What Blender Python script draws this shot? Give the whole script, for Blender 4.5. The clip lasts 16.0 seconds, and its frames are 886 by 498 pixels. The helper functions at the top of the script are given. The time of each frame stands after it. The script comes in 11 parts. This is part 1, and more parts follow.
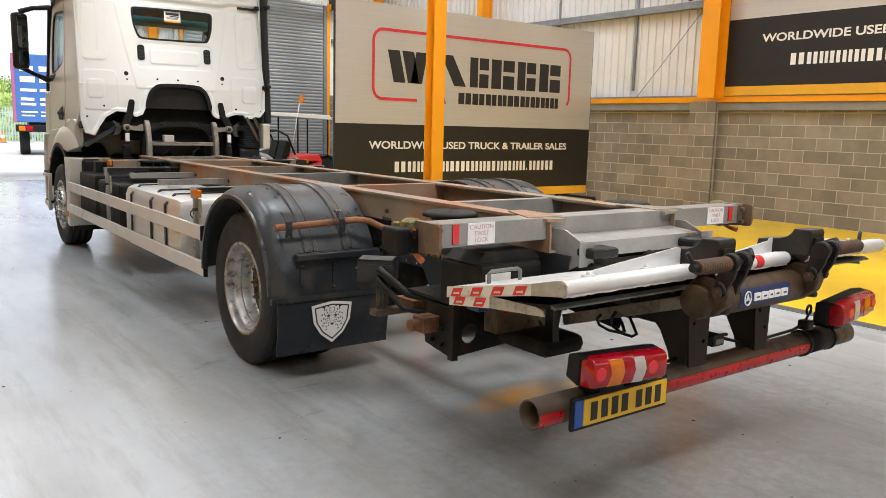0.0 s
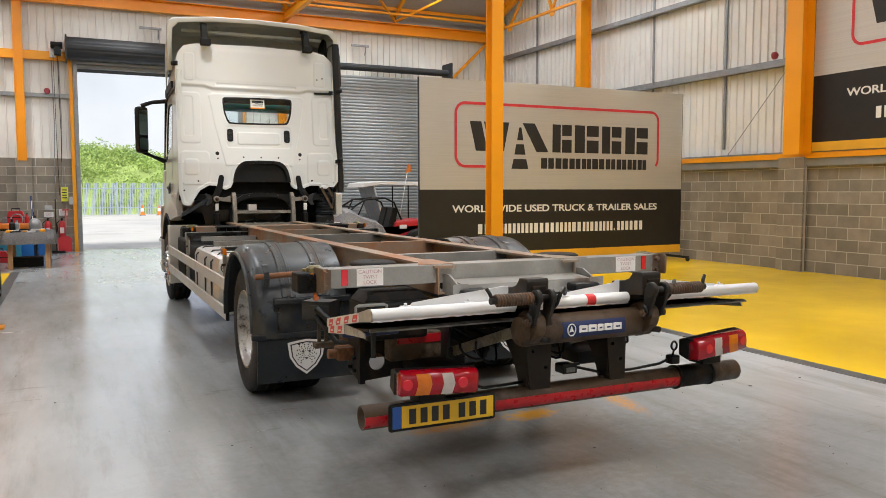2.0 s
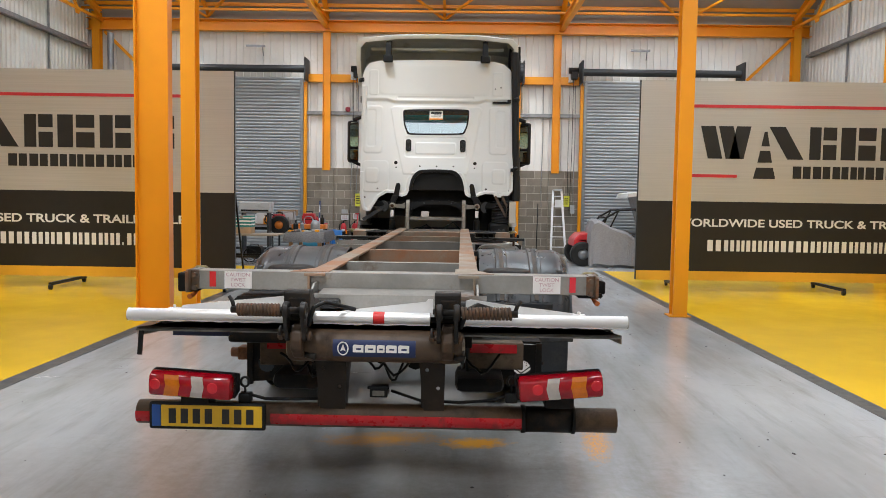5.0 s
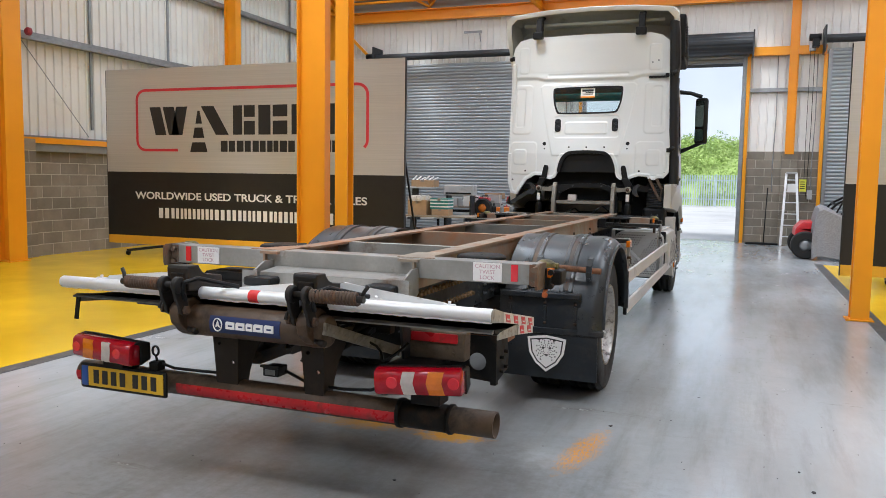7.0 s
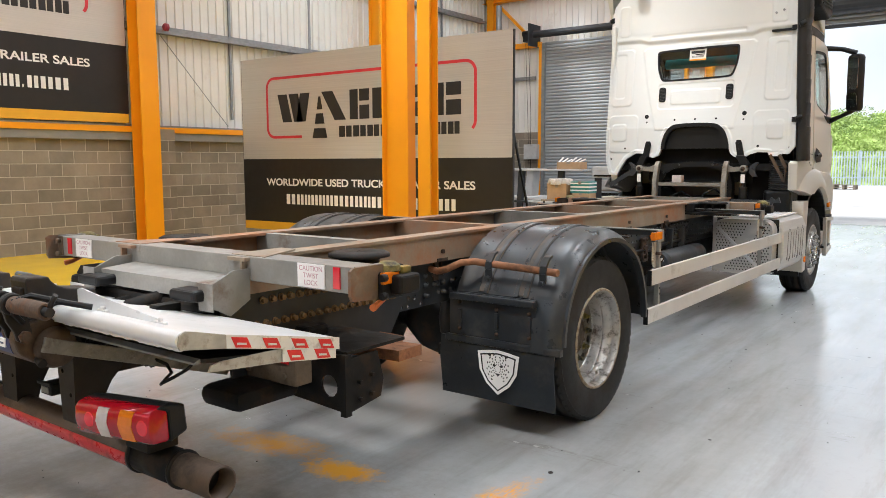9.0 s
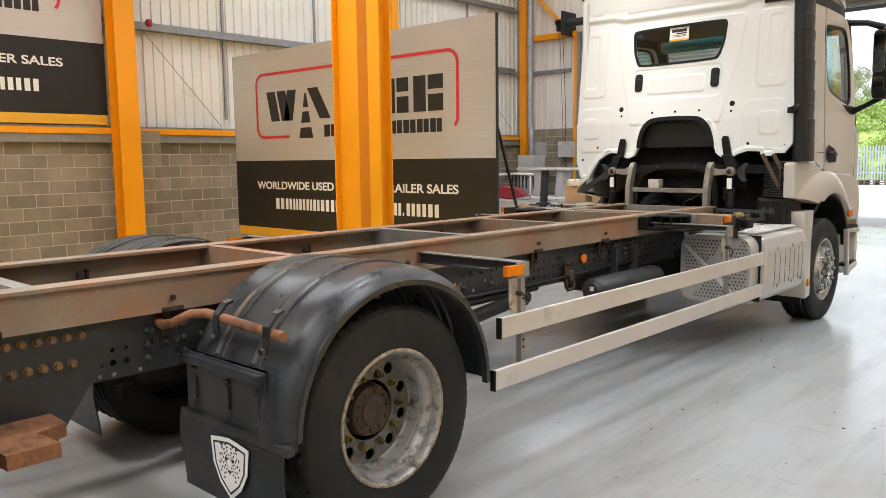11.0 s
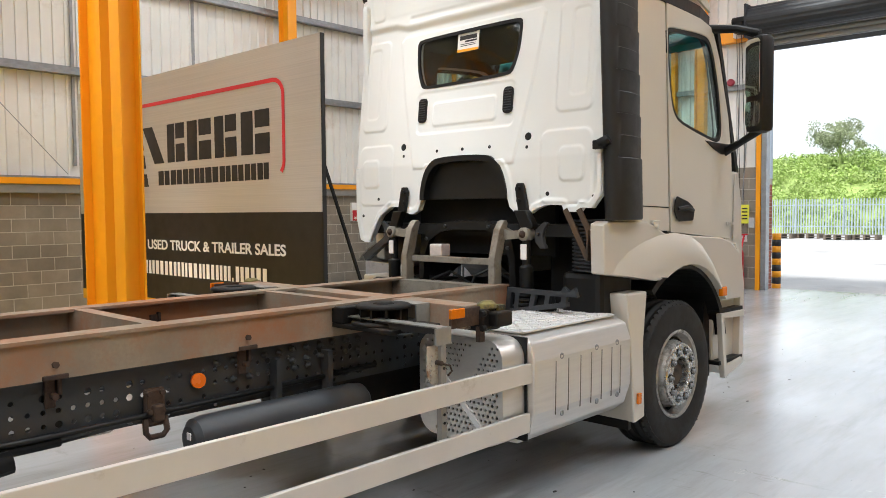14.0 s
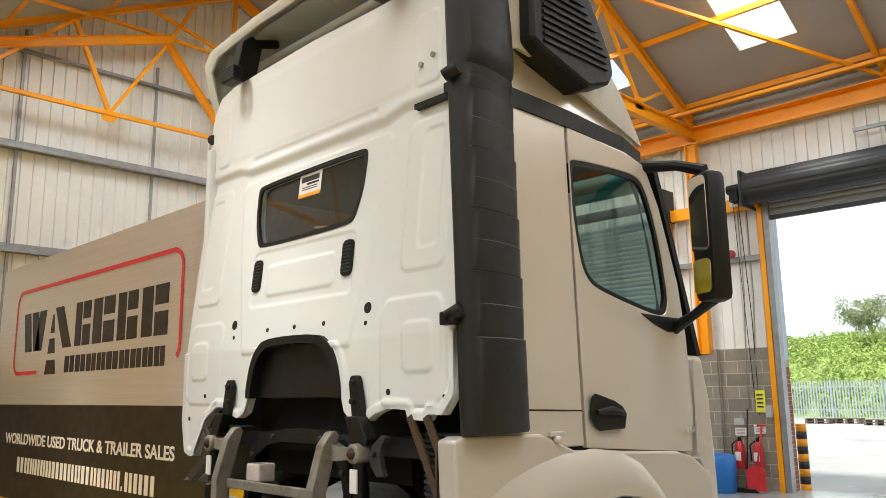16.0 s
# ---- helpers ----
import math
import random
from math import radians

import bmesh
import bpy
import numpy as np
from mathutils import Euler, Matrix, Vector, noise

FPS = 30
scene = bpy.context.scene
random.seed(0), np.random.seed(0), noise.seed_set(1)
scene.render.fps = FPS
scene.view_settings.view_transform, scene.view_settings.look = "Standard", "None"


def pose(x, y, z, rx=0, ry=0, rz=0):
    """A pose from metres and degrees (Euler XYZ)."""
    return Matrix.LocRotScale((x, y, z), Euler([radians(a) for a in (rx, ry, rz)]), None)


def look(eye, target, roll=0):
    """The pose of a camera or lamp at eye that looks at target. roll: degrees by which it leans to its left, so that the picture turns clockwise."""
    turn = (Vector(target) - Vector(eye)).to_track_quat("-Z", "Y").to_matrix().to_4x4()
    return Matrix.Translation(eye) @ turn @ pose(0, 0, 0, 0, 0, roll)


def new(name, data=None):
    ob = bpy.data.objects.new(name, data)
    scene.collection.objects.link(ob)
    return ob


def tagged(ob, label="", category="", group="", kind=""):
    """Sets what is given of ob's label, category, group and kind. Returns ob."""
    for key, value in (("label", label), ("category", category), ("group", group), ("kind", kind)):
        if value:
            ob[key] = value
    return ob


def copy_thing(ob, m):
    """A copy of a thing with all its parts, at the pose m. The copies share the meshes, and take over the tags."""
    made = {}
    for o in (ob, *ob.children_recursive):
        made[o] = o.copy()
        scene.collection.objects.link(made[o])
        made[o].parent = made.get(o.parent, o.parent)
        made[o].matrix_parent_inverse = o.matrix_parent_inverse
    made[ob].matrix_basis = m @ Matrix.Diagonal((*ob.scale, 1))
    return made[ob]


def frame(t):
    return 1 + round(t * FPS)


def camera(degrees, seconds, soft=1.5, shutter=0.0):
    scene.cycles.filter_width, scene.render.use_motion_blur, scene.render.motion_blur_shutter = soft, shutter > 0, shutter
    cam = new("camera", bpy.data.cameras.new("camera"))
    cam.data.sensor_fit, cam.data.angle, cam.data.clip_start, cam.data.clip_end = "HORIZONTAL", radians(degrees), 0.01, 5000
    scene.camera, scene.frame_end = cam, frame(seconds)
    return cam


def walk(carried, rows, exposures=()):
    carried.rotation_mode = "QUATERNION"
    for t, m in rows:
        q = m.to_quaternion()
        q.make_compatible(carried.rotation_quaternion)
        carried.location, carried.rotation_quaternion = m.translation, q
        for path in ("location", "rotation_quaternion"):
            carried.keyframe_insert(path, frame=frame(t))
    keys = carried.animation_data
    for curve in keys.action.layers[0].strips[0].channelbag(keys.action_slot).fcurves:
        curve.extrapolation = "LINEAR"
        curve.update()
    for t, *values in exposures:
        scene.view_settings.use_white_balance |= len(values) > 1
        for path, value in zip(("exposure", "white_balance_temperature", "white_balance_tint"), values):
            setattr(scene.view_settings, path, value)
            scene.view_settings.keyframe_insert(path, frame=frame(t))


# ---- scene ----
ROOF_POWER, DOOR_POWER = 165.0, 30.0
EXPOSURES = ((0.0, 0.0, 6200, 10), (1.0, -0.15, 6400, 10), (2.0, -0.3, 6380, 10), (3.5, -0.4, 6280, 10), (5.0, -0.36, 6050, 10), (7.0, -0.28, 5780, 10),
             (8.5, 0.0, 6030, 10), (10.0, 0.08, 6250, 10), (12.0, 0.12, 6300, 10), (14.5, 0.0, 6120, 9), (15.5, -0.03, 6400, 5.5), (16.0, -0.08, 6400, 6))
cam = camera(59.2, 16.0, soft=0.85)
PATH = [
    (0, (-0.08, -0.05, 1.604), (1.115, 1.523, 1.295), 1.5),
    (0.5, (0.063, -0.445, 1.603), (1.162, 1.208, 1.355), 1.0),
    (1, (0.182, -0.859, 1.615), (1.198, 0.851, 1.415), 0.4),
    (1.5, (0.331, -1.206, 1.643), (1.279, 0.548, 1.474), 0.1),
    (2, (0.68, -1.473, 1.615), (1.546, 0.323, 1.465), -0.1),
    (2.5, (1.126, -1.587, 1.616), (1.894, 0.255, 1.48), -0.1),
    (3, (1.586, -1.789, 1.608), (2.228, 0.101, 1.48), -0.1),
    (3.5, (2.042, -1.913, 1.605), (2.543, 0.02, 1.483), 0.1),
    (4, (2.537, -1.919, 1.624), (2.869, 0.049, 1.502), 0.4),
    (6.5, (4.835, -1.496, 1.61), (4.294, 0.422, 1.445), 1.0),
    (7, (5.271, -1.278, 1.616), (4.569, 0.587, 1.436), 0.9),
    (7.5, (5.622, -0.917, 1.608), (4.765, 0.879, 1.412), 0.6),
    (8, (5.964, -0.526, 1.599), (4.971, 1.197, 1.39), 0.2),
    (8.5, (6.207, -0.077, 1.59), (5.111, 1.582, 1.373), -0.0),
    (11, (6.805, 2.443, 1.652), (5.468, 3.912, 1.422), -0.7),
    (11.5, (6.848, 2.978, 1.634), (5.502, 4.439, 1.409), -0.7),
    (12, (6.908, 3.51, 1.64), (5.559, 4.971, 1.424), -0.7),
    (12.5, (6.917, 4.06, 1.648), (5.573, 5.526, 1.442), -0.7),
    (13, (6.972, 4.592, 1.653), (5.626, 6.059, 1.463), -0.6),
    (13.5, (6.922, 5.134, 1.661), (5.567, 6.597, 1.497), -0.6),
    (14, (6.887, 5.672, 1.659), (5.53, 7.137, 1.56), -0.5),
    (14.5, (6.841, 6.156, 1.655), (5.475, 7.617, 1.649), -0.3),
    (15, (6.745, 6.621, 1.676), (5.384, 8.081, 1.799), -0.4),
    (15.5, (6.711, 7.116, 1.718), (5.337, 8.547, 1.969), -0.5),
    (16, (6.548, 7.557, 1.756), (5.164, 8.954, 2.117), -0.7),
]
walk(cam, [(t, look(eye, target, roll)) for t, eye, target, roll in PATH], EXPOSURES)

# ---- world, sky and light ----
world = bpy.data.worlds.new("sky")
scene.world = world
world.use_nodes = True
wn = world.node_tree.nodes
wl = world.node_tree.links
sky = wn.new("ShaderNodeTexSky")
sky.sky_type = "NISHITA"
sky.sun_disc = False
sky.sun_elevation = radians(48)
sky.sun_rotation = radians(150)
sky.air_density, sky.dust_density, sky.ozone_density = 1.0, 6.0, 1.0
haze = wn.new("ShaderNodeMixRGB")
cloud, cover = wn.new("ShaderNodeTexNoise"), wn.new("ShaderNodeMapRange")
cloud.inputs["Scale"].default_value, cloud.inputs["Detail"].default_value = 2.6, 6
for k_, v_ in zip((1, 2, 3, 4), (0.40, 0.62, 0.55, 0.92)):
    cover.inputs[k_].default_value = v_
wl.new(cloud.outputs["Fac"], cover.inputs[0])
wl.new(cover.outputs[0], haze.inputs[0])
haze.inputs[2].default_value = (9.3, 9.6, 10.0, 1)
wl.new(sky.outputs[0], haze.inputs[1])
wl.new(haze.outputs[0], wn["Background"].inputs[0])
wn["Background"].inputs[1].default_value = 0.15

sun = new("sun", bpy.data.lights.new("sun", "SUN"))
sun.data.energy, sun.data.angle, sun.data.color = 4.4, radians(12), (1.0, 0.96, 0.9)
sun.matrix_world = look((0, 0, 40), (8, 22, 0))


def sky_lamp(x, y, z, w, l, power, tilt, colour=(0.94, 0.985, 1.0)):
    """Sky light that comes in through a roof light or a door."""
    lamp = new("daylight", bpy.data.lights.new("daylight", "AREA"))
    lamp.data.shape, lamp.data.size, lamp.data.size_y = "RECTANGLE", w, l
    lamp.data.energy, lamp.data.color = power, colour
    lamp.matrix_world = pose(x, y, z, tilt, 0, 0)
    return lamp


# ---- node materials ----
def mat(name, col, rough=0.5, metal=0.0, var=0.12, scale=3.0, fine=60.0, bump=0.0, bump_d=0.002, dirt=None, dirt_amount=0.35,
        dirt_scale=2.0, rvar=0.12, coat=0.0, rnd=0.0, stretch=None, spec=0.5):
    m = bpy.data.materials.new(name)
    m.use_nodes = True
    n, l = m.node_tree.nodes, m.node_tree.links
    b = n["Principled BSDF"]
    geo = n.new("ShaderNodeNewGeometry")
    vec = geo.outputs["Position"]
    if stretch:
        mp = n.new("ShaderNodeMapping")
        mp.inputs["Scale"].default_value = stretch
        l.new(vec, mp.inputs["Vector"])
        vec = mp.outputs[0]

    def tex(s, detail=4, rg=0.6):
        t = n.new("ShaderNodeTexNoise")
        t.inputs["Scale"].default_value, t.inputs["Detail"].default_value, t.inputs["Roughness"].default_value = s, detail, rg
        l.new(vec, t.inputs["Vector"])
        return t.outputs["Fac"]

    def rng(fac, a, c, lo, hi):
        r = n.new("ShaderNodeMapRange")
        r.inputs[1].default_value, r.inputs[2].default_value, r.inputs[3].default_value, r.inputs[4].default_value = a, c, lo, hi
        l.new(fac, r.inputs[0])
        return r.outputs[0]

    def mix(fac, a, c, mode="MIX"):
        x = n.new("ShaderNodeMixRGB")
        x.blend_type = mode
        for k, v in enumerate((fac, a, c)):
            if isinstance(v, (int, float)):
                x.inputs[k].default_value = v
            elif isinstance(v, tuple):
                x.inputs[k].default_value = (*v[:3], 1)
            else:
                l.new(v, x.inputs[k])
        return x.outputs[0]

    big, small = tex(scale), tex(fine, 3)
    lo = tuple(c * (1 - var) for c in col)
    hi = tuple(min(1, c * (1 + var)) for c in col)
    colour = mix(rng(big, 0.3, 0.7, 0, 1), lo, hi)
    colour = mix(rng(small, 0.35, 0.65, 0, 0.5 * min(1, var * 3)), colour, lo)
    if rnd:
        oi = n.new("ShaderNodeObjectInfo")
        colour = mix(rng(oi.outputs["Random"], 0, 1, 0, 1), mix(1.0, colour, (1 - rnd,) * 3, "MULTIPLY"), mix(1.0, colour, (1 + rnd,) * 3, "MULTIPLY"))
    rr = rng(tex(scale * 2.3), 0.3, 0.7, max(0.02, rough - rvar / 2), min(1, rough + rvar / 2))
    if dirt:
        d = rng(tex(dirt_scale, 9, 0.7), 0.62 - dirt_amount * 0.3, 0.75 - dirt_amount * 0.2, 0, 1)
        colour = mix(d, colour, dirt)
        r2 = n.new("ShaderNodeMath")
        r2.operation, r2.use_clamp = "MULTIPLY_ADD", True
        r2.inputs[1].default_value = 0.3
        l.new(d, r2.inputs[0])
        l.new(rr, r2.inputs[2])
        rr = r2.outputs[0]
        if metal:
            l.new(rng(d, 0, 1, metal, 0.1), b.inputs["Metallic"])
    elif metal:
        b.inputs["Metallic"].default_value = metal
    l.new(colour, b.inputs["Base Color"])
    l.new(rr, b.inputs["Roughness"])
    b.inputs["Coat Weight"].default_value = coat
    b.inputs["Coat Roughness"].default_value = 0.08
    b.inputs["Specular IOR Level"].default_value = spec
    if bump:
        bp = n.new("ShaderNodeBump")
        bp.inputs["Strength"].default_value, bp.inputs["Distance"].default_value = bump, bump_d
        l.new(small, bp.inputs["Height"])
        l.new(bp.outputs[0], b.inputs["Normal"])
    return m


M_YELLOW = mat("yellow_steel_paint", (0.86, 0.34, 0.003), 0.38, var=0.04, scale=1.2, bump=0.08, rvar=0.08)
M_FLOOR = None
M_FLOOR_Y = mat("yellow_floor_paint", (0.80, 0.50, 0.012), 0.22, var=0.06, scale=0.6, fine=12, bump=0.1, bump_d=0.003, rvar=0.1)
M_LINE = mat("dark_floor_line", (0.075, 0.075, 0.075), 0.4, var=0.25, scale=5, dirt=(0.25, 0.24, 0.22), dirt_amount=0.15, dirt_scale=9)
M_BLOCK = mat("concrete_block", (0.25, 0.217, 0.173), 0.9, var=0.18, scale=2.5, fine=110, bump=0.5, bump_d=0.004, rnd=0.2)
M_MORTAR = mat("mortar", (0.46, 0.42, 0.35), 0.95, var=0.12, scale=6, fine=140, bump=0.5, bump_d=0.003)
M_LINTEL = mat("smooth_grey_concrete", (0.23, 0.222, 0.205), 0.85, var=0.14, scale=3, fine=60, bump=0.3)
M_CLAD = mat("white_wall_sheet", (0.74, 0.73, 0.70), 0.45, var=0.05, scale=1.2, fine=30, dirt=(0.62, 0.59, 0.54), dirt_amount=0.15, dirt_scale=1.3)
M_ROOF = mat("grey_roof_liner", (0.35, 0.335, 0.315), 0.7, var=0.06, scale=0.8, fine=20)
M_GALV = mat("galvanised_steel", (0.30, 0.31, 0.32), 0.45, metal=0.6, var=0.18, scale=7, fine=40)
M_SHUTTER = mat("grey_shutter_steel", (0.36, 0.385, 0.40), 0.42, metal=0.35, var=0.06, scale=2)
M_SHUTTER_DARK = mat("dark_shutter_roll", (0.03, 0.033, 0.037), 0.55, metal=0.2, var=0.15, scale=4)
M_PANEL = mat("brushed_silver_panel", (0.57, 0.555, 0.525), 0.40, metal=0.35, var=0.075, scale=1.6, fine=14, rvar=0.12, stretch=(0.35, 0.35, 60.0))
M_PANEL_BLACK = mat("black_panel_print", (0.013, 0.0115, 0.0105), 0.5, var=0.15, scale=2)
M_PRINT_BLACK = mat("black_print", (0.018, 0.017, 0.017), 0.5, var=0.1)
M_PRINT_WHITE = mat("white_print", (0.80, 0.79, 0.77), 0.5, var=0.03)
M_PRINT_RED = mat("red_print", (0.62, 0.035, 0.05), 0.45, var=0.05)
M_PANEL_FOOT = mat("yellow_panel_foot", (0.72, 0.38, 0.02), 0.5, var=0.06)
M_BLACK = mat("black_plastic", (0.0058, 0.0058, 0.006), 0.5, var=0.25, scale=6, bump=0.12, spec=0.32)
M_RUBBER = mat("tyre_rubber", (0.014, 0.0135, 0.013), 0.62, var=0.25, scale=5, fine=90, bump=0.3, dirt=(0.034, 0.029, 0.024), dirt_amount=0.35, dirt_scale=4, spec=0.32)
M_GUARD = mat("dark_guard_plastic", (0.025, 0.029, 0.033), 0.31, var=0.2, scale=5, bump=0.12, dirt=(0.06, 0.054, 0.046), dirt_amount=0.32, dirt_scale=2.2, spec=0.5)
M_FLAP = mat("dark_flap_rubber", (0.017, 0.0205, 0.025), 0.33, var=0.25, scale=5, bump=0.2, dirt=(0.05, 0.045, 0.04), dirt_amount=0.35, dirt_scale=3, spec=0.4)
M_GUARD_DUST = mat("dusty_guard_band", (0.036, 0.037, 0.038), 0.5, var=0.25, scale=4, bump=0.15, dirt=(0.13, 0.095, 0.065), dirt_amount=0.5, dirt_scale=3.2, spec=0.35)
M_RUST_DARK = mat("dark_flaking_rust", (0.055, 0.03, 0.018), 0.85, var=0.4, scale=12, bump=0.6, dirt=(0.03, 0.02, 0.015), dirt_amount=0.45, dirt_scale=10)
M_CHANNEL = mat("dull_zinc_channel", (0.20, 0.20, 0.185), 0.5, metal=0.3, var=0.25, scale=5, bump=0.15, dirt=(0.08, 0.065, 0.045), dirt_amount=0.3, dirt_scale=4)
M_CHASSIS = mat("dark_chassis_paint", (0.027, 0.030, 0.034), 0.46, var=0.2, scale=4, bump=0.2, dirt=(0.05, 0.04, 0.032), dirt_amount=0.3, dirt_scale=3)
M_DIRTY = mat("dirty_black_steel", (0.0055, 0.0045, 0.0038), 0.6, var=0.35, scale=6, bump=0.3, dirt=(0.042, 0.026, 0.015), dirt_amount=0.3, dirt_scale=6, spec=0.28)
M_SUBFRAME = mat("weathered_frame_steel", (0.265, 0.215, 0.16), 0.46, metal=0.15, var=0.22, scale=2.5, bump=0.2, dirt=(0.32, 0.145, 0.07), dirt_amount=0.62, dirt_scale=1.6)
M_BEAM = mat("galvanised_beam", (0.275, 0.265, 0.245), 0.45, metal=0.3, var=0.22, scale=4, bump=0.15, dirt=(0.14, 0.085, 0.05), dirt_amount=0.22, dirt_scale=2.5)
M_RUST = mat("rusty_steel", (0.25, 0.105, 0.045), 0.8, var=0.35, scale=9, bump=0.4, dirt=(0.075, 0.04, 0.025), dirt_amount=0.4, dirt_scale=8)
M_BOLT_RUST = mat("yellow_brown_bolt_rust", (0.20, 0.115, 0.045), 0.7, metal=0.2, var=0.35, scale=30, bump=0.3, dirt=(0.07, 0.04, 0.025), dirt_amount=0.35, dirt_scale=25)
M_TUBE = mat("brown_grimy_tube", (0.085, 0.051, 0.028), 0.5, var=0.3, scale=4, bump=0.2, dirt=(0.028, 0.018, 0.011), dirt_amount=0.45, dirt_scale=4)
M_ALU = mat("bright_aluminium", (0.80, 0.80, 0.80), 0.38, metal=0.45, var=0.05, scale=5, dirt=(0.45, 0.43, 0.40), dirt_amount=0.08, dirt_scale=6)
M_ALU_DULL = mat("dull_aluminium", (0.60, 0.575, 0.535), 0.40, metal=0.35, var=0.06, scale=2.5, dirt=(0.40, 0.36, 0.30), dirt_amount=0.1, dirt_scale=3)
M_TANK = mat("brushed_tank_aluminium", (0.66, 0.645, 0.62), 0.36, metal=0.68, var=0.06, scale=3, stretch=(3, 1, 12))
# darker tank aluminium that paints in the shade of the pressed grooves
M_TANK_DARK = mat("shaded_groove_aluminium", (0.17, 0.15, 0.125), 0.7, metal=0.2, var=0.15, scale=6)
M_WHITE = mat("white_cab_paint", (0.735, 0.755, 0.745), 0.34, var=0.012, scale=1.5, coat=0.2, rvar=0.02)
M_CREAM = mat("pearl_white_paint", (0.60, 0.57, 0.51), 0.30, metal=0.25, var=0.01, scale=1.5, coat=0.3, rvar=0.004)
M_RIM_FRONT = mat("grey_front_rim_paint", (0.40, 0.39, 0.37), 0.34, metal=0.6, var=0.2, scale=9, dirt=(0.05, 0.04, 0.03), dirt_amount=0.42, dirt_scale=11)
M_RIM = mat("wheel_rim_paint", (0.46, 0.45, 0.43), 0.36, metal=0.7, var=0.15, scale=9, dirt=(0.055, 0.04, 0.03), dirt_amount=0.42, dirt_scale=14)
M_RING = mat("polished_nut_ring", (0.60, 0.59, 0.57), 0.26, metal=0.85, var=0.12, scale=14, dirt=(0.12, 0.10, 0.08), dirt_amount=0.3, dirt_scale=16)
# base colour darkened for the shade deep inside the rim; patches are grime
M_DISC = mat("shaded_grimy_disc", (0.20, 0.19, 0.17), 0.45, metal=0.5, var=0.2, scale=9, dirt=(0.05, 0.04, 0.03), dirt_amount=0.45, dirt_scale=9)
M_RIM_EDGE = mat("rust_flecked_edge", (0.40, 0.34, 0.25), 0.55, metal=0.4, var=0.3, scale=25, bump=0.3, dirt=(0.15, 0.085, 0.04), dirt_amount=0.5, dirt_scale=22)
M_HUB = mat("dirty_hub", (0.075, 0.052, 0.034), 0.8, var=0.3, scale=12, bump=0.4, dirt=(0.03, 0.024, 0.018), dirt_amount=0.5, dirt_scale=12)
M_RED_LENS = mat("red_lens", (0.36, 0.003, 0.012), 0.07, var=0.25, scale=18, coat=0.2, rvar=0.03)
M_AMBER_LENS = mat("amber_lens", (0.66, 0.17, 0.006), 0.12, var=0.15, scale=18, coat=0.2, rvar=0.03)
M_CLEAR_LENS = mat("clear_lens", (0.52, 0.46, 0.43), 0.15, var=0.12, scale=18, coat=0.2, rvar=0.03)
M_RED_TAPE = mat("red_reflective_tape", (0.44, 0.008, 0.014), 0.3, var=0.2, scale=9, dirt=(0.12, 0.02, 0.016), dirt_amount=0.25, dirt_scale=8)
M_PLATE_YELLOW = mat("plate_yellow", (0.72, 0.44, 0.015), 0.35, var=0.06, scale=9)
M_PLATE_BLUE = mat("plate_blue", (0.02, 0.09, 0.35), 0.4, var=0.1)
M_BLUE = mat("blue_label", (0.012, 0.025, 0.10), 0.4, var=0.1)
M_LABEL = mat("white_label", (0.74, 0.71, 0.69), 0.5, var=0.06, scale=12)
M_LABEL_RED = mat("faded_red_print", (0.46, 0.26, 0.29), 0.5, var=0.1)
# near-black colour standing in for shade inside holes, gaps and hollows
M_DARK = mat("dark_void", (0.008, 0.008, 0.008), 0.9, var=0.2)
M_CHROME = mat("mirror_glass", (0.85, 0.86, 0.87), 0.03, metal=1.0, var=0.0, rvar=0.0)
M_END = mat("rust_stained_beam", (0.17, 0.12, 0.08), 0.6, metal=0.2, var=0.3, scale=8, bump=0.3, dirt=(0.20, 0.085, 0.04), dirt_amount=0.4, dirt_scale=7)
M_QUAD = mat("rust_flecked_zinc", (0.46, 0.42, 0.35), 0.5, metal=0.2, var=0.2, scale=14, dirt=(0.20, 0.09, 0.04), dirt_amount=0.35, dirt_scale=16)
M_HINGE = mat("worn_dark_casting", (0.022, 0.019, 0.017), 0.45, metal=0.15, var=0.3, scale=9, bump=0.25, dirt=(0.045, 0.03, 0.02), dirt_amount=0.3, dirt_scale=9, spec=0.35)
M_TUBE_DARK = mat("dark_brown_upright", (0.022, 0.015, 0.010), 0.55, var=0.3, scale=5, bump=0.2, dirt=(0.05, 0.032, 0.02), dirt_amount=0.35, dirt_scale=5, spec=0.3)
M_BROWN = mat("mud_brown_steel", (0.12, 0.085, 0.055), 0.7, var=0.3, scale=8, bump=0.3, dirt=(0.045, 0.03, 0.02), dirt_amount=0.4, dirt_scale=7)
M_REFLECTOR = mat("bright_red_reflector", (0.68, 0.015, 0.03), 0.2, var=0.06, scale=20, coat=0.3)
M_SPRING = mat("rusty_spring", (0.10, 0.062, 0.04), 0.6, metal=0.2, var=0.3, scale=20, dirt=(0.15, 0.07, 0.035), dirt_amount=0.4, dirt_scale=16)


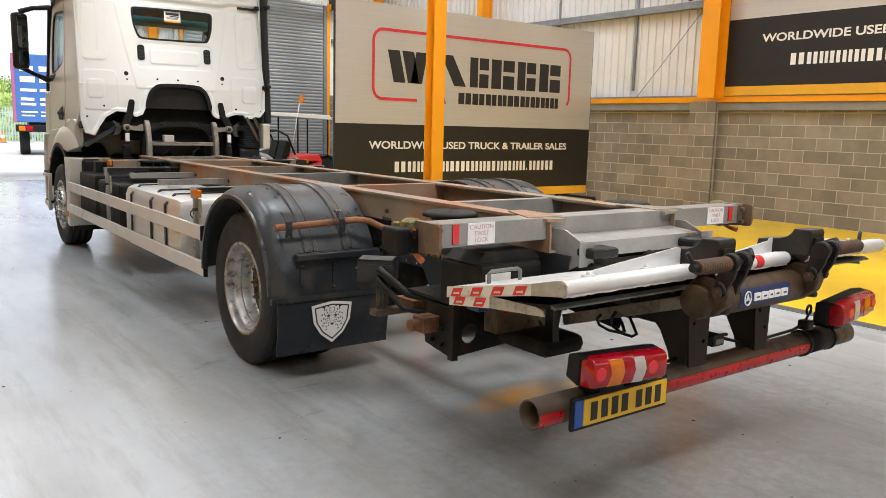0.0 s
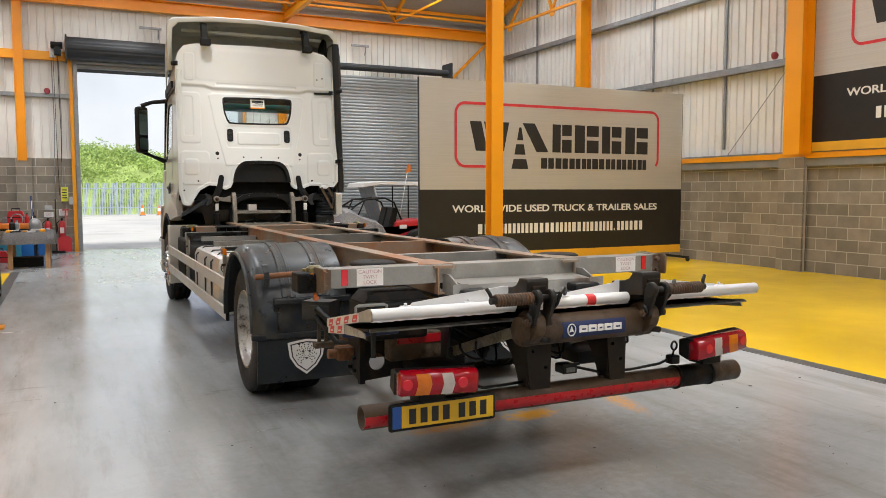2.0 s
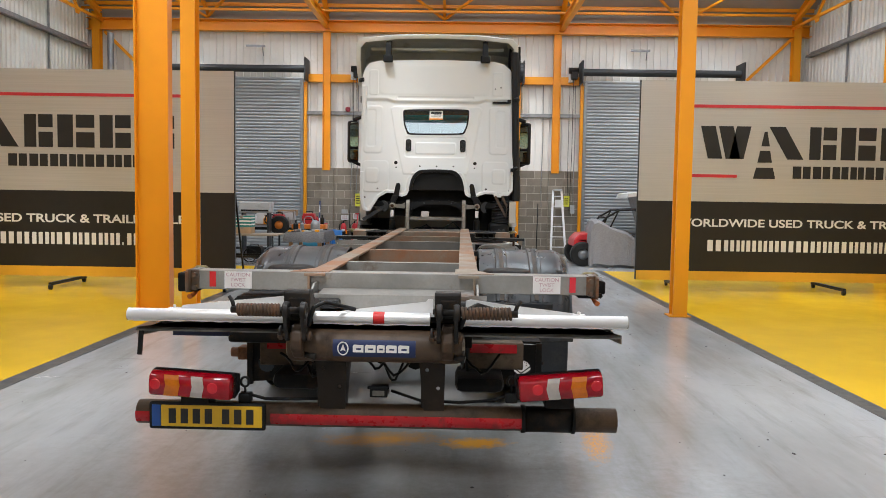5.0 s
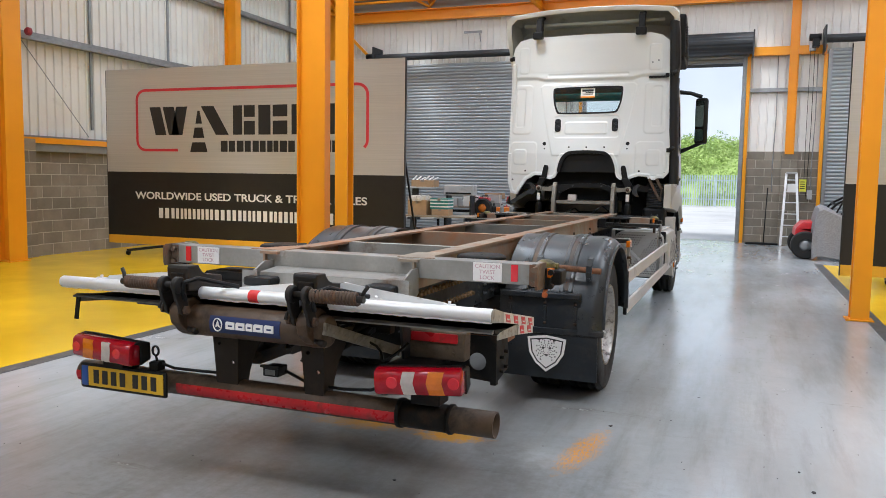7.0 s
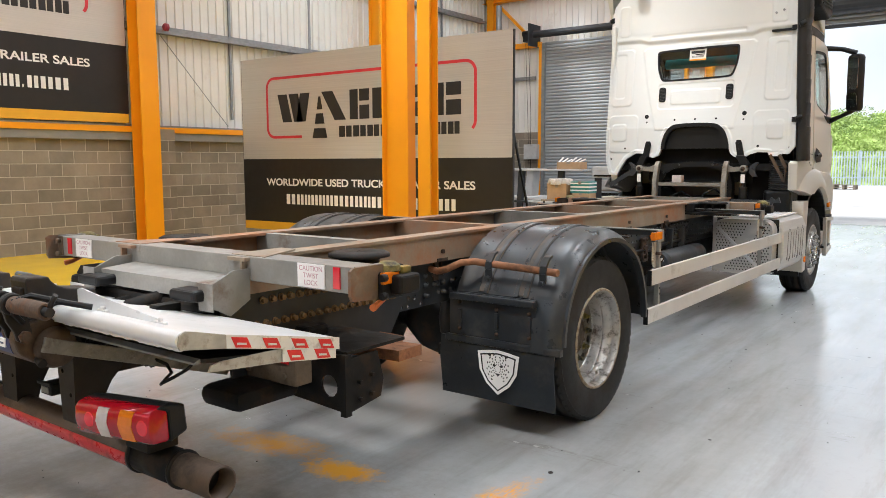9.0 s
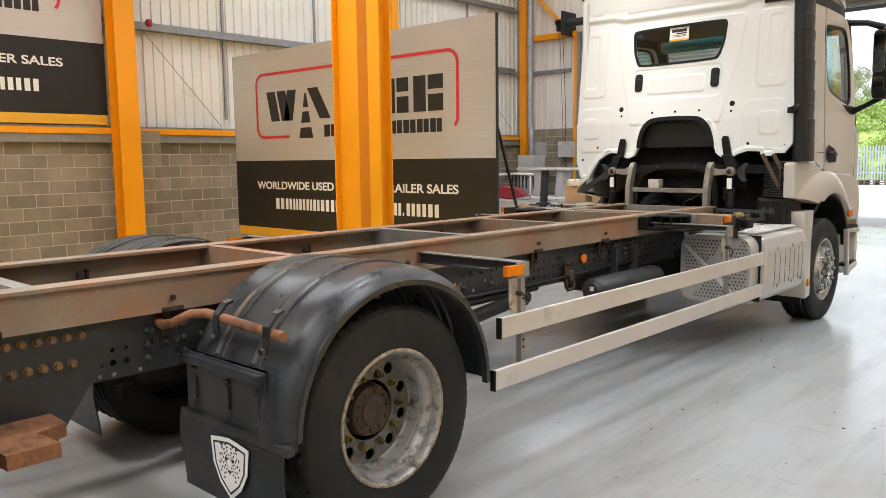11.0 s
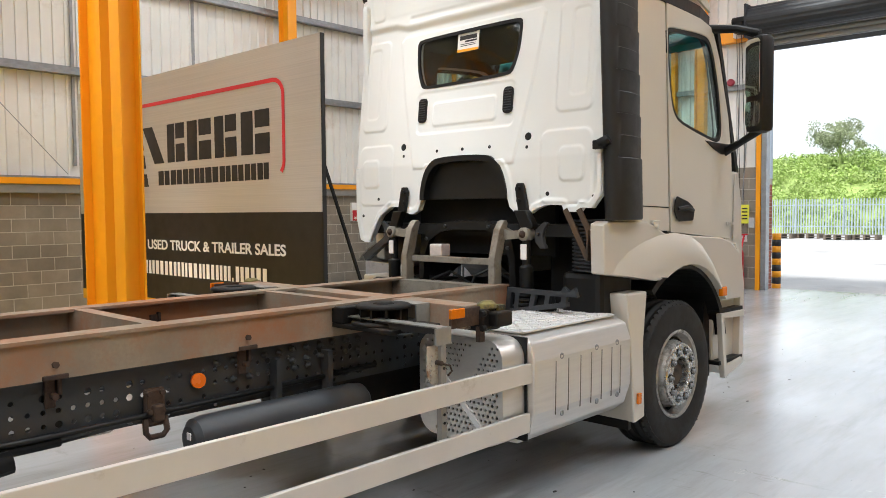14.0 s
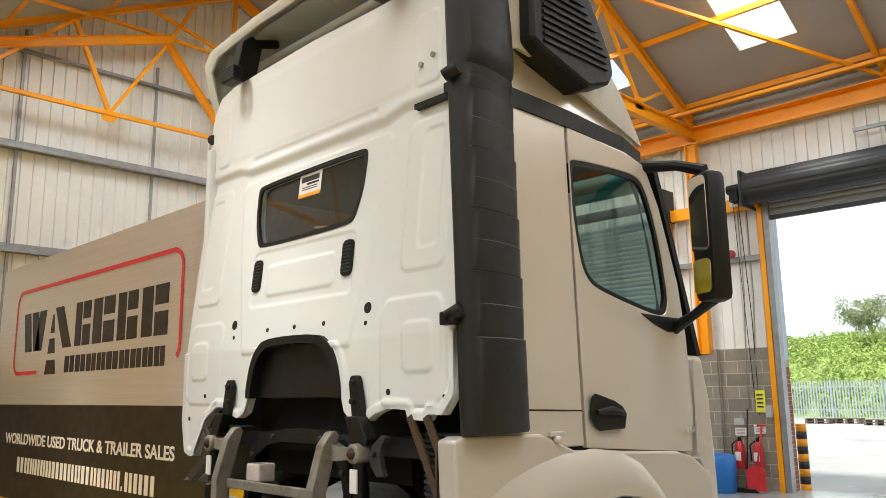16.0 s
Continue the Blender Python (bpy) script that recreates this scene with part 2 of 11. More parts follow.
def glass(name, tint, gloss=0.05):
    m = bpy.data.materials.new(name)
    m.use_nodes = True
    n, l = m.node_tree.nodes, m.node_tree.links
    n.clear()
    out, mx = n.new("ShaderNodeOutputMaterial"), n.new("ShaderNodeMixShader")
    tr, gl, fr = n.new("ShaderNodeBsdfTransparent"), n.new("ShaderNodeBsdfGlossy"), n.new("ShaderNodeLayerWeight")
    pw, ma = n.new("ShaderNodeMath"), n.new("ShaderNodeMath")
    pw.operation, ma.operation = "POWER", "MULTIPLY_ADD"
    pw.inputs[1].default_value, ma.inputs[1].default_value, ma.inputs[2].default_value = 4.5, 1 - gloss, gloss
    fr.inputs["Blend"].default_value = 0.5
    l.new(fr.outputs["Facing"], pw.inputs[0])
    l.new(pw.outputs[0], ma.inputs[0])
    tr.inputs[0].default_value = (*tint, 1)
    gl.inputs["Roughness"].default_value = 0.02
    l.new(ma.outputs[0], mx.inputs[0])
    l.new(tr.outputs[0], mx.inputs[1])
    l.new(gl.outputs[0], mx.inputs[2])
    l.new(mx.outputs[0], out.inputs[0])
    return m


def floor_material():
    """Grey painted concrete: broad tone, brushed streaks along the bay, scuffs and uneven gloss."""
    m = bpy.data.materials.new("grey_floor_paint")
    m.use_nodes = True
    n, l = m.node_tree.nodes, m.node_tree.links
    b = n["Principled BSDF"]
    pos = n.new("ShaderNodeNewGeometry").outputs["Position"]

    def tex(scale, stretch=(1, 1, 1), detail=5, rough=0.6, turn=0.0):
        mp, t = n.new("ShaderNodeMapping"), n.new("ShaderNodeTexNoise")
        mp.inputs["Scale"].default_value = stretch
        mp.inputs["Rotation"].default_value = (0, 0, radians(turn))
        t.inputs["Scale"].default_value, t.inputs["Detail"].default_value, t.inputs["Roughness"].default_value = scale, detail, rough
        l.new(pos, mp.inputs["Vector"])
        l.new(mp.outputs[0], t.inputs["Vector"])
        return t.outputs["Fac"]

    def rng(fac, a, c, lo, hi):
        r = n.new("ShaderNodeMapRange")
        for k, v in zip((1, 2, 3, 4), (a, c, lo, hi)):
            r.inputs[k].default_value = v
        l.new(fac, r.inputs[0])
        return r.outputs[0]

    def mix(fac, a, c):
        x = n.new("ShaderNodeMixRGB")
        l.new(fac, x.inputs[0])
        for k, v in ((1, a), (2, c)):
            if isinstance(v, tuple):
                x.inputs[k].default_value = (*v, 1)
            else:
                l.new(v, x.inputs[k])
        return x.outputs[0]

    col = mix(rng(tex(0.35), 0.35, 0.65, 0, 1), (0.335, 0.348, 0.362), (0.40, 0.414, 0.428))
    col = mix(rng(tex(0.9, (1.6, 0.35, 1), 7, 0.65, 8), 0.42, 0.78, 0, 0.55), col, (0.19, 0.172, 0.145))
    col = mix(rng(tex(0.28, (1, 1, 1), 3, 0.5, 30), 0.5, 0.75, 0, 0.6), col, (0.21, 0.19, 0.16))
    col = mix(rng(tex(2.2, (2.2, 0.25, 1), 6, 0.7, -4), 0.5, 0.8, 0, 0.5), col, (0.16, 0.145, 0.125))
    col = mix(rng(tex(30, detail=3), 0.6, 0.8, 0, 0.25), col, (0.27, 0.26, 0.245))
    scuff = rng(tex(3.4, (0.4, 2.2, 1), 9, 0.75, 12), 0.57, 0.66, 0, 1)
    patch = rng(tex(0.6, (1, 1, 1), 5, 0.6, 50), 0.50, 0.60, 0, 0.75)
    wear = n.new("ShaderNodeMath")
    wear.operation = "MULTIPLY"
    l.new(scuff, wear.inputs[0])
    l.new(patch, wear.inputs[1])
    col = mix(wear.outputs[0], col, (0.15, 0.14, 0.125))
    # old orange paint rubbed into the floor, oily stains behind the truck, and a soft darker patch under it
    edge = tex(13.0, (1, 1, 1), 7, 0.75)
    grain = tex(34.0, (2.2, 0.6, 1), 5, 0.7, -14)

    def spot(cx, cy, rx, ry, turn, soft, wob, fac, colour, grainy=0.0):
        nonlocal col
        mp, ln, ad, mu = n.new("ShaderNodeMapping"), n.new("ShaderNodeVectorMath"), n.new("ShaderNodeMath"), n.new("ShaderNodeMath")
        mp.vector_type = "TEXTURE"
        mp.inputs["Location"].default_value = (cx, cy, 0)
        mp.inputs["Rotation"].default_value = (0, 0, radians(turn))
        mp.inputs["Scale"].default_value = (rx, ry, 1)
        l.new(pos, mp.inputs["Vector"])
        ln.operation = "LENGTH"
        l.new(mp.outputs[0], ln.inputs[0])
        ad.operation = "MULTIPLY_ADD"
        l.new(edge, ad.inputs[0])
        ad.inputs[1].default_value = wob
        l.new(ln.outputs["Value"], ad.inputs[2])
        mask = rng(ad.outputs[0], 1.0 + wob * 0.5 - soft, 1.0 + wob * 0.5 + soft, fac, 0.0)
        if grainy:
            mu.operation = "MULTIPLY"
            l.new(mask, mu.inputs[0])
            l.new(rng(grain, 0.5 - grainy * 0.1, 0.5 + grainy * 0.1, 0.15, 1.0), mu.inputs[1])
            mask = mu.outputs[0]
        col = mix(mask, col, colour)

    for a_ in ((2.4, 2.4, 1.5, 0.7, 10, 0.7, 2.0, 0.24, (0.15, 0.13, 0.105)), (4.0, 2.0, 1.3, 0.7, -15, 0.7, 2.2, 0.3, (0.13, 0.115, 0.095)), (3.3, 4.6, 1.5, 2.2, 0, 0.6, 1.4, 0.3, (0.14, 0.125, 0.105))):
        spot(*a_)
    spot(3.05, 3.29, 0.27, 0.10, 8, 0.8, 3.4, 0.8, (0.66, 0.30, 0.02))
    spot(3.66, 3.23, 0.18, 0.095, 6, 0.4, 2.6, 0.9, (0.76, 0.36, 0.02))
    spot(4.47, 3.30, 0.075, 0.33, -8, 0.5, 2.4, 0.95, (0.78, 0.33, 0.03), 1.0)
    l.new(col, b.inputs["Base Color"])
    r1 = rng(tex(1.5, (1.8, 0.55, 1), 9, 0.72, 20), 0.36, 0.66, 0.155, 0.27)
    rough = n.new("ShaderNodeMath")
    rough.operation, rough.use_clamp = "MULTIPLY_ADD", True
    rough.inputs[1].default_value = 0.10
    l.new(wear.outputs[0], rough.inputs[0])
    l.new(r1, rough.inputs[2])
    l.new(rough.outputs[0], b.inputs["Roughness"])
    bp = n.new("ShaderNodeBump")
    bp.inputs["Strength"].default_value, bp.inputs["Distance"].default_value = 0.10, 0.004
    l.new(tex(7, (1.5, 0.6, 1), 4), bp.inputs["Height"])
    l.new(bp.outputs[0], b.inputs["Normal"])
    return m


M_FLOOR = floor_material()
M_GLASS = glass("tinted_cab_glass", (0.90, 0.94, 0.93))
M_GLASS_CLEAR = glass("clear_windscreen", (0.97, 0.985, 0.98))
M_GLASS_SIDE = glass("side_glass", (0.74, 0.89, 0.86), 0.06)
M_DEFLECT = mat("matt_black_moulding", (0.0115, 0.012, 0.013), 0.5, var=0.15, scale=5, bump=0.1, spec=0.4)
M_LINING = mat("dark_grey_cab_lining", (0.035, 0.035, 0.035), 0.8, var=0.15)
M_POST = mat("worn_grey_post_steel", (0.235, 0.215, 0.18), 0.5, metal=0.25, var=0.2, scale=6, bump=0.2, dirt=(0.12, 0.09, 0.06), dirt_amount=0.3, dirt_scale=5)


# ---- mesh helpers ----
def box(bm, x0, x1, y0, y1, z0, z1, bevel=0.0):
    x0, x1, y0, y1, z0, z1 = min(x0, x1), max(x0, x1), min(y0, y1), max(y0, y1), min(z0, z1), max(z0, z1)
    v = [bm.verts.new((x, y, z)) for z in (z0, z1) for x, y in ((x0, y0), (x1, y0), (x1, y1), (x0, y1))]
    fs = [bm.faces.new([v[i] for i in q]) for q in ((3, 2, 1, 0), (4, 5, 6, 7), (0, 1, 5, 4), (1, 2, 6, 5), (2, 3, 7, 6), (3, 0, 4, 7))]
    if bevel:
        es = list({e for f in fs for e in f.edges})
        bmesh.ops.bevel(bm, geom=es, offset=bevel, segments=2, affect="EDGES", profile=0.5)
    return bm


def prism(bm, pts, axis, a, b):
    """A closed outline swept from a to b along an axis; pts are the other two coordinates in x, y, z order."""
    def at(p, h):
        return {"x": (h, p[0], p[1]), "y": (p[0], h, p[1]), "z": (p[0], p[1], h)}[axis]
    va, vb = [bm.verts.new(at(p, a)) for p in pts], [bm.verts.new(at(p, b)) for p in pts]
    k = len(pts)
    fs = [bm.faces.new(va[::-1]), bm.faces.new(vb)]
    for i in range(k):
        fs.append(bm.faces.new((va[i], va[(i + 1) % k], vb[(i + 1) % k], vb[i])))
    bmesh.ops.recalc_face_normals(bm, faces=fs)
    return bm


def ring(c, u, w, r, seg):
    return [c + u * (r * math.cos(2 * math.pi * i / seg)) + w * (r * math.sin(2 * math.pi * i / seg)) for i in range(seg)]


def sweep(bm, pts, r, seg=8, caps=True):
    """A round bar along a line of points."""
    pts = [Vector(p) for p in pts]
    rings = []
    u = None
    for i, p in enumerate(pts):
        d = (pts[min(i + 1, len(pts) - 1)] - pts[max(i - 1, 0)]).normalized()
        if u is None:
            u = d.orthogonal().normalized()
        else:
            u = (u - d * u.dot(d)).normalized()
        rad = r[i] if isinstance(r, (list, tuple)) else r
        rings.append([bm.verts.new(q) for q in ring(p, u, d.cross(u), rad, seg)])
    for a, b in zip(rings, rings[1:]):
        for i in range(seg):
            f = bm.faces.new((a[i], a[(i + 1) % seg], b[(i + 1) % seg], b[i]))
            f.smooth = True
    if caps:
        bm.faces.new(rings[0][::-1])
        bm.faces.new(rings[-1])
    return bm


def lathe(bm, profile, centre, axis="x", seg=48, closed=False):
    """A profile of (radius, height) turned round an axis through centre."""
    c = Vector(centre)
    ax = {"x": Vector((1, 0, 0)), "y": Vector((0, 1, 0)), "z": Vector((0, 0, 1))}[axis]
    u = {"x": Vector((0, 1, 0)), "y": Vector((0, 0, 1)), "z": Vector((1, 0, 0))}[axis]
    w = ax.cross(u)
    rows = [[bm.verts.new(q) for q in ring(c + ax * h, u, w, max(r, 1e-4), seg)] for r, h in profile]
    pairs = list(zip(rows, rows[1:])) + ([(rows[-1], rows[0])] if closed else [])
    fs = []
    for a, b in pairs:
        for i in range(seg):
            f = bm.faces.new((a[i], a[(i + 1) % seg], b[(i + 1) % seg], b[i]))
            f.smooth = True
            fs.append(f)
    bmesh.ops.recalc_face_normals(bm, faces=fs)
    return bm


def plate(bm, outline, holes, thick, m):
    """A flat sheet with holes, thick along its local z, set by the pose m."""
    edges = []
    new_v = []
    for loop in (outline, *holes):
        vs = [bm.verts.new((x, y, 0)) for x, y in loop]
        new_v += vs
        edges += [bm.edges.new((vs[i], vs[(i + 1) % len(vs)])) for i in range(len(vs))]
    res = bmesh.ops.triangle_fill(bm, use_beauty=True, use_dissolve=False, edges=edges)
    faces = [g for g in res["geom"] if isinstance(g, bmesh.types.BMFace)]
    ext = bmesh.ops.extrude_face_region(bm, geom=faces)
    top = [g for g in ext["geom"] if isinstance(g, bmesh.types.BMVert)]
    bmesh.ops.translate(bm, verts=top, vec=(0, 0, thick))
    allv = new_v + top
    bmesh.ops.transform(bm, matrix=m, verts=allv)
    fs = list({f for v in allv for f in v.link_faces})
    bmesh.ops.recalc_face_normals(bm, faces=fs)
    return bm


def rrect(x0, x1, y0, y1, r, n=5):
    pts = []
    for cx, cy, a in ((x1 - r, y1 - r, 0), (x0 + r, y1 - r, 90), (x0 + r, y0 + r, 180), (x1 - r, y0 + r, 270)):
        pts += [(cx + r * math.cos(radians(a + 90 * i / n)), cy + r * math.sin(radians(a + 90 * i / n))) for i in range(n + 1)]
    return pts


def circle(cx, cy, r, n=16):
    return [(cx + r * math.cos(2 * math.pi * i / n), cy + r * math.sin(2 * math.pi * i / n)) for i in range(n)]


XZ = pose(0, 0, 0, 90)  # puts a sheet's x, y on the world's x, z; its thickness goes to -y


def thing(name, label, category, at=(0, 0, 0), group="", kind=""):
    ob = new(name)
    ob.location = at
    ob.empty_display_size = 0.1
    return tagged(ob, label, category, group, kind)


def base_of(ob):
    m = Matrix.Translation(ob.location)
    return base_of(ob.parent) @ ob.matrix_parent_inverse @ m if ob.parent else m


def part(name, bm, material, parent=None, label="", smooth=False, bevel=0.0, kind="", mirror=None):
    """Links a bmesh, drawn in world places, as one mesh object under a thing or a part."""
    if bevel:
        bmesh.ops.bevel(bm, geom=[e for e in bm.edges if len(e.link_faces) == 2 and e.calc_face_angle(0) > 0.6], offset=bevel, segments=2, affect="EDGES", profile=0.5)
    if mirror is not None:
        for v in bm.verts:
            v.co.x = 2 * mirror - v.co.x
        bmesh.ops.reverse_faces(bm, faces=bm.faces[:])
    me = bpy.data.meshes.new(name)
    bm.to_mesh(me)
    bm.free()
    if smooth:
        me.polygons.foreach_set("use_smooth", [True] * len(me.polygons))
        me.set_sharp_from_angle(angle=radians(35))
    me.materials.append(material)
    ob = new(name, me)
    if parent:
        ob.parent = parent
        ob.matrix_parent_inverse = base_of(parent).inverted()
    return tagged(ob, label, kind=kind)


def solid(name, bm, material, label, category, group="", kind="", **k):
    ob = part(name, bm, material, None, label, kind=kind, **k)
    return tagged(ob, label, category, group, kind)


def B():
    return bmesh.new()


def words(text, size, material, m, parent, name="lettering", width=None, bold=0.0, thick=0.002):
    """Lettering in the built-in font as a mesh, centred; its x, y stand on the pose m."""
    cu = bpy.data.curves.new(name, "FONT")
    cu.body, cu.size, cu.align_x, cu.align_y, cu.extrude, cu.offset = text, size, "CENTER", "CENTER", thick, bold
    tmp = bpy.data.objects.new(name, cu)
    me = bpy.data.meshes.new_from_object(tmp)
    bpy.data.objects.remove(tmp)
    bpy.data.curves.remove(cu)
    co = np.empty(len(me.vertices) * 3)
    me.vertices.foreach_get("co", co)
    co = co.reshape(-1, 3)
    if width:
        s = width / (co[:, 0].max() - co[:, 0].min())
        co[:, 0] *= s
    me.vertices.foreach_set("co", co.ravel())
    me.transform(m)
    me.materials.clear()
    me.materials.append(material)
    ob = new(name, me)
    if parent:
        ob.parent = parent
        ob.matrix_parent_inverse = base_of(parent).inverted()
    return ob

# ---- the hall ----
XL, XR, YB, YF, EAVE = -7.4, 13.85, 21.6, -15.4, 6.95
VALLEY, RIDGE_A, SLOPE = 9.1, 15.3, 0.48
RIDGE_B = VALLEY - (RIDGE_A - VALLEY)
Y2 = VALLEY - 2 * (RIDGE_A - VALLEY)
BLOCK_TOP = 2.3


def wall_sheet(bm, a, b, z0, z1, fixed, axis, side, pitch=0.2, deep=0.034):
    """A ribbed sheet wall between a and b; axis 'y' runs along y at x = fixed. side: the way the ribs stand out."""
    prof = []
    k = int((b - a) / pitch) + 1
    for i in range(k):
        s = a + i * pitch
        for ds, dd in ((0, 0), (0.140, 0), (0.149, 1), (0.178, 1), (0.187, 0)):
            if s + ds < b:
                prof.append((s + ds, fixed + side * deep * dd))
    prof.append((b, fixed))
    top = z1 if callable(z1) else (lambda s: z1)
    rows = []
    for s, d in prof:
        p = (lambda z: (d, s, z)) if axis == "y" else (lambda z: (s, d, z))
        rows.append((bm.verts.new(p(z0)), bm.verts.new(p(top(s)))))
    for (a0, a1), (b0, b1) in zip(rows, rows[1:]):
        bm.faces.new((a0, b0, b1, a1))
    return bm


def roof_z(y):
    if y >= VALLEY:
        return EAVE + SLOPE * ((YB - y) if y > RIDGE_A else (y - VALLEY) * (YB - RIDGE_A) / (RIDGE_A - VALLEY))
    d = abs((VALLEY - y) % (2 * (VALLEY - RIDGE_B)) - (VALLEY - RIDGE_B))
    return EAVE + SLOPE * (VALLEY - RIDGE_B - d)


# ground outside and the floor inside
bm = B()
box(bm, -160, 160, 22.05, 260, -0.5, -0.05)
box(bm, -160, 160, -160, -16.2, -0.5, -0.05)
box(bm, -160, -8.3, -16.2, 22.05, -0.5, -0.05)
box(bm, 14.8, 160, -16.2, 22.05, -0.5, -0.05)
M_YARD = mat("pale_yard_concrete", (0.50, 0.49, 0.47), 0.75, var=0.12, scale=0.3, fine=9, bump=0.2, dirt=(0.33, 0.32, 0.31), dirt_amount=0.3, dirt_scale=0.25)
solid("ground", bm, M_YARD, "pale worn concrete yard outside the hall", "ground", kind="structure")
bm = B()
box(bm, -8.3, 14.8, -16.2, 22.05, -0.5, 0.0)
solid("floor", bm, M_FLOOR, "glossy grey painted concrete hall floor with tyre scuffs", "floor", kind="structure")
for nm, x0, x1 in (("floor_yellow_west", XL, -0.36), ("floor_yellow_east", 6.93, XR)):
    bm = B()
    box(bm, x0, x1, YF, 16.0, -0.01, 0.004)
    solid(nm, bm, M_FLOOR_Y, "bright yellow glossy painted floor beside the bay", "floor", kind="structure")
for nm, x0, x1 in (("floor_line_west", -0.36, -0.2), ("floor_line_east", 6.77, 6.93)):
    bm = B()
    box(bm, x0, x1, YF, 16.15, -0.01, 0.0045)
    solid(nm, bm, M_LINE, "dark grey painted border line on the floor", "floor line", kind="structure")

# gable walls above the blockwork
for nm, x, s in (("wall_west", XL, 1), ("wall_east", XR, -1)):
    bm = B()
    wall_sheet(bm, YF, YB, BLOCK_TOP, lambda y: roof_z(y) + 0.02, x, "y", s)
    wall = solid(nm, bm, M_CLAD, "white ribbed steel sheet wall above blockwork", "wall", kind="structure")
    bm = B()
    prism(bm, [(YF, 0), (YB, 0), (YB, EAVE), (RIDGE_A, roof_z(RIDGE_A)), (VALLEY, EAVE), (RIDGE_B, roof_z(RIDGE_B)), (Y2, EAVE), (YF, EAVE)], "x", x - s * 0.05, x - s * 0.3)
    part("outer_skin", bm, M_GALV, wall)
bm = B()
DOORS = ((-5.35, -1.0), (0.95, 5.33), (7.3, 11.65))
DOOR_TOP = 5.1
edges_x = [XL] + [e for d in DOORS for e in d] + [XR]
for a, b in zip(edges_x[0::2], edges_x[1::2]):
    wall_sheet(bm, a, b, BLOCK_TOP, DOOR_TOP, YB, "x", -1)
wall_sheet(bm, XL, XR, DOOR_TOP, EAVE + 0.15, YB, "x", -1)
wall_n = solid("wall_north", bm, M_CLAD, "white ribbed sheet wall with three roller door openings", "wall", kind="structure")
bm = B()
for a, b in zip(edges_x[0::2], edges_x[1::2]):
    box(bm, a, b, YB + 0.03, YB + 0.3, 0, DOOR_TOP)
box(bm, XL, XR, YB + 0.03, YB + 0.3, DOOR_TOP, EAVE)
part("outer_skin", bm, M_GALV, wall_n)
bm = B()
box(bm, XL - 0.3, XR + 0.3, YF - 0.3, YF, 0, EAVE + 1)
solid("wall_south", bm, M_CLAD, "plain pale wall closing the hall", "wall", kind="structure")

# roof with roof lights
LIGHT_W = 1.0
LIGHT_X = [-4.75, -1.45, 1.7, 4.95, 8.2, 10.9]
SLOPES = [(YB, RIDGE_A), (VALLEY, RIDGE_A), (VALLEY, RIDGE_B), (Y2, RIDGE_B), (Y2, 2 * Y2 - RIDGE_B)]


def slope_z(s, y):
    return EAVE + SLOPE * abs(y - s[0])


bm = B()
for s in SLOPES:
    y0, y1 = s
    d = 1 if y1 > y0 else -1
    ya, yb = y0 + d * 1.15, y0 + d * 4.0
    xs = [XL - 0.3] + [e for x in LIGHT_X for e in (x - LIGHT_W / 2, x + LIGHT_W / 2)] + [XR + 0.3]
    for i in range(len(xs) - 1):
        for j, (p, q) in enumerate(((y0, ya), (ya, yb), (yb, y1))):
            if j == 1 and i % 2 == 1:
                continue
            v = [bm.verts.new((x, y, slope_z(s, y) + 0.12)) for x, y in ((xs[i], p), (xs[i + 1], p), (xs[i + 1], q), (xs[i], q))]
            bm.faces.new(v)
bmesh.ops.remove_doubles(bm, verts=bm.verts, dist=0.001)
bmesh.ops.solidify(bm, geom=bm.faces[:], thickness=0.08)
solid("ceiling", bm, M_ROOF, "grey insulated roof lining with bright roof lights", "ceiling", kind="structure")
ROOF_SHARE = dict(zip(SLOPES, (0.66, 1.08, 1.14, 0.53)))
for s in SLOPES[:4]:
    d = 1 if s[1] > s[0] else -1
    for x in LIGHT_X:
        y = s[0] + d * 2.57
        sky_lamp(x, y, slope_z(s, y) + 0.3, LIGHT_W, 2.9, ROOF_POWER * ROOF_SHARE[s] * (1 + 0.045 * max(0, x - 5)), d * math.degrees(math.atan(SLOPE)))
sky_lamp(3.16, YB + 0.35, 2.5, 4.2, 4.9, DOOR_POWER, -90, (0.93, 0.97, 1.0))


# ---- yellow steel frame ----
def i_beam(bm, p, q, depth, width, web=0.012, flange=0.016, up=(0, 0, 1)):
    """An I-section bar from p to q; depth runs along up."""
    p, q = Vector(p), Vector(q)
    d = (q - p).normalized()
    u = Vector(up)
    u = (u - d * u.dot(d)).normalized()
    s = d.cross(u)
    h, w = depth / 2, width / 2
    pts = [(-w, -h), (w, -h), (w, -h + flange), (web / 2, -h + flange), (web / 2, h - flange), (w, h - flange), (w, h), (-w, h), (-w, h - flange), (-web / 2, h - flange), (-web / 2, -h + flange), (-w, -h + flange)]
    va = [bm.verts.new(p + s * a + u * b) for a, b in pts]
    vb = [bm.verts.new(q + s * a + u * b) for a, b in pts]
    k = len(pts)
    fs = [bm.faces.new(va), bm.faces.new(vb[::-1])] + [bm.faces.new((va[i], vb[i], vb[(i + 1) % k], va[(i + 1) % k])) for i in range(k)]
    bmesh.ops.recalc_face_normals(bm, faces=fs)
    return bm


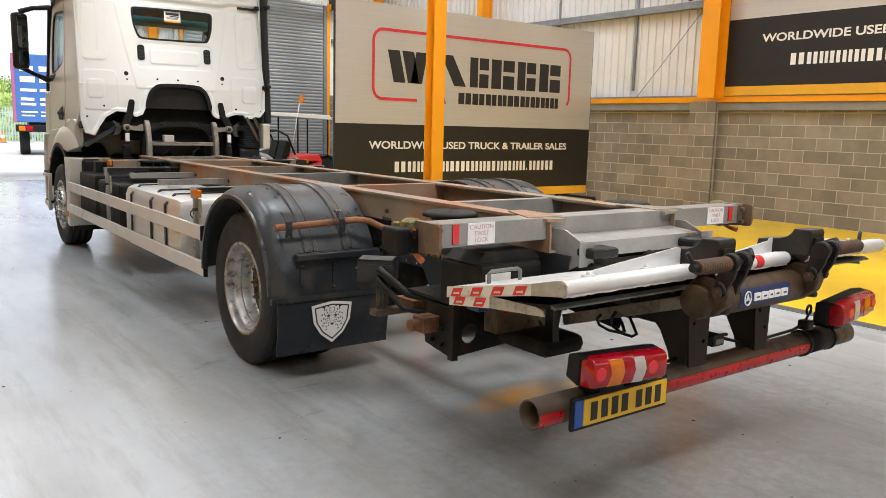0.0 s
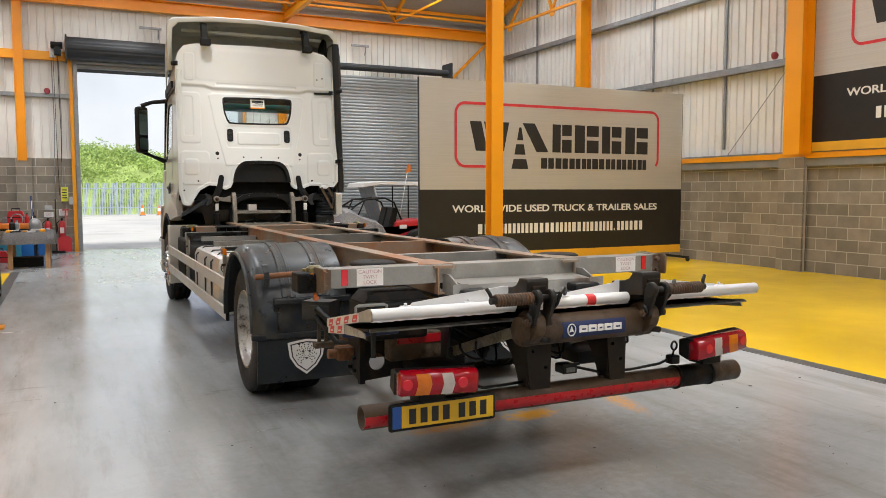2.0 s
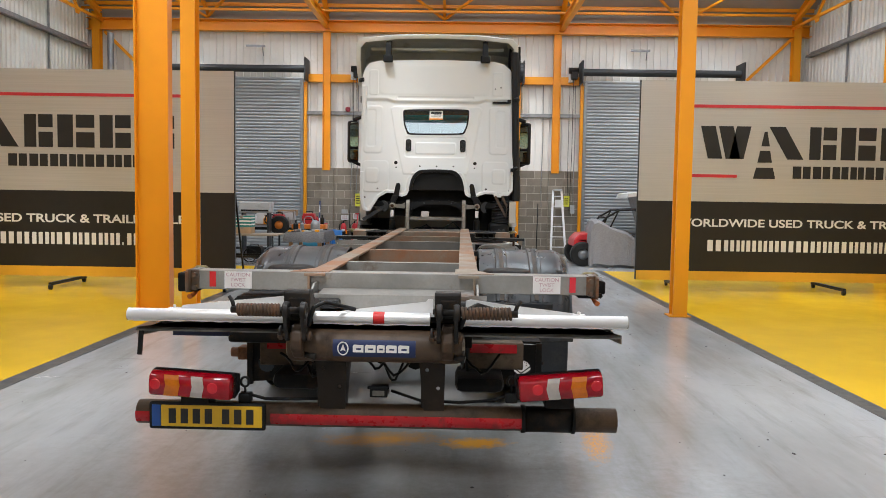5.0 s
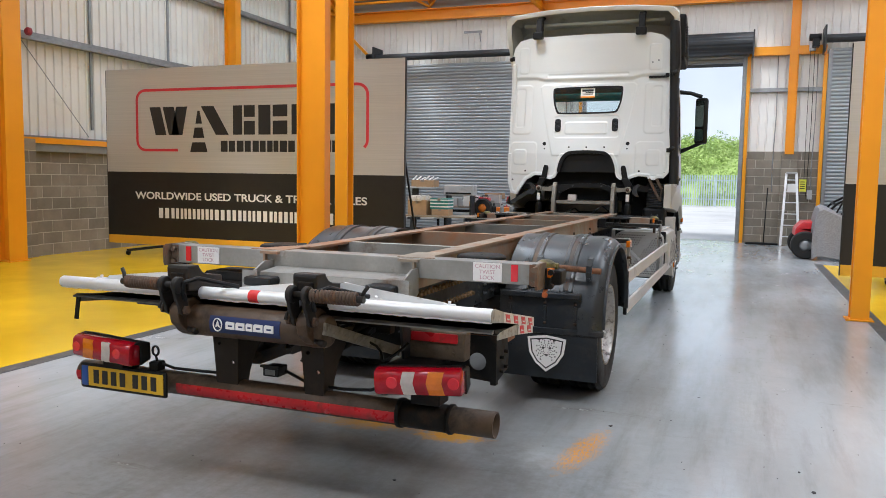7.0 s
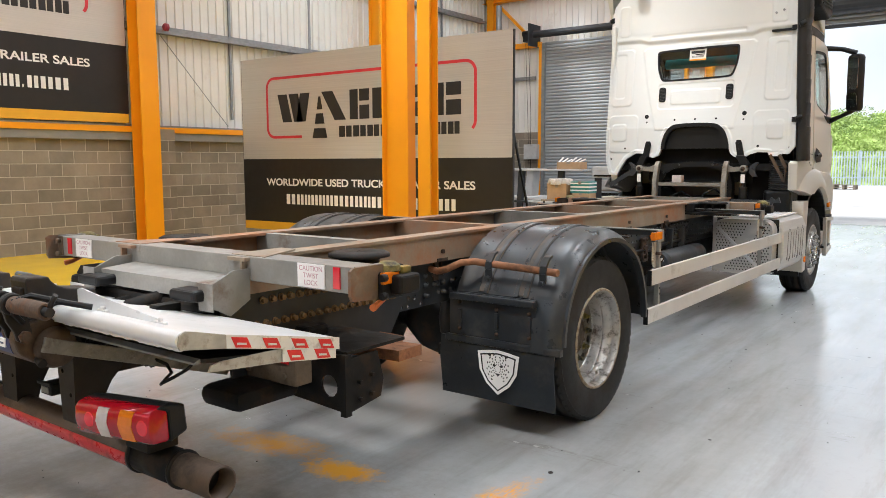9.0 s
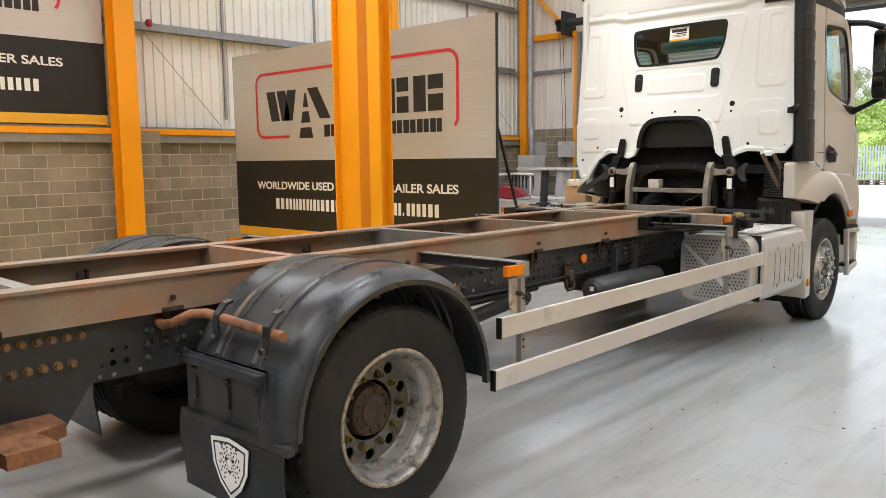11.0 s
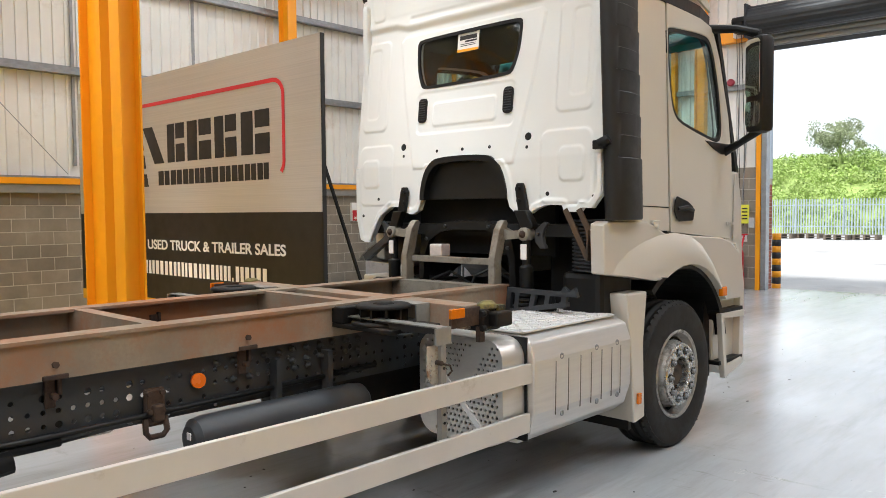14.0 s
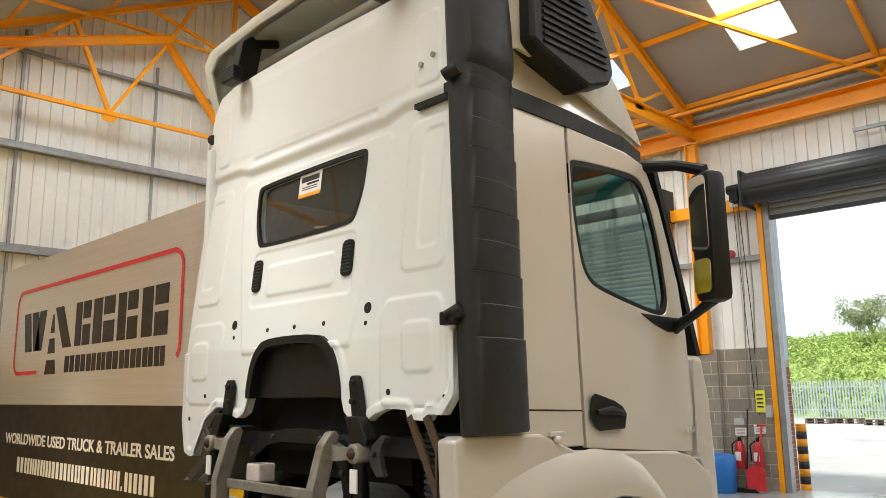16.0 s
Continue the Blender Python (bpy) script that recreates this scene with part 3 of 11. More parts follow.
def bar(bm, p, q, w, h):
    p, q = Vector(p), Vector(q)
    d = (q - p).normalized()
    u = Vector((0, 0, 1)) if abs(d.z) < 0.95 else Vector((0, 1, 0))
    u = (u - d * u.dot(d)).normalized()
    s = d.cross(u)
    va = [bm.verts.new(p + s * (a * w / 2) + u * (b * h / 2)) for a, b in ((-1, -1), (1, -1), (1, 1), (-1, 1))]
    vb = [bm.verts.new(q + s * (a * w / 2) + u * (b * h / 2)) for a, b in ((-1, -1), (1, -1), (1, 1), (-1, 1))]
    fs = [bm.faces.new(va[::-1]), bm.faces.new(vb)] + [bm.faces.new((va[i], va[(i + 1) % 4], vb[(i + 1) % 4], vb[i])) for i in range(4)]
    bmesh.ops.recalc_face_normals(bm, faces=fs)
    return bm


def column(x, y, wx, wy, top, label, z0=0.0, flip=False):
    bm = B()
    i_beam(bm, (x, y, z0), (x, y, top), wx if not flip else wy, wy if not flip else wx, 0.014, 0.02, (1, 0, 0) if not flip else (0, 1, 0))
    ob = solid("steel_column", bm, M_YELLOW, label, "column", group="yellow steel columns", kind="structure")
    if z0 == 0.0:
        bm = B()
        box(bm, x - wx / 2 - 0.05, x + wx / 2 + 0.05, y - wy / 2 - 0.03, y + wy / 2 + 0.03, 0.004, 0.02)
        part("base_plate", bm, M_YELLOW, ob)
    return ob


column(-0.685, 8.995, 0.47, 0.17, EAVE, "wide yellow painted steel column on the floor line")
column(-0.18, 9.02, 0.2, 0.2, EAVE, "slim yellow painted steel column on the floor line", flip=True)
column(6.69, 9.15, 0.2, 0.2, EAVE, "slim yellow painted steel column on the floor line", flip=True)
for y, yw, wd in ((9.25, 9.15, 0.38), (16.25, 15.85, 0.22)):
    column(XL + 0.38, yw, 0.34, wd, roof_z(y) - 0.2 if y > 10 else EAVE, "yellow steel column against the gable wall")
    column(XR - 0.38, y, 0.34, wd, roof_z(y) - 0.2 if y > 10 else EAVE, "yellow steel column against the gable wall", z0=0.0 if y > 10 else BLOCK_TOP)
for x in (XL + 0.3, XR - 0.42):
    column(x, YB - 0.2, 0.22, 0.22, EAVE, "yellow steel corner column", flip=True)
for x in (-0.3, 6.48):
    column(x, YB - 0.2, 0.22, 0.16, 6.5, "yellow steel post between the roller doors", z0=2.4)


def truss(x, y0, y1, heavy=True):
    bm = B()
    ym, zt = (y0 + y1) / 2, EAVE + SLOPE * abs(y1 - y0) / 2 - 0.05
    zb = EAVE - 0.12
    w = 0.09 if heavy else 0.07
    for a in (y0, y1):
        i_beam(bm, (x, a, EAVE - 0.05), (x, ym, zt), 0.16, 0.12)
    if heavy:
        i_beam(bm, (x, y0, zb - 0.15), (x, y1, zb - 0.15), 0.26, 0.14)
    else:
        bar(bm, (x, y0, zb), (x, y1, zb), 0.07, 0.07)
    n = 6
    for i in range(n):
        ya, yb = y0 + (y1 - y0) * i / n, y0 + (y1 - y0) * (i + 1) / n
        yc = (ya + yb) / 2
        zc = EAVE - 0.1 + SLOPE * min(abs(yc - y0), abs(y1 - yc))
        for e in (ya, yb):
            bar(bm, (x, e, zb), (x, yc, zc), 0.055, 0.055)
        box(bm, x - 0.006, x + 0.006, yb - 0.13, yb + 0.13, zb - 0.12, zb + 0.12)
    return solid("roof_truss", bm, M_YELLOW, "yellow steel lattice roof truss", "truss", group="roof trusses", kind="structure")


def gable_truss(x, k):
    """Light chord with paired struts and two heavy inner diagonals, against a gable wall."""
    ym, zb, bm = 15.2, 6.72, B()
    bar(bm, (x, VALLEY, zb), (x, YB, zb), 0.07, 0.07)
    for d in (-1, 1):
        i_beam(bm, (x, ym + d * 6.1, EAVE - 0.05), (x, ym, roof_z(RIDGE_A) - 0.08), 0.16, 0.12)
        i_beam(bm, (x + k * 0.06, ym + d * 6.0, 6.86), (x + k * 0.06, ym + d * 1.35, 8.46), 0.17, 0.10)
        i_beam(bm, (x, ym + d * 1.42, 8.40), (x, ym + d * 0.04, zb), 0.13, 0.10)
        bar(bm, (x, ym + d * 2.41, zb), (x, ym + d * 3.1, 8.28), 0.075, 0.075)
        bar(bm, (x, ym + d * 2.41, zb), (x, ym + d * 1.40, 8.36), 0.06, 0.06)
        bar(bm, (x, ym + d * 4.75, zb), (x, ym + d * 3.1, 8.28), 0.06, 0.06)
        bar(bm, (x, ym + d * 1.40, 8.36), (x, ym + d * 0.9, 9.30), 0.06, 0.06)
        bar(bm, (x, ym, 8.5), (x, ym + d * 1.9, 9.0), 0.06, 0.06)
        for q in (2.41, 4.75):
            prism(bm, [(ym + d * q - 0.2, zb + 0.05), (ym + d * q - 0.09, zb - 0.15), (ym + d * q + 0.09, zb - 0.15), (ym + d * q + 0.2, zb + 0.05)], "x", x - 0.006, x + 0.006)
    prism(bm, [(ym - 0.15, zb + 0.06), (ym - 0.06, zb - 0.14), (ym + 0.06, zb - 0.14), (ym + 0.15, zb + 0.06)], "x", x - 0.006, x + 0.006)
    bar(bm, (x, ym, zb), (x, ym, roof_z(RIDGE_A) - 0.1), 0.07, 0.07)
    bar(bm, (x - k * 0.04, ym - 3.6, 8.5), (x - k * 0.04, ym + 3.6, 8.5), 0.09, 0.05)
    return solid("roof_truss", bm, M_YELLOW, "yellow steel gable truss with crossing diagonals", "truss", group="roof trusses", kind="structure")


for x, k in ((XL + 0.42, 1), (XR - 0.5, -1)):
    gable_truss(x, k)
    truss(x, Y2, VALLEY, False)
for x in (-0.3, 6.6):
    truss(x, VALLEY, YB)
    truss(x, Y2, VALLEY)
bm = B()
for s in SLOPES[:4]:
    d = 1 if s[1] > s[0] else -1
    for k in range(4):
        y = s[0] + d * (0.35 + 1.6 * k)
        bar(bm, (XL, y, slope_z(s, y) + 0.06), (XR, y, slope_z(s, y) + 0.06), 0.06, 0.1)
    for x in (-3.85, 3.15, 10.1):
        bar(bm, (x, s[0], slope_z(s, s[0]) + 0.02), (x, s[1], slope_z(s, s[1]) + 0.02), 0.08, 0.12)
    for x in (-3.85, 3.15, 10.1):
        for dx in (-3.3, 3.3):
            bar(bm, (x, s[0] + d * 0.15, EAVE - 0.1), (x + dx, s[0] + d * 3.4, slope_z(s, s[0] + d * 3.4) - 0.05), 0.06, 0.06)
solid("roof_purlins", bm, M_YELLOW, "yellow steel purlins and rafters under the roof", "purlins", kind="structure")
bm = B()
box(bm, XL, XR, YB - 0.28, YB - 0.06, 6.45, 6.47)
box(bm, XL, XR, YB - 0.28, YB - 0.06, 6.76, 6.78)
box(bm, XL, XR, YB - 0.10, YB - 0.07, 6.47, 6.76)
bar(bm, (XL, YB - 0.5, 7.0), (XR, YB - 0.5, 7.0), 0.1, 0.06)
solid("eaves_beam", bm, M_YELLOW, "yellow steel eaves beam along the door wall", "beam", kind="structure")
bm = B()
box(bm, XL, XR, YB - 0.07, YB - 0.03, 6.78, 7.06)
solid("gutter_board", bm, M_ROOF, "grey strip between the eaves beam and roof", "trim", kind="structure")
for x in (-0.3, 6.65):
    bm = B()
    i_beam(bm, (x, VALLEY, 6.8), (XL if x < 0 else XR, VALLEY, 6.8), 0.4, 0.16)
    solid("valley_beam", bm, M_YELLOW, "yellow steel valley beam on the columns", "beam", kind="structure")
bm = B()
i_beam(bm, (-0.3, VALLEY, 6.8), (6.65, VALLEY, 6.8), 0.4, 0.16)
solid("valley_beam", bm, M_YELLOW, "yellow steel valley beam on the columns", "beam", kind="structure")

# sheeting rails, sills and bracing on the gable walls
for x, s, nm in ((XL, 1, "west"), (XR, -1, "east")):
    bm = B()
    for z in (4.09, 5.84):
        box(bm, x + s * 0.03, x + s * 0.2, YF, YB - 0.35, z, z + 0.03)
        box(bm, x + s * 0.03, x + s * 0.06, YF, YB - 0.35, z, z + 0.16)
        box(bm, x + s * 0.17, x + s * 0.2, YF, YB - 0.35, z + 0.03, z + 0.06)
    box(bm, x + s * 0.03, x + s * 0.14, 10.6, YB - 1.8, 7.57, 7.62)
    for y in (11.45, 13.8, 19.1, 7.2, 4.6, 2.0):
        box(bm, x + s * 0.03, x + s * 0.07, y - 0.025, y + 0.025, 2.5, 8.0 if y > 10 else 7.5)
    bar(bm, (x + s * 0.1, 9.7, 4.1), (x + s * 0.1, 11.3, 2.35), 0.012, 0.012)
    bar(bm, (x + s * 0.1, 19.0, 4.2), (x + s * 0.1, 21.0, 2.5), 0.012, 0.012)
    solid("sheeting_rail_" + nm, bm, M_GALV, "grey galvanised rails and posts on the sheet wall", "wall rails", kind="structure")
    bm = B()
    zs_ = 2.17 if s > 0 else 2.225
    box(bm, x + s * 0.02, x + s * 0.2, YF, YB - 0.35, zs_, zs_ + 0.105)
    solid("sill_" + nm, bm, M_YELLOW, "yellow steel sill on top of the blockwork", "sill", kind="structure")
    bm = B()
    box(bm, x - s * 0.02, x + s * 0.175, YF, YB - 0.35, zs_ - 0.155, zs_ - 0.002, 0.004)
    solid("lintel_" + nm, bm, M_LINTEL, "plain grey concrete course under the yellow sill", "trim", kind="structure")
    bm = B()
    box(bm, x + s * 0.036, x + s * 0.19, YF, YB - 0.35, zs_ + 0.107, zs_ + 0.14)
    solid("capping_" + nm, bm, M_GALV, "thin grey flashing on top of the yellow sill", "trim", kind="structure")

# back wall steelwork between the doors
bm = B()
for a, b in ((-1.0, 0.95), (5.33, 7.3)):
    box(bm, a + 0.05, b - 0.05, YB - 0.2, YB - 0.04, 5.0, 5.22)
    box(bm, a - 0.006, a, YB - 0.02, YB + 0.13, 0.0, 5.0)
    box(bm, b, b + 0.006, YB - 0.02, YB + 0.13, 0.0, 5.0)
    for xx in (a + 0.012, b - 0.102):
        box(bm, xx, xx + 0.09, YB - 0.17, YB - 0.03, 0.0, 4.99)
for a, b, k in ((-6.9, -5.4, -1), (11.7, 13.3, 1)):
    box(bm, a, b, YB - 0.2, YB - 0.04, 5.0, 5.15)
    e = b if k > 0 else a
    bar(bm, (e - k * 1.25, YB - 0.15, 5.2), (e, YB - 0.15, 6.4), 0.08, 0.08)
    bar(bm, (a if k > 0 else b, YB - 0.1, 0), (a if k > 0 else b, YB - 0.1, 5.1), 0.1, 0.1)
solid("door_frame_steel", bm, M_YELLOW, "yellow steel rails and jambs round the roller doors", "door frame", kind="structure")
bm = B()
for a, b in ((-1.0, 0.95), (5.33, 7.3), (XL, -5.5), (11.75, XR)):
    box(bm, a + 0.1, b - 0.1, YB - 0.12, YB - 0.03, 4.05, 4.15)
solid("sheeting_rail_north", bm, M_GALV, "grey galvanised rail on the door wall", "wall rails", kind="structure")


# ---- roller doors ----
def roller_door(name, x0, x1, closed, label):
    d = thing(name, label, "roller door", ((x0 + x1) / 2, YB - 0.1, 0), kind="structure")
    for a, b in ((x0, x0 + 0.1), (x1 - 0.1, x1)):
        bm = B()
        box(bm, a, b, YB - 0.16, YB + 0.02, 0, 5.1)
        part("guide", bm, M_GALV, d)
    r = 0.105 if closed else 0.29
    zc = 5.33 if closed else 5.30
    bm = B()
    n_ = 44
    rings = []
    for xx in (x0 - 0.12, x1 + 0.12):
        rings.append([bm.verts.new((xx, YB - 0.42 + r * (1 - 0.03 * (q % 4 == 0)) * math.cos(2 * math.pi * q / n_), zc + r * (1 - 0.03 * (q % 4 == 0)) * math.sin(2 * math.pi * q / n_))) for q in range(n_)])
    for q in range(n_):
        bm.faces.new((rings[0][q], rings[1][q], rings[1][(q + 1) % n_], rings[0][(q + 1) % n_]))
    bm.faces.new(rings[0])
    bm.faces.new(rings[1][::-1])
    bmesh.ops.recalc_face_normals(bm, faces=bm.faces[:])
    part("roll", bm, M_SHUTTER_DARK, d, "dark coiled curtain roll")
    for xx in (x0 - 0.16, x1 + 0.12):
        bm = B()
        box(bm, xx, xx + 0.04, YB - 0.72, YB - 0.03, zc - 0.34, zc + 0.3)
        part("end_plate", bm, M_SHUTTER_DARK, d)
    zb = 0.02 if closed else 4.78
    k = int((5.12 - zb) / 0.095) + 1
    bm = B()
    prof = []
    for i in range(k):
        z = zb + i * 0.095
        prof += [(YB - 0.06, z), (YB - 0.075, z + 0.02), (YB - 0.08, z + 0.045), (YB - 0.075, z + 0.07), (YB - 0.06, z + 0.085)]
    rows = [(bm.verts.new((x0 + 0.05, y, z)), bm.verts.new((x1 - 0.05, y, z))) for y, z in prof]
    for (a0, a1), (b0, b1) in zip(rows, rows[1:]):
        bm.faces.new((a0, a1, b1, b0))
    part("curtain", bm, M_SHUTTER, d)
    bm = B()
    box(bm, x0 + 0.05, x1 - 0.05, YB - 0.1, YB - 0.04, zb - 0.03, zb + 0.05)
    part("bottom_bar", bm, M_SHUTTER_DARK, d)
    bm = B()
    sweep(bm, [(x0 - 0.22, YB - 0.4, zc + 0.05), (x0 - 0.5, YB - 0.4, zc + 0.05)], 0.09, 12)
    box(bm, x0 - 0.42, x0 - 0.26, YB - 0.55, YB - 0.3, zc - 0.2, zc)
    part("motor", bm, M_BLACK, d)
    bm = B()
    sweep(bm, [(x0 - 0.35, YB - 0.34, zc - 0.2), (x0 - 0.33, YB - 0.2, 3.0), (x0 - 0.36, YB - 0.14, 1.3)], 0.008, 6)
    sweep(bm, [(x0 - 0.45, YB - 0.34, zc - 0.2), (x0 - 0.44, YB - 0.2, 3.0), (x0 - 0.42, YB - 0.14, 1.5)], 0.006, 6)
    part("pull_chain", bm, M_BLACK, d)
    return d


roller_door("door_1", *DOORS[0], True, "closed grey steel roller shutter door in the back wall")
roller_door("door_2", *DOORS[1], False, "raised grey roller shutter over the open doorway")
roller_door("door_3", *DOORS[2], True, "closed grey steel roller shutter door in the back wall")


# ---- large display panels ----
def logo(m, s, parent):
    """The sign's emblem as plain shapes: an open red frame and blocks. Its origin is the middle of the silver board's foot, s its scale."""
    def sheet(name, outlines, material, d=0.004):
        bm = B()
        for o in outlines:
            plate(bm, [(x * s, y * s) for x, y in o], [], d, m)
        return part(name, bm, material, parent)
    t = 0.055
    bm = B()
    r, xl, xr, yb, yt = 0.2, -2.5, 2.57, 0.46, 1.70
    path = [(-1.52, yb), (xl + r, yb)] + [(xl + r - r * math.sin(radians(a)), yb + r - r * math.cos(radians(a))) for a in range(0, 91, 15)]
    path += [(xl + r - r * math.cos(radians(a)), yt - r + r * math.sin(radians(a))) for a in range(0, 91, 15)]
    path += [(xr - r + r * math.sin(radians(a)), yt - r + r * math.cos(radians(a))) for a in range(0, 91, 15)]
    path += [(xr, yb + r)] + [(xr - r + r * math.cos(radians(a)), yb + r - r * math.sin(radians(a))) for a in range(15, 60, 15)]
    pts = [Vector((x, y, 0)) for x, y in path]
    prev = None
    for i, p in enumerate(pts):
        d = (pts[min(i + 1, len(pts) - 1)] - pts[max(0, i - 1)]).normalized()
        nrm = Vector((-d.y, d.x, 0)) * (t / 2)
        cur = [bm.verts.new(m @ ((q * s) + Vector((0, 0, 0.004)))) for q in (p - nrm, p + nrm)]
        if prev:
            bm.faces.new((prev[0], prev[1], cur[1], cur[0]))
        prev = cur
    bmesh.ops.recalc_face_normals(bm, faces=bm.faces[:])
    bmesh.ops.solidify(bm, geom=bm.faces[:], thickness=0.003)
    part("red_frame", bm, M_PRINT_RED, parent, "open red rounded frame of the emblem")
    y0, y1 = 0.77, 1.35
    for x in (-2.19, -1.87, -1.55):
        lean = 0.14 if x < -1.6 else -0.12
        sheet("emblem_block", [[(x, y1), (x + 0.26, y1), (x + 0.26 + lean, y0), (x + lean, y0)]], M_PRINT_BLACK)
    sheet("emblem_road", [[(-1.05, 1.26), (-1.0, 1.26), (-0.95, 1.0), (-1.10, 1.0)], [(-1.12, 0.92), (-0.94, 0.92), (-0.90, 0.71), (-1.16, 0.71)], [(-1.18, 0.62), (-0.88, 0.62), (-0.83, 0.42), (-1.23, 0.42)]], M_PRINT_BLACK)
    sheet("emblem_block", [[(-0.97, y1), (-0.68, y1), (-0.34, y0), (-0.63, y0)]], M_PRINT_BLACK)
    for x0, wd in ((-0.24, 0.48), (0.32, 0.62), (1.03, 0.52), (1.66, 0.62)):
        sheet("emblem_block", [[(x0, y1), (x0 + wd * 0.42, y1), (x0 + wd * 0.42, y0), (x0, y0)], [(x0 + wd * 0.5, y1), (x0 + wd, y1), (x0 + wd, 1.12), (x0 + wd * 0.5, 1.12)], [(x0 + wd * 0.5, 1.04), (x0 + wd, 1.04), (x0 + wd, y0), (x0 + wd * 0.5, y0)]], M_PRINT_BLACK)
    x = -0.52
    for wd in (0.36, 0.35, 0.32, 0.27, 0.36, 0.29, 0.3, 0.28, 0.27):
        sheet("emblem_bar", [[(x, 0.65), (x + wd * 0.42, 0.65), (x + wd * 0.42, 0.43), (x, 0.43)], [(x + wd * 0.5, 0.65), (x + wd * 0.88, 0.65), (x + wd * 0.88, 0.43), (x + wd * 0.5, 0.43)]], M_PRINT_BLACK)
        x += wd + 0.0


def display_panel(name, w, z0, zm, z1, m, label, stand=True, line=0.69):
    """A sign panel w wide, silver above zm and black below; m puts its local x, y, z (z toward the viewer) in the hall."""
    p = thing(name, label, "sign panel", m.translation)
    bm = B()
    plate(bm, [(-w / 2, zm), (w / 2, zm), (w / 2, z1), (-w / 2, z1)], [], 0.03, m @ pose(0, 0, -0.03))
    part("silver_board", bm, M_PANEL, p, "brushed silver upper board")
    bm = B()
    plate(bm, [(-w / 2, z0), (w / 2, z0), (w / 2, zm), (-w / 2, zm)], [], 0.03, m @ pose(0, 0, -0.03))
    part("black_board", bm, M_PANEL_BLACK, p, "black lower board")
    bm = B()
    plate(bm, [(-w / 2, z0 - 0.17), (w / 2, z0 - 0.17), (w / 2, z0), (-w / 2, z0)], [], 0.034, m @ pose(0, 0, -0.03))
    part("yellow_foot", bm, M_PANEL_FOOT, p, "yellow band along the foot")
    for xs in (-w / 2 - 0.015, w / 2 - 0.015):
        bm = B()
        plate(bm, [(xs, z0 - 0.17), (xs + 0.03, z0 - 0.17), (xs + 0.03, z1), (xs, z1)], [], 0.05, m @ pose(0, 0, -0.055))
        part("edge_trim", bm, M_PANEL_BLACK, p)
    k = w / 6.55
    hm = (z1 - zm)
    logo(m @ pose(0, zm, 0.0) @ Matrix.Diagonal((1, hm / (2.15 * k), 1, 1)), k, p)
    words("WORLDWIDE USED TRUCK & TRAILER SALES", 0.195 * k, M_PRINT_WHITE, m @ pose(0, z0 + (zm - z0) * line, 0.003), p, width=5.15 * k, bold=0.004)
    bm = B()
    xx, y0 = -2.0 * k, z0 + (zm - z0) * 0.37
    for wd in (0.34, 0.25, 0.2, 0.24, 0.22, 0.24, 0.31, 0.29, 0.25, 0.22, 0.31, 0.22, 0.27, 0.22, 0.22, 0.1, 0.25, 0.28, 0.31):
        ww = wd * k * 0.89
        h = 0.2 * k if wd > 0.15 else 0.05
        plate(bm, [(xx, y0 - 0.1 * k), (xx + ww * 0.32, y0 - 0.1 * k), (xx + ww * 0.32, y0 - 0.1 * k + h), (xx, y0 - 0.1 * k + h)], [], 0.004, m)
        if wd > 0.15:
            plate(bm, [(xx + ww * 0.5, y0 - 0.1 * k), (xx + ww * 0.8, y0 - 0.1 * k), (xx + ww * 0.8, y0 - 0.1 * k + h), (xx + ww * 0.5, y0 - 0.1 * k + h)], [], 0.004, m)
        xx += ww
    part("text_line", bm, M_PRINT_WHITE, p, "row of white bars")
    if stand:
        for xs in (-w * 0.38, w * 0.05, w * 0.49):
            bm = B()
            a = [m @ Vector(v) for v in ((xs, 0.1, 0.35), (xs, 0.1, -0.9), (xs, z1 * 0.62, -0.06))]
            bar(bm, a[0], a[1], 0.05, 0.05)
            bar(bm, a[1], a[2], 0.03, 0.03)
            for zz in (0.33, -0.85):
                c = m @ Vector((xs, 0.05, zz))
                lathe(bm, [(0.01, -0.02), (0.05, -0.02), (0.05, 0.02), (0.01, 0.02)], (c.x, c.y, 0.054), "x", 14)
            part("stand_leg", bm, M_BLACK, p, "black wheeled stand leg")
    return p


display_panel("display_panel", 6.54, 0.37, 1.63, 3.78, pose((6.816 + 13.36) / 2, 12.28, 0, 90, 0, 0), "freestanding silver and black sign panel on a wheeled stand")
display_panel("display_panel", 6.61, 0.37, 1.655, 3.69, pose((-6.83 - 0.22) / 2, 11.31, 0, 90, 0, 0), "freestanding silver and black sign panel on a wheeled stand", line=0.63)
display_panel("wall_panel", 6.7, 2.52, 3.77, 5.9, pose(XR - 0.22, 9.05 - 3.35, 0, 90, 0, -90), "silver and black sign panel fixed to the gable wall", False)
display_panel("wall_panel", 6.7, 2.50, 3.75, 5.88, pose(XL + 0.22, 8.9 - 3.35, 0, 90, 0, 90), "silver and black sign panel fixed to the gable wall", False)

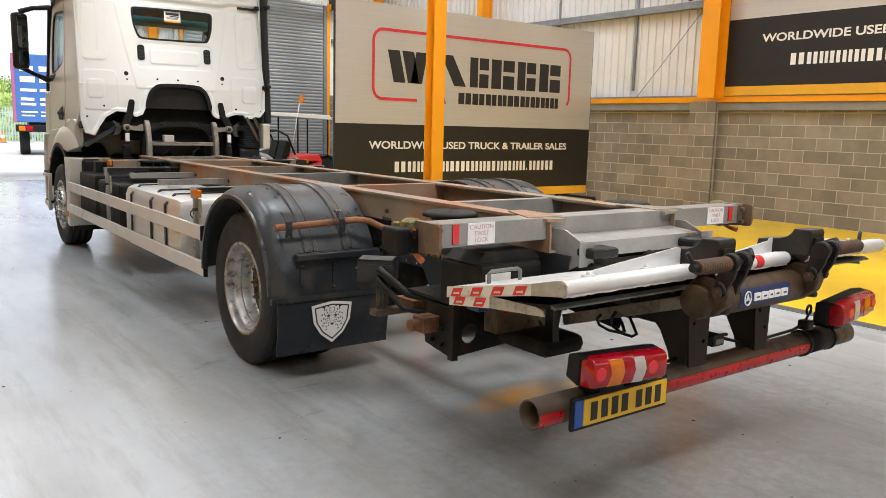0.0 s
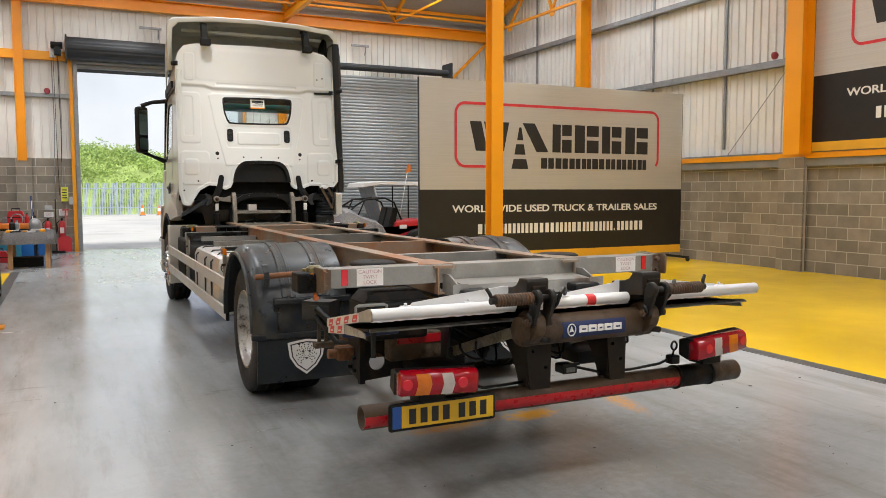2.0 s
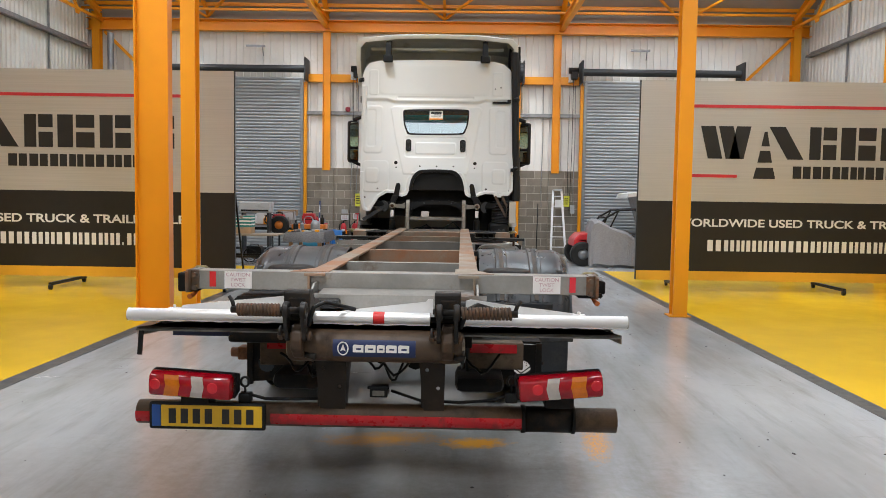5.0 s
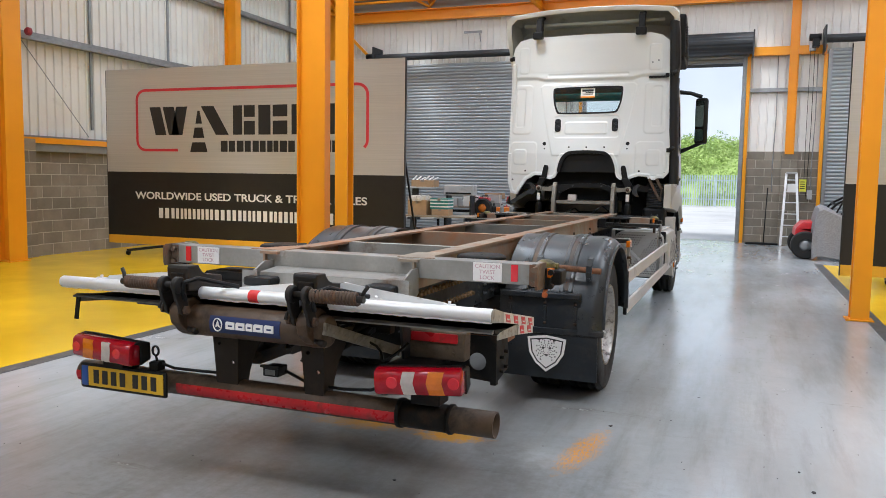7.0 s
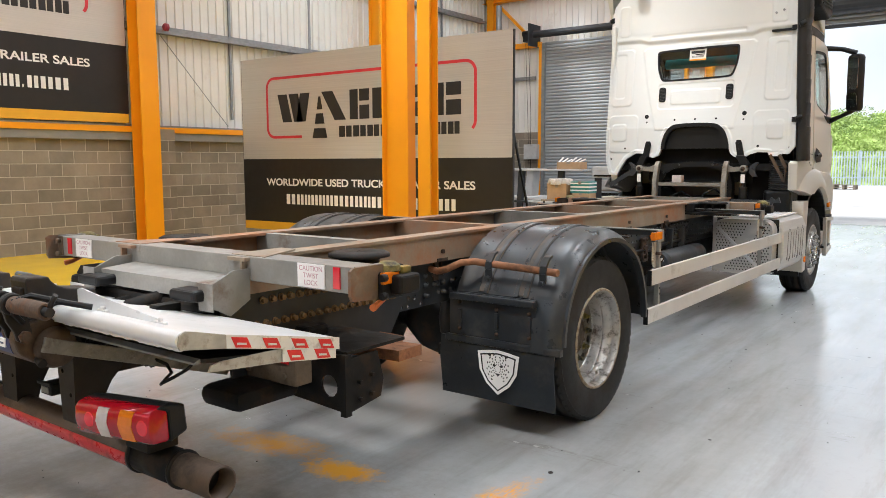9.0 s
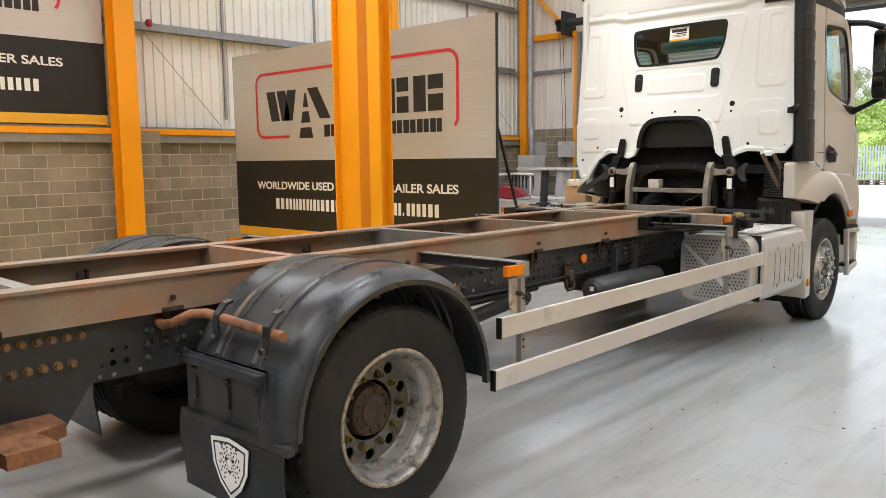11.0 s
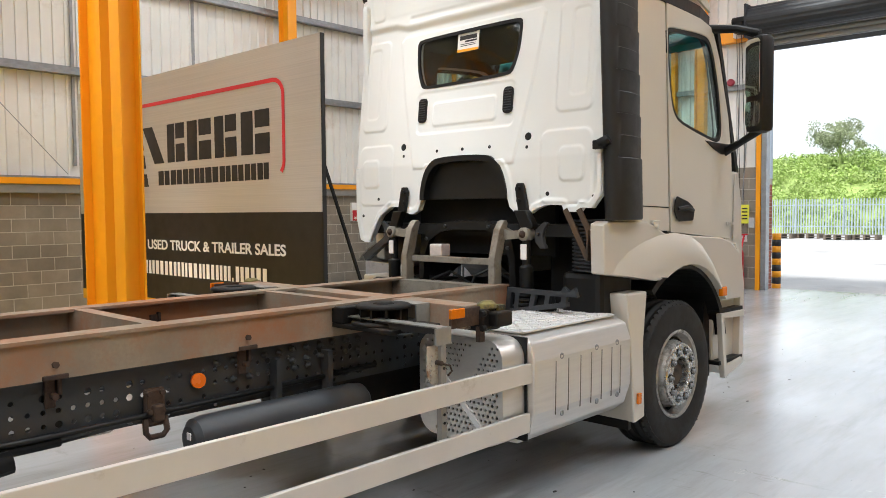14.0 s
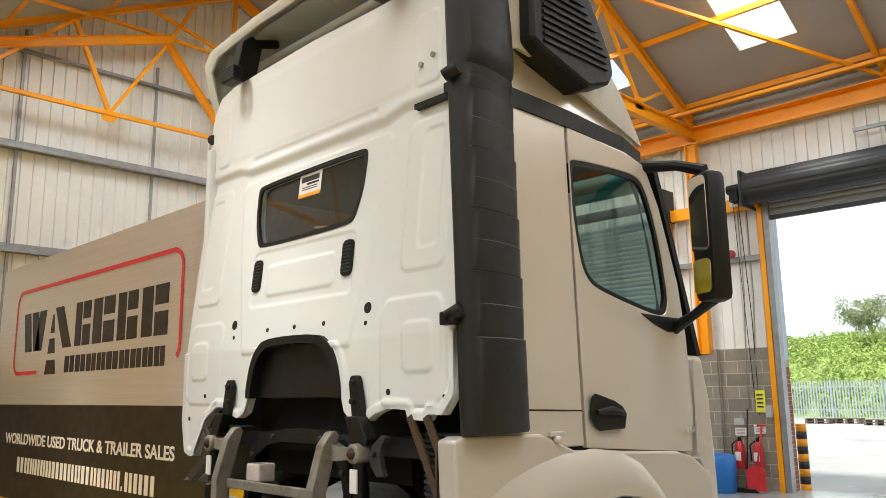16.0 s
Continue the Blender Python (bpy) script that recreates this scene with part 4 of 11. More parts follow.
# ---- the yard outside ----
M_LEAF = mat("bush_leaf", (0.40, 0.53, 0.15), 0.6, var=0.35, scale=0.35, fine=5)
M_LEAF_PALE = mat("pale_tree_leaf", (0.37, 0.42, 0.25), 0.6, var=0.35, scale=0.8, fine=7)
M_LEAF_DARK = mat("dark_bush_leaf", (0.27, 0.39, 0.12), 0.6, var=0.4, scale=0.8, fine=7)
M_SOIL = mat("grassy_soil", (0.34, 0.45, 0.13), 0.9, var=0.4, scale=0.5, fine=5, bump=0.5)
M_FENCE = mat("grey_blue_fence_paint", (0.40, 0.47, 0.53), 0.5, var=0.1)
HILL_Y = 58.0


def hill_z(x, y):
    d = max(0.0, y - HILL_Y)
    return -0.3 + 5.4 * (1 - math.exp(-d / 7.0)) * (1 + 0.10 * math.sin(x * 0.13 + 1) + 0.06 * math.sin(x * 0.41)) - 0.085 * x * (1 - math.exp(-d / 9))


bm = B()
nx, ny = 50, 16
gv = [[bm.verts.new((x, y, hill_z(x, y))) for x in np.linspace(-55, 45, nx)] for y in np.linspace(HILL_Y, HILL_Y + 40, ny)]
for j in range(ny - 1):
    for i in range(nx - 1):
        bm.faces.new((gv[j][i], gv[j][i + 1], gv[j + 1][i + 1], gv[j + 1][i]))
solid("hillside", bm, M_SOIL, "overgrown green bank behind the yard fence", "hillside", kind="structure", smooth=True)


def leaf_cloud(name, centres, sizes, leaf, per, material, label, category, kind="stuff", seed=3):
    """Many small leaf blades round each centre, in one mesh."""
    g = np.random.default_rng(seed)
    c = np.repeat(np.array(centres), per, axis=0)
    r = np.repeat(np.array(sizes), per)
    n = len(c)
    d = g.normal(size=(n, 3))
    d /= np.linalg.norm(d, axis=1)[:, None]
    p = c + d * (r * g.random(n) ** 0.4)[:, None]
    a, b = g.normal(size=(n, 3)), g.normal(size=(n, 3))
    a /= np.linalg.norm(a, axis=1)[:, None]
    b = np.cross(a, b)
    b /= np.linalg.norm(b, axis=1)[:, None]
    s = leaf * (0.6 + 0.8 * g.random(n))[:, None]
    v = np.stack([p - a * s, p + b * s * 0.5, p + a * s, p - b * s * 0.5], axis=1).reshape(-1, 3)
    f = np.arange(n * 4).reshape(-1, 4)
    me = bpy.data.meshes.new(name)
    me.from_pydata(v.tolist(), [], f.tolist())
    me.materials.append(material)
    return tagged(new(name, me), label, category, kind=kind)


g = np.random.default_rng(5)
pts = [(x, y, hill_z(x, y) + 0.2) for x, y in zip(g.uniform(-40, 32, 1500), HILL_Y + 0.5 + 16 * g.random(1500) ** 1.3)]
leaf_cloud("undergrowth", pts, [0.45 + 0.45 * q for q in g.random(1500)], 0.105, 110, M_LEAF, "dense green brambles and weeds on the bank", "undergrowth")
pts = [(x, y, hill_z(x, y) + 0.35) for x, y in zip(g.uniform(-40, 32, 120), HILL_Y + 6 + 12 * g.random(120))]
leaf_cloud("bushes", pts, [0.5 + 0.6 * q for q in g.random(120)], 0.09, 260, M_LEAF_DARK, "darker round bushes along the top of the bank", "bushes", seed=8)
pts = [(-10.6 + 1.25 * q[0], HILL_Y + 9 + 1.2 * q[1], 6.75 + 0.75 * q[2] - 0.12 * abs(q[0]) ** 2) for q in np.clip(g.normal(size=(46, 3)) * 0.62, -1.35, 1.35)]
tree = thing("tree", "pale green airy bush tree on the bank", "tree", (-10.6, HILL_Y + 9, 4.5))
crown = leaf_cloud("crown", pts, [0.28 + 0.3 * q for q in g.random(46)], 0.07, 170, M_LEAF_PALE, "", "", "", seed=9)
crown.parent = tree
crown.location = (10.6, -HILL_Y - 9, -4.5)
bm = B()
sweep(bm, [(-10.6, HILL_Y + 9, 3.0), (-10.55, HILL_Y + 9, 5.2), (-10.6, HILL_Y + 9.1, 6.3)], [0.14, 0.1, 0.05], 8)
for dx_, dy_ in ((0.9, 0.2), (-0.8, 0.3), (0.3, -0.6), (-0.4, 0.5)):
    sweep(bm, [(-10.55, HILL_Y + 9, 5.4), (-10.57 + 0.5 * dx_, HILL_Y + 9 + 0.5 * dy_, 6.2), (-10.6 + dx_, HILL_Y + 9 + dy_, 6.9)], [0.06, 0.04, 0.015], 6)
part("trunk", bm, M_SOIL, tree, "slim branching trunk")

fence = thing("palisade_fence", "grey blue steel palisade fence along the yard", "fence", (0, 56, 0))
bm = B()
for i in range(330):
    x = -32 + i * 0.16
    v = 0.035
    prism(bm, [(x - v, 55.99), (x, 55.96), (x + v, 55.99), (x, 56.0)], "z", 0.0, 2.15 + 0.0)
part("fence_pale", bm, M_FENCE, fence, kind="stuff")
for z in (0.45, 1.75):
    bm = B()
    box(bm, -32, 21, 56.0, 56.05, z, z + 0.06)
    part("rail", bm, M_FENCE, fence)
for i in range(20):
    bm = B()
    box(bm, -32 + i * 2.75, -31.9 + i * 2.75, 56.03, 56.13, -0.1, 2.2)
    part("post", bm, M_FENCE, fence)

# ---- the truck ----
XC = 3.14
REAR_Y, FRONT_Y, AXLE_Z = 4.83, 10.75, 0.505
truck = thing("truck", "white two-axle lorry with bare rear frame parked in the bay", "truck", (XC, 6.8, 0))


def both(build, name, material, label="", parent=None, **k):
    """One part on each side of the truck; build draws the right-hand one."""
    obs = []
    for mir in (None, XC):
        bm = B()
        build(bm)
        obs.append(part(name, bm, material, parent or truck, label, mirror=mir, **k))
    return obs


# chassis rails with rows of punched holes
def rail(bm):
    x = XC + 0.43
    g = random.Random(4)
    zs = (0.735, 0.775, 0.832, 0.889, 0.946, 1.0)
    ys = [2.75 + 0.059 * i for i in range(151)]
    grid = [[bm.verts.new((x, y, z)) for z in zs] for y in ys]
    for i in range(150):
        for j in range(5):
            c = [grid[i][j], grid[i + 1][j], grid[i + 1][j + 1], grid[i][j + 1]]
            mid = sum((v.co for v in c), Vector()) / 4
            keep = 0.72 if j in (1, 2, 3) else 0.25
            if g.random() > keep or not 3.0 < mid.y < 9.4 or j == 4:
                bm.faces.new(c)
                continue
            r = 0.0115 if g.random() < 0.8 else 0.016
            o = [bm.verts.new((x, mid.y + r * math.cos(radians(225 + 45 * q)), mid.z + r * math.sin(radians(225 + 45 * q)))) for q in range(8)]
            for q in range(4):
                bm.faces.new((c[q], o[2 * q + 1], o[2 * q]))
                bm.faces.new((c[q], c[(q + 1) % 4], o[(2 * q + 2) % 8], o[2 * q + 1]))
    bmesh.ops.recalc_face_normals(bm, faces=bm.faces[:])
    bmesh.ops.solidify(bm, geom=bm.faces[:], thickness=0.008)
    box(bm, x - 0.075, x - 0.010, 2.75, 11.6, 0.992, 1.0)
    box(bm, x - 0.075, x - 0.010, 2.75, 11.6, 0.735, 0.743)


both(rail, "chassis_rail", M_CHASSIS, "dark perforated chassis rail")
for y in (3.3, 4.4, 5.6, 6.9, 8.3, 9.5):
    bm = B()
    box(bm, XC - 0.42, XC + 0.42, y - 0.05, y + 0.05, 0.77, 0.93, 0.01)
    part("chassis_crossmember", bm, M_DIRTY, truck)


def rail_bolt(y, z, k):
    bm = B()
    lathe(bm, [(0.001, 0.452 + 0.006 * k), (0.011, 0.452 + 0.006 * k), (0.012, 0.444), (0.017, 0.442), (0.017, 0.437)], (XC, y, z), "x", 8)
    return bm


rb_ = random.Random(12)
for y0_, n_, rows_ in ((4.05, 4, (0.80, 0.86, 0.92)), (4.95, 3, (0.80, 0.92)), (6.15, 4, (0.83, 0.92)), (7.62, 7, (0.95, 0.86)), (8.05, 6, (0.96, 0.90, 0.78)), (9.05, 5, (0.80, 0.86, 0.92))):
    for i in range(n_):
        for z_ in rows_:
            if rb_.random() < 0.8:
                part("rail_bolt", rail_bolt(y0_ + 0.0885 * i, z_, rb_.randint(0, 2)), M_CHASSIS, truck)


# the swap-body frame on top
def long_beam(bm):
    x = XC + 0.49
    prism(bm, [(x, 1.0), (x - 0.07, 1.0), (x - 0.07, 1.01), (x - 0.012, 1.01), (x - 0.012, 1.155), (x - 0.10, 1.155), (x - 0.10, 1.17), (x + 0.02, 1.17), (x + 0.02, 1.155), (x, 1.155)], "y", 2.66, 9.74)


both(long_beam, "frame_beam", M_SUBFRAME, "weathered brown steel frame beam")
for i, y in enumerate((3.55, 4.85, 6.2, 7.3, 8.45)):
    bm = B()
    box(bm, XC - 0.48, XC + 0.48, y, y + 0.012, 1.0, 1.155)
    box(bm, XC - 0.48, XC + 0.48, y, y + 0.07, 1.155, 1.167)
    part("frame_crossbar", bm, M_BEAM if i in (0, 2) else M_SUBFRAME, truck)


def clip(bm, y):
    box(bm, XC + 0.44, XC + 0.456, y - 0.03, y + 0.012, 0.88, 1.09, 0.004)
    box(bm, XC + 0.44, XC + 0.47, y + 0.018, y + 0.034, 0.93, 1.10, 0.005)
    box(bm, XC + 0.458, XC + 0.50, y - 0.05, y + 0.05, 1.0, 1.02, 0.004)
    sweep(bm, [(XC + 0.45, y, 1.06), (XC + 0.505, y, 1.06)], 0.014, 6)
    sweep(bm, [(XC + 0.45, y, 0.93), (XC + 0.49, y, 0.93)], 0.014, 6)


for y_ in (4.15, 5.6, 6.88, 7.76):
    both(lambda bm: clip(bm, y_), "beam_clip", M_RUST_DARK, "dark rusty bolted clip")


# rear and front container beams with locks
def end_beam(bm, y0, y1, half, z0, z1):
    prism(bm, [(y0, z0), (y1, z0), (y1, z0 + 0.01), (y0 + 0.012, z0 + 0.01), (y0 + 0.012, z1 - 0.01), (y1, z1 - 0.01), (y1, z1), (y0, z1)], "x", XC - half, XC + half)


bm = B()
end_beam(bm, 2.69, 2.83, 1.19, 1.065, 1.175)
for x in (-1.19, 1.15):
    box(bm, XC + x, XC + x + 0.04, 2.688, 2.85, 1.06, 1.18)
rear_beam = part("rear_beam", bm, M_BEAM, truck, "galvanised rear twist lock beam", bevel=0.004)
for sx in (-1, 1):
    bm = B()
    box(bm, XC + sx * 1.135, XC + sx * 1.19, 2.685, 2.69, 1.066, 1.174)
    prism(bm, [(2.62, 1.07), (2.63, 1.05), (2.80, 1.04), (2.82, 1.06), (2.82, 1.17), (2.80, 1.182), (2.64, 1.182), (2.62, 1.17)], "x", XC + sx * 1.182, XC + sx * 1.196)
    for dz in (1.075, 1.15):
        sweep(bm, [(XC + sx * 1.16, 2.66, dz), (XC + sx * 1.16, 2.69, dz)], 0.014, 8)
    part("beam_end", bm, M_END, rear_beam, "rust stained beam end")
for s in (-1, 1):
    bm = B()
    prism(bm, [(XC + s * 0.6, 2.70), (XC + s * 0.47, 3.0), (XC + s * 0.37, 3.0), (XC + s * 0.37, 2.70)], "z", 1.1715, 1.179)
    part("gusset", bm, M_SUBFRAME, rear_beam)
bm = B()
end_beam(bm, 8.68, 8.84, 1.06, 1.045, 1.165)
front_beam = part("front_beam", bm, M_SUBFRAME, truck, "weathered front twist lock beam", bevel=0.004)


M_LEVER = mat("orange_lever_paint", (0.50, 0.13, 0.03), 0.5, var=0.2, scale=14)


def twist_lock(x, y, s):
    """A cast lock behind the beam's end: housing, cheek plate, cone and lever."""
    lk = B()
    box(lk, x - 0.10, x + 0.02, y - 0.05, y + 0.10, 1.035, 1.150, 0.012)
    box(lk, x - 0.02, x + 0.075, y + 0.0, y + 0.13, 1.055, 1.135, 0.012)
    for dz in (1.055, 1.13):
        sweep(lk, [(x + s * 0.03, y - 0.07, dz), (x + s * 0.03, y - 0.04, dz)], 0.016, 6)
    ob = part("twist_lock", lk, M_DIRTY, truck, "black cast twist lock")
    bm = B()
    lathe(bm, [(0.001, 1.188), (0.03, 1.186), (0.05, 1.172), (0.055, 1.15), (0.04, 1.14)], (x - s * 0.02, y + 0.03, 0), "z", 14)
    box(bm, x + s * 0.015 - 0.02, x + s * 0.015 + 0.02, y + 0.06, y + 0.12, 1.13, 1.165, 0.008)
    part("lock_cone", bm, M_BRASS, ob, "worn yellow lock cone", smooth=True)
    if y > 5:
        return
    bm = B()
    sweep(bm, [(x - s * 0.01, y + 0.02, 1.05), (x + s * 0.0, y - 0.06, 1.02), (x + s * 0.01, y - 0.10, 1.012)], [0.010, 0.013, 0.016], 8)
    part("lock_lever", bm, M_LEVER, ob, "orange lock lever", smooth=True)


M_BRASS = mat("worn_yellow_zinc", (0.26, 0.21, 0.06), 0.4, metal=0.5, var=0.25, scale=12, dirt=(0.03, 0.027, 0.02), dirt_amount=0.7, dirt_scale=12)
for s in (-1, 1):
    twist_lock(XC + s * 1.2, 2.83, s)
    twist_lock(XC + s * 1.12, 8.78, s)
    # floor locks beside the beams
    bm = B()
    lathe(bm, [(0.01, 1.165), (0.13, 1.165), (0.15, 1.155), (0.15, 1.14), (0.10, 1.13), (0.10, 1.05), (0.14, 1.04), (0.14, 1.02)], (XC + s * 0.7, 3.2, 0), "z", 20)
    box(bm, XC + s * 0.56, XC + s * 0.86, 3.05, 3.35, 1.06, 1.10, 0.01)
    part("lock_turntable", bm, M_DIRTY, truck, "greasy round lock plate")
    bm = B()
    cx_ = XC + s * 0.72
    lathe(bm, [(0.055, 1.178), (0.135, 1.178), (0.145, 1.170), (0.145, 1.158), (0.055, 1.158)], (cx_, 8.43, 0), "z", 28)
    lathe(bm, [(0.001, 1.186), (0.045, 1.186), (0.05, 1.175), (0.05, 1.08)], (cx_, 8.43, 0), "z", 18)
    lathe(bm, [(0.05, 1.092), (0.165, 1.092), (0.17, 1.085), (0.17, 1.072), (0.05, 1.072)], (cx_, 8.43, 0), "z", 28)
    for i in range(10):
        a_ = math.pi * i / 5
        bar(bm, (cx_ + 0.05 * math.cos(a_), 8.43 + 0.05 * math.sin(a_), 1.12), (cx_ + 0.13 * math.cos(a_), 8.43 + 0.13 * math.sin(a_), 1.12), 0.012, 0.085)
    box(bm, XC + s * 0.49, XC + s * 0.95, 8.27, 8.62, 1.05, 1.075, 0.006)
    box(bm, XC + s * 0.49, XC + s * 0.58, 8.27, 8.62, 1.075, 1.16, 0.006)
    part("lock_turntable", bm, M_DIRTY, truck, "greasy round lock plate")
    bm = B()
    for xa in (0.60, 0.80):
        box(bm, XC + s * xa, XC + s * (xa + 0.012), 8.58, 8.68, 1.05, 1.16, 0.002)
    box(bm, XC + s * 0.60, XC + s * 0.812, 8.58, 8.68, 1.16, 1.168, 0.002)
    part("lock_bracket", bm, M_BEAM, front_beam)
    bm = B()
    box(bm, XC + s * 1.10, XC + s * 1.115, 8.52, 8.74, 1.07, 1.165, 0.003)
    box(bm, XC + s * 1.10, XC + s * 1.13, 8.72, 8.76, 0.98, 1.06, 0.003)
    part("lock_plate", bm, M_RUST_DARK, front_beam, "rusty lock side plate")
    # markers
    for y, x, z in ((2.83, 1.205, 1.10), (8.55, 1.116, 1.122)):
        bm = B()
        box(bm, XC + s * x, XC + s * (x + 0.022), y - 0.05, y + 0.05, z, z + 0.05, 0.005)
        part("side_marker", bm, M_AMBER_LENS, truck, "amber side marker")
    bm = B()
    box(bm, XC + s * 1.055 - 0.018, XC + s * 1.055 + 0.018, 2.683, 2.69, 1.08, 1.17)
    part("red_reflector", bm, M_REFLECTOR, rear_beam, "red reflector strip")
    bm = B()
    cx = XC + s * 0.905
    box(bm, cx - 0.08, cx + 0.08, 2.6845, 2.69, 1.072, 1.172)
    lb = part("caution_label", bm, M_LABEL, rear_beam, "white twist lock warning label")
    for i, w in enumerate(("CAUTION", "TWIST", "LOCK")):
        words(w, 0.03, M_LABEL_RED, pose(cx, 2.684, 1.152 - i * 0.03, 90), lb, width=(0.138, 0.09, 0.08)[i], bold=0.0, thick=0.0004)

# galvanised channel under the rear beam
bm = B()
prism(bm, [(2.50, 0.995), (2.52, 0.995), (2.52, 1.06), (2.68, 1.075), (2.68, 1.085), (2.50, 1.07)], "x", XC - 0.40, XC + 0.48)
part("under_channel", bm, M_BEAM, truck, "galvanised channel under the rear beam")
for x in (XC - 0.44, XC + 0.5):
    bm = B()
    prism(bm, [(2.46, 0.98), (2.46, 1.06), (2.60, 1.12), (2.69, 1.12), (2.69, 0.98), (2.58, 0.92)], "x", x - 0.006, x + 0.006)
    box(bm, x - 0.05, x + 0.05, 2.455, 2.46, 0.96, 1.08)
    part("hanger_plate", bm, M_BEAM, truck, "galvanised hanger plate")
for x in (XC - 0.36, XC + 0.40):
    bm = B()
    box(bm, x - 0.09, x + 0.09, 2.40, 2.52, 1.0, 1.05, 0.015)
    part("rubber_stop", bm, M_BLACK, truck)


# side plates and boxes behind the rear wheels
def side_plate(bm):
    prism(bm, [(2.55, 1.0), (3.95, 1.0), (3.86, 0.84), (3.62, 0.50), (2.9, 0.50), (2.62, 0.62)], "x", XC + 0.44, XC + 0.455)


for n_, pl in enumerate(both(side_plate, "lift_side_plate", M_CHASSIS, "bolted dark side plate")):
    for y in np.linspace(2.80, 3.76, 18):
        for z in (0.955, 0.845):
            bm = B()
            yb_ = y - (0.04 if z < 0.9 else 0)
            sweep(bm, [(XC + 0.452, yb_, z), (XC + 0.462, yb_, z)], 0.019, 10)
            sweep(bm, [(XC + 0.46, yb_, z), (XC + 0.482, yb_, z)], 0.014, 6)
            part("bolt", bm, M_BOLT_RUST, pl, mirror=XC if n_ else None)


def rusty_block(bm):
    prism(bm, [(XC + 0.46, 3.30), (XC + 0.83, 3.34), (XC + 0.83, 3.52), (XC + 0.66, 3.50), (XC + 0.62, 3.62), (XC + 0.46, 3.62)], "z", 0.605, 0.66)


both(rusty_block, "lift_bracket", M_RUST, "rust brown welded bracket")


def drop_plate(bm):
    plate(bm, [(XC + 0.46, 0.50), (XC + 0.88, 0.47), (XC + 0.88, 0.73), (XC + 0.46, 0.73)], [circle(XC + 0.79, 0.58, 0.052, 14), circle(XC + 0.60, 0.60, 0.012, 8), circle(XC + 0.70, 0.70, 0.010, 8)], 0.012, Matrix.Translation((0, 2.905, 0)) @ XZ)
    box(bm, XC + 0.872, XC + 0.906, 2.88, 2.92, 0.455, 0.74)
    prism(bm, [(2.92, 0.47), (3.12, 0.50), (3.14, 0.58), (3.10, 0.72), (2.92, 0.72)], "x", XC + 0.89, XC + 0.902)
    box(bm, XC + 0.46, XC + 0.90, 2.9, 3.3, 0.735, 0.75)
    for y, z in ((2.97, 0.52), (3.05, 0.53), (2.97, 0.6), (3.05, 0.62)):
        sweep(bm, [(XC + 0.9, y, z), (XC + 0.925, y, z)], 0.011, 6)


both(drop_plate, "drop_plate", M_DIRTY, "dark steel drop plate")
bm = B()
box(bm, XC + 0.52 - 0.14, XC + 0.52 + 0.14, 2.48, 2.85, 0.52, 0.62, 0.045)
part("lift_buffer", bm, M_DIRTY, truck, smooth=True)
bm = B()
box(bm, XC - 0.52 - 0.14, XC - 0.52 + 0.14, 2.48, 2.85, 0.52, 0.62, 0.045)
part("lift_buffer", bm, M_DIRTY, truck, smooth=True)
bm = B()
box(bm, XC - 0.95, XC - 0.57, 2.62, 2.95, 0.76, 0.98, 0.02)
prism(bm, [(XC - 0.95, 0.98), (XC - 0.55, 0.98), (XC - 0.6, 1.03), (XC - 0.9, 1.03)], "y", 2.66, 2.9)
lb = part("pump_box", bm, M_DIRTY, truck, "dark lift pump box")
bm = B()
box(bm, XC - 0.93, XC - 0.78, 2.612, 2.618, 0.90, 0.94)
part("maker_label", bm, M_LABEL, lb, "small white label")
bm = B()
ux, uy, uz = XC - 1.09, 3.50, 0.765
for b_ in ((0, 0.20, 0, 0.012, 0, 0.125), (0, 0.20, 0.148, 0.16, 0, 0.125), (0, 0.20, 0, 0.16, 0, 0.012), (0, 0.20, 0, 0.16, 0.113, 0.125), (0.188, 0.20, 0, 0.16, 0, 0.125)):
    box(bm, ux + b_[0], ux + b_[1], uy + b_[2], uy + b_[3], uz + b_[4], uz + b_[5])
box(bm, ux + 0.06, ux + 0.2, uy - 0.006, uy + 0.004, uz + 0.03, uz + 0.10)
bmesh.ops.rotate(bm, verts=bm.verts, cent=(ux, uy, uz), matrix=Matrix.Rotation(radians(-42), 3, "Z"))
cb = part("control_box", bm, M_CHASSIS, truck, "open grey lift control box")
bm = B()
box(bm, ux + 0.03, ux + 0.04, uy + 0.02, uy + 0.13, uz + 0.02, uz + 0.105)
bmesh.ops.rotate(bm, verts=bm.verts, cent=(ux, uy, uz), matrix=Matrix.Rotation(radians(-42), 3, "Z"))
bf = part("box_face", bm, M_LABEL, cb, "pale switch face")
bm = B()
sweep(bm, [(ux - 0.03, uy + 0.09, uz + 0.055), (ux + 0.03, uy + 0.09, uz + 0.055)], 0.014, 8)
box(bm, ux + 0.024, ux + 0.03, uy + 0.03, uy + 0.05, uz + 0.03, uz + 0.10)
bmesh.ops.rotate(bm, verts=bm.verts, cent=(ux, uy, uz), matrix=Matrix.Rotation(radians(-42), 3, "Z"))
part("switch_knob", bm, M_DIRTY, bf)
bm = B()
for dx_ in (0.0, 0.045):
    box(bm, ux + 0.09 + dx_, ux + 0.11 + dx_, uy - 0.06, uy - 0.045, 0.60, 0.80)
box(bm, ux + 0.06, ux + 0.30, uy - 0.10, uy - 0.03, 0.585, 0.62, 0.004)
part("box_bracket", bm, M_BROWN, cb, "brown twin upright bracket")
bm = B()
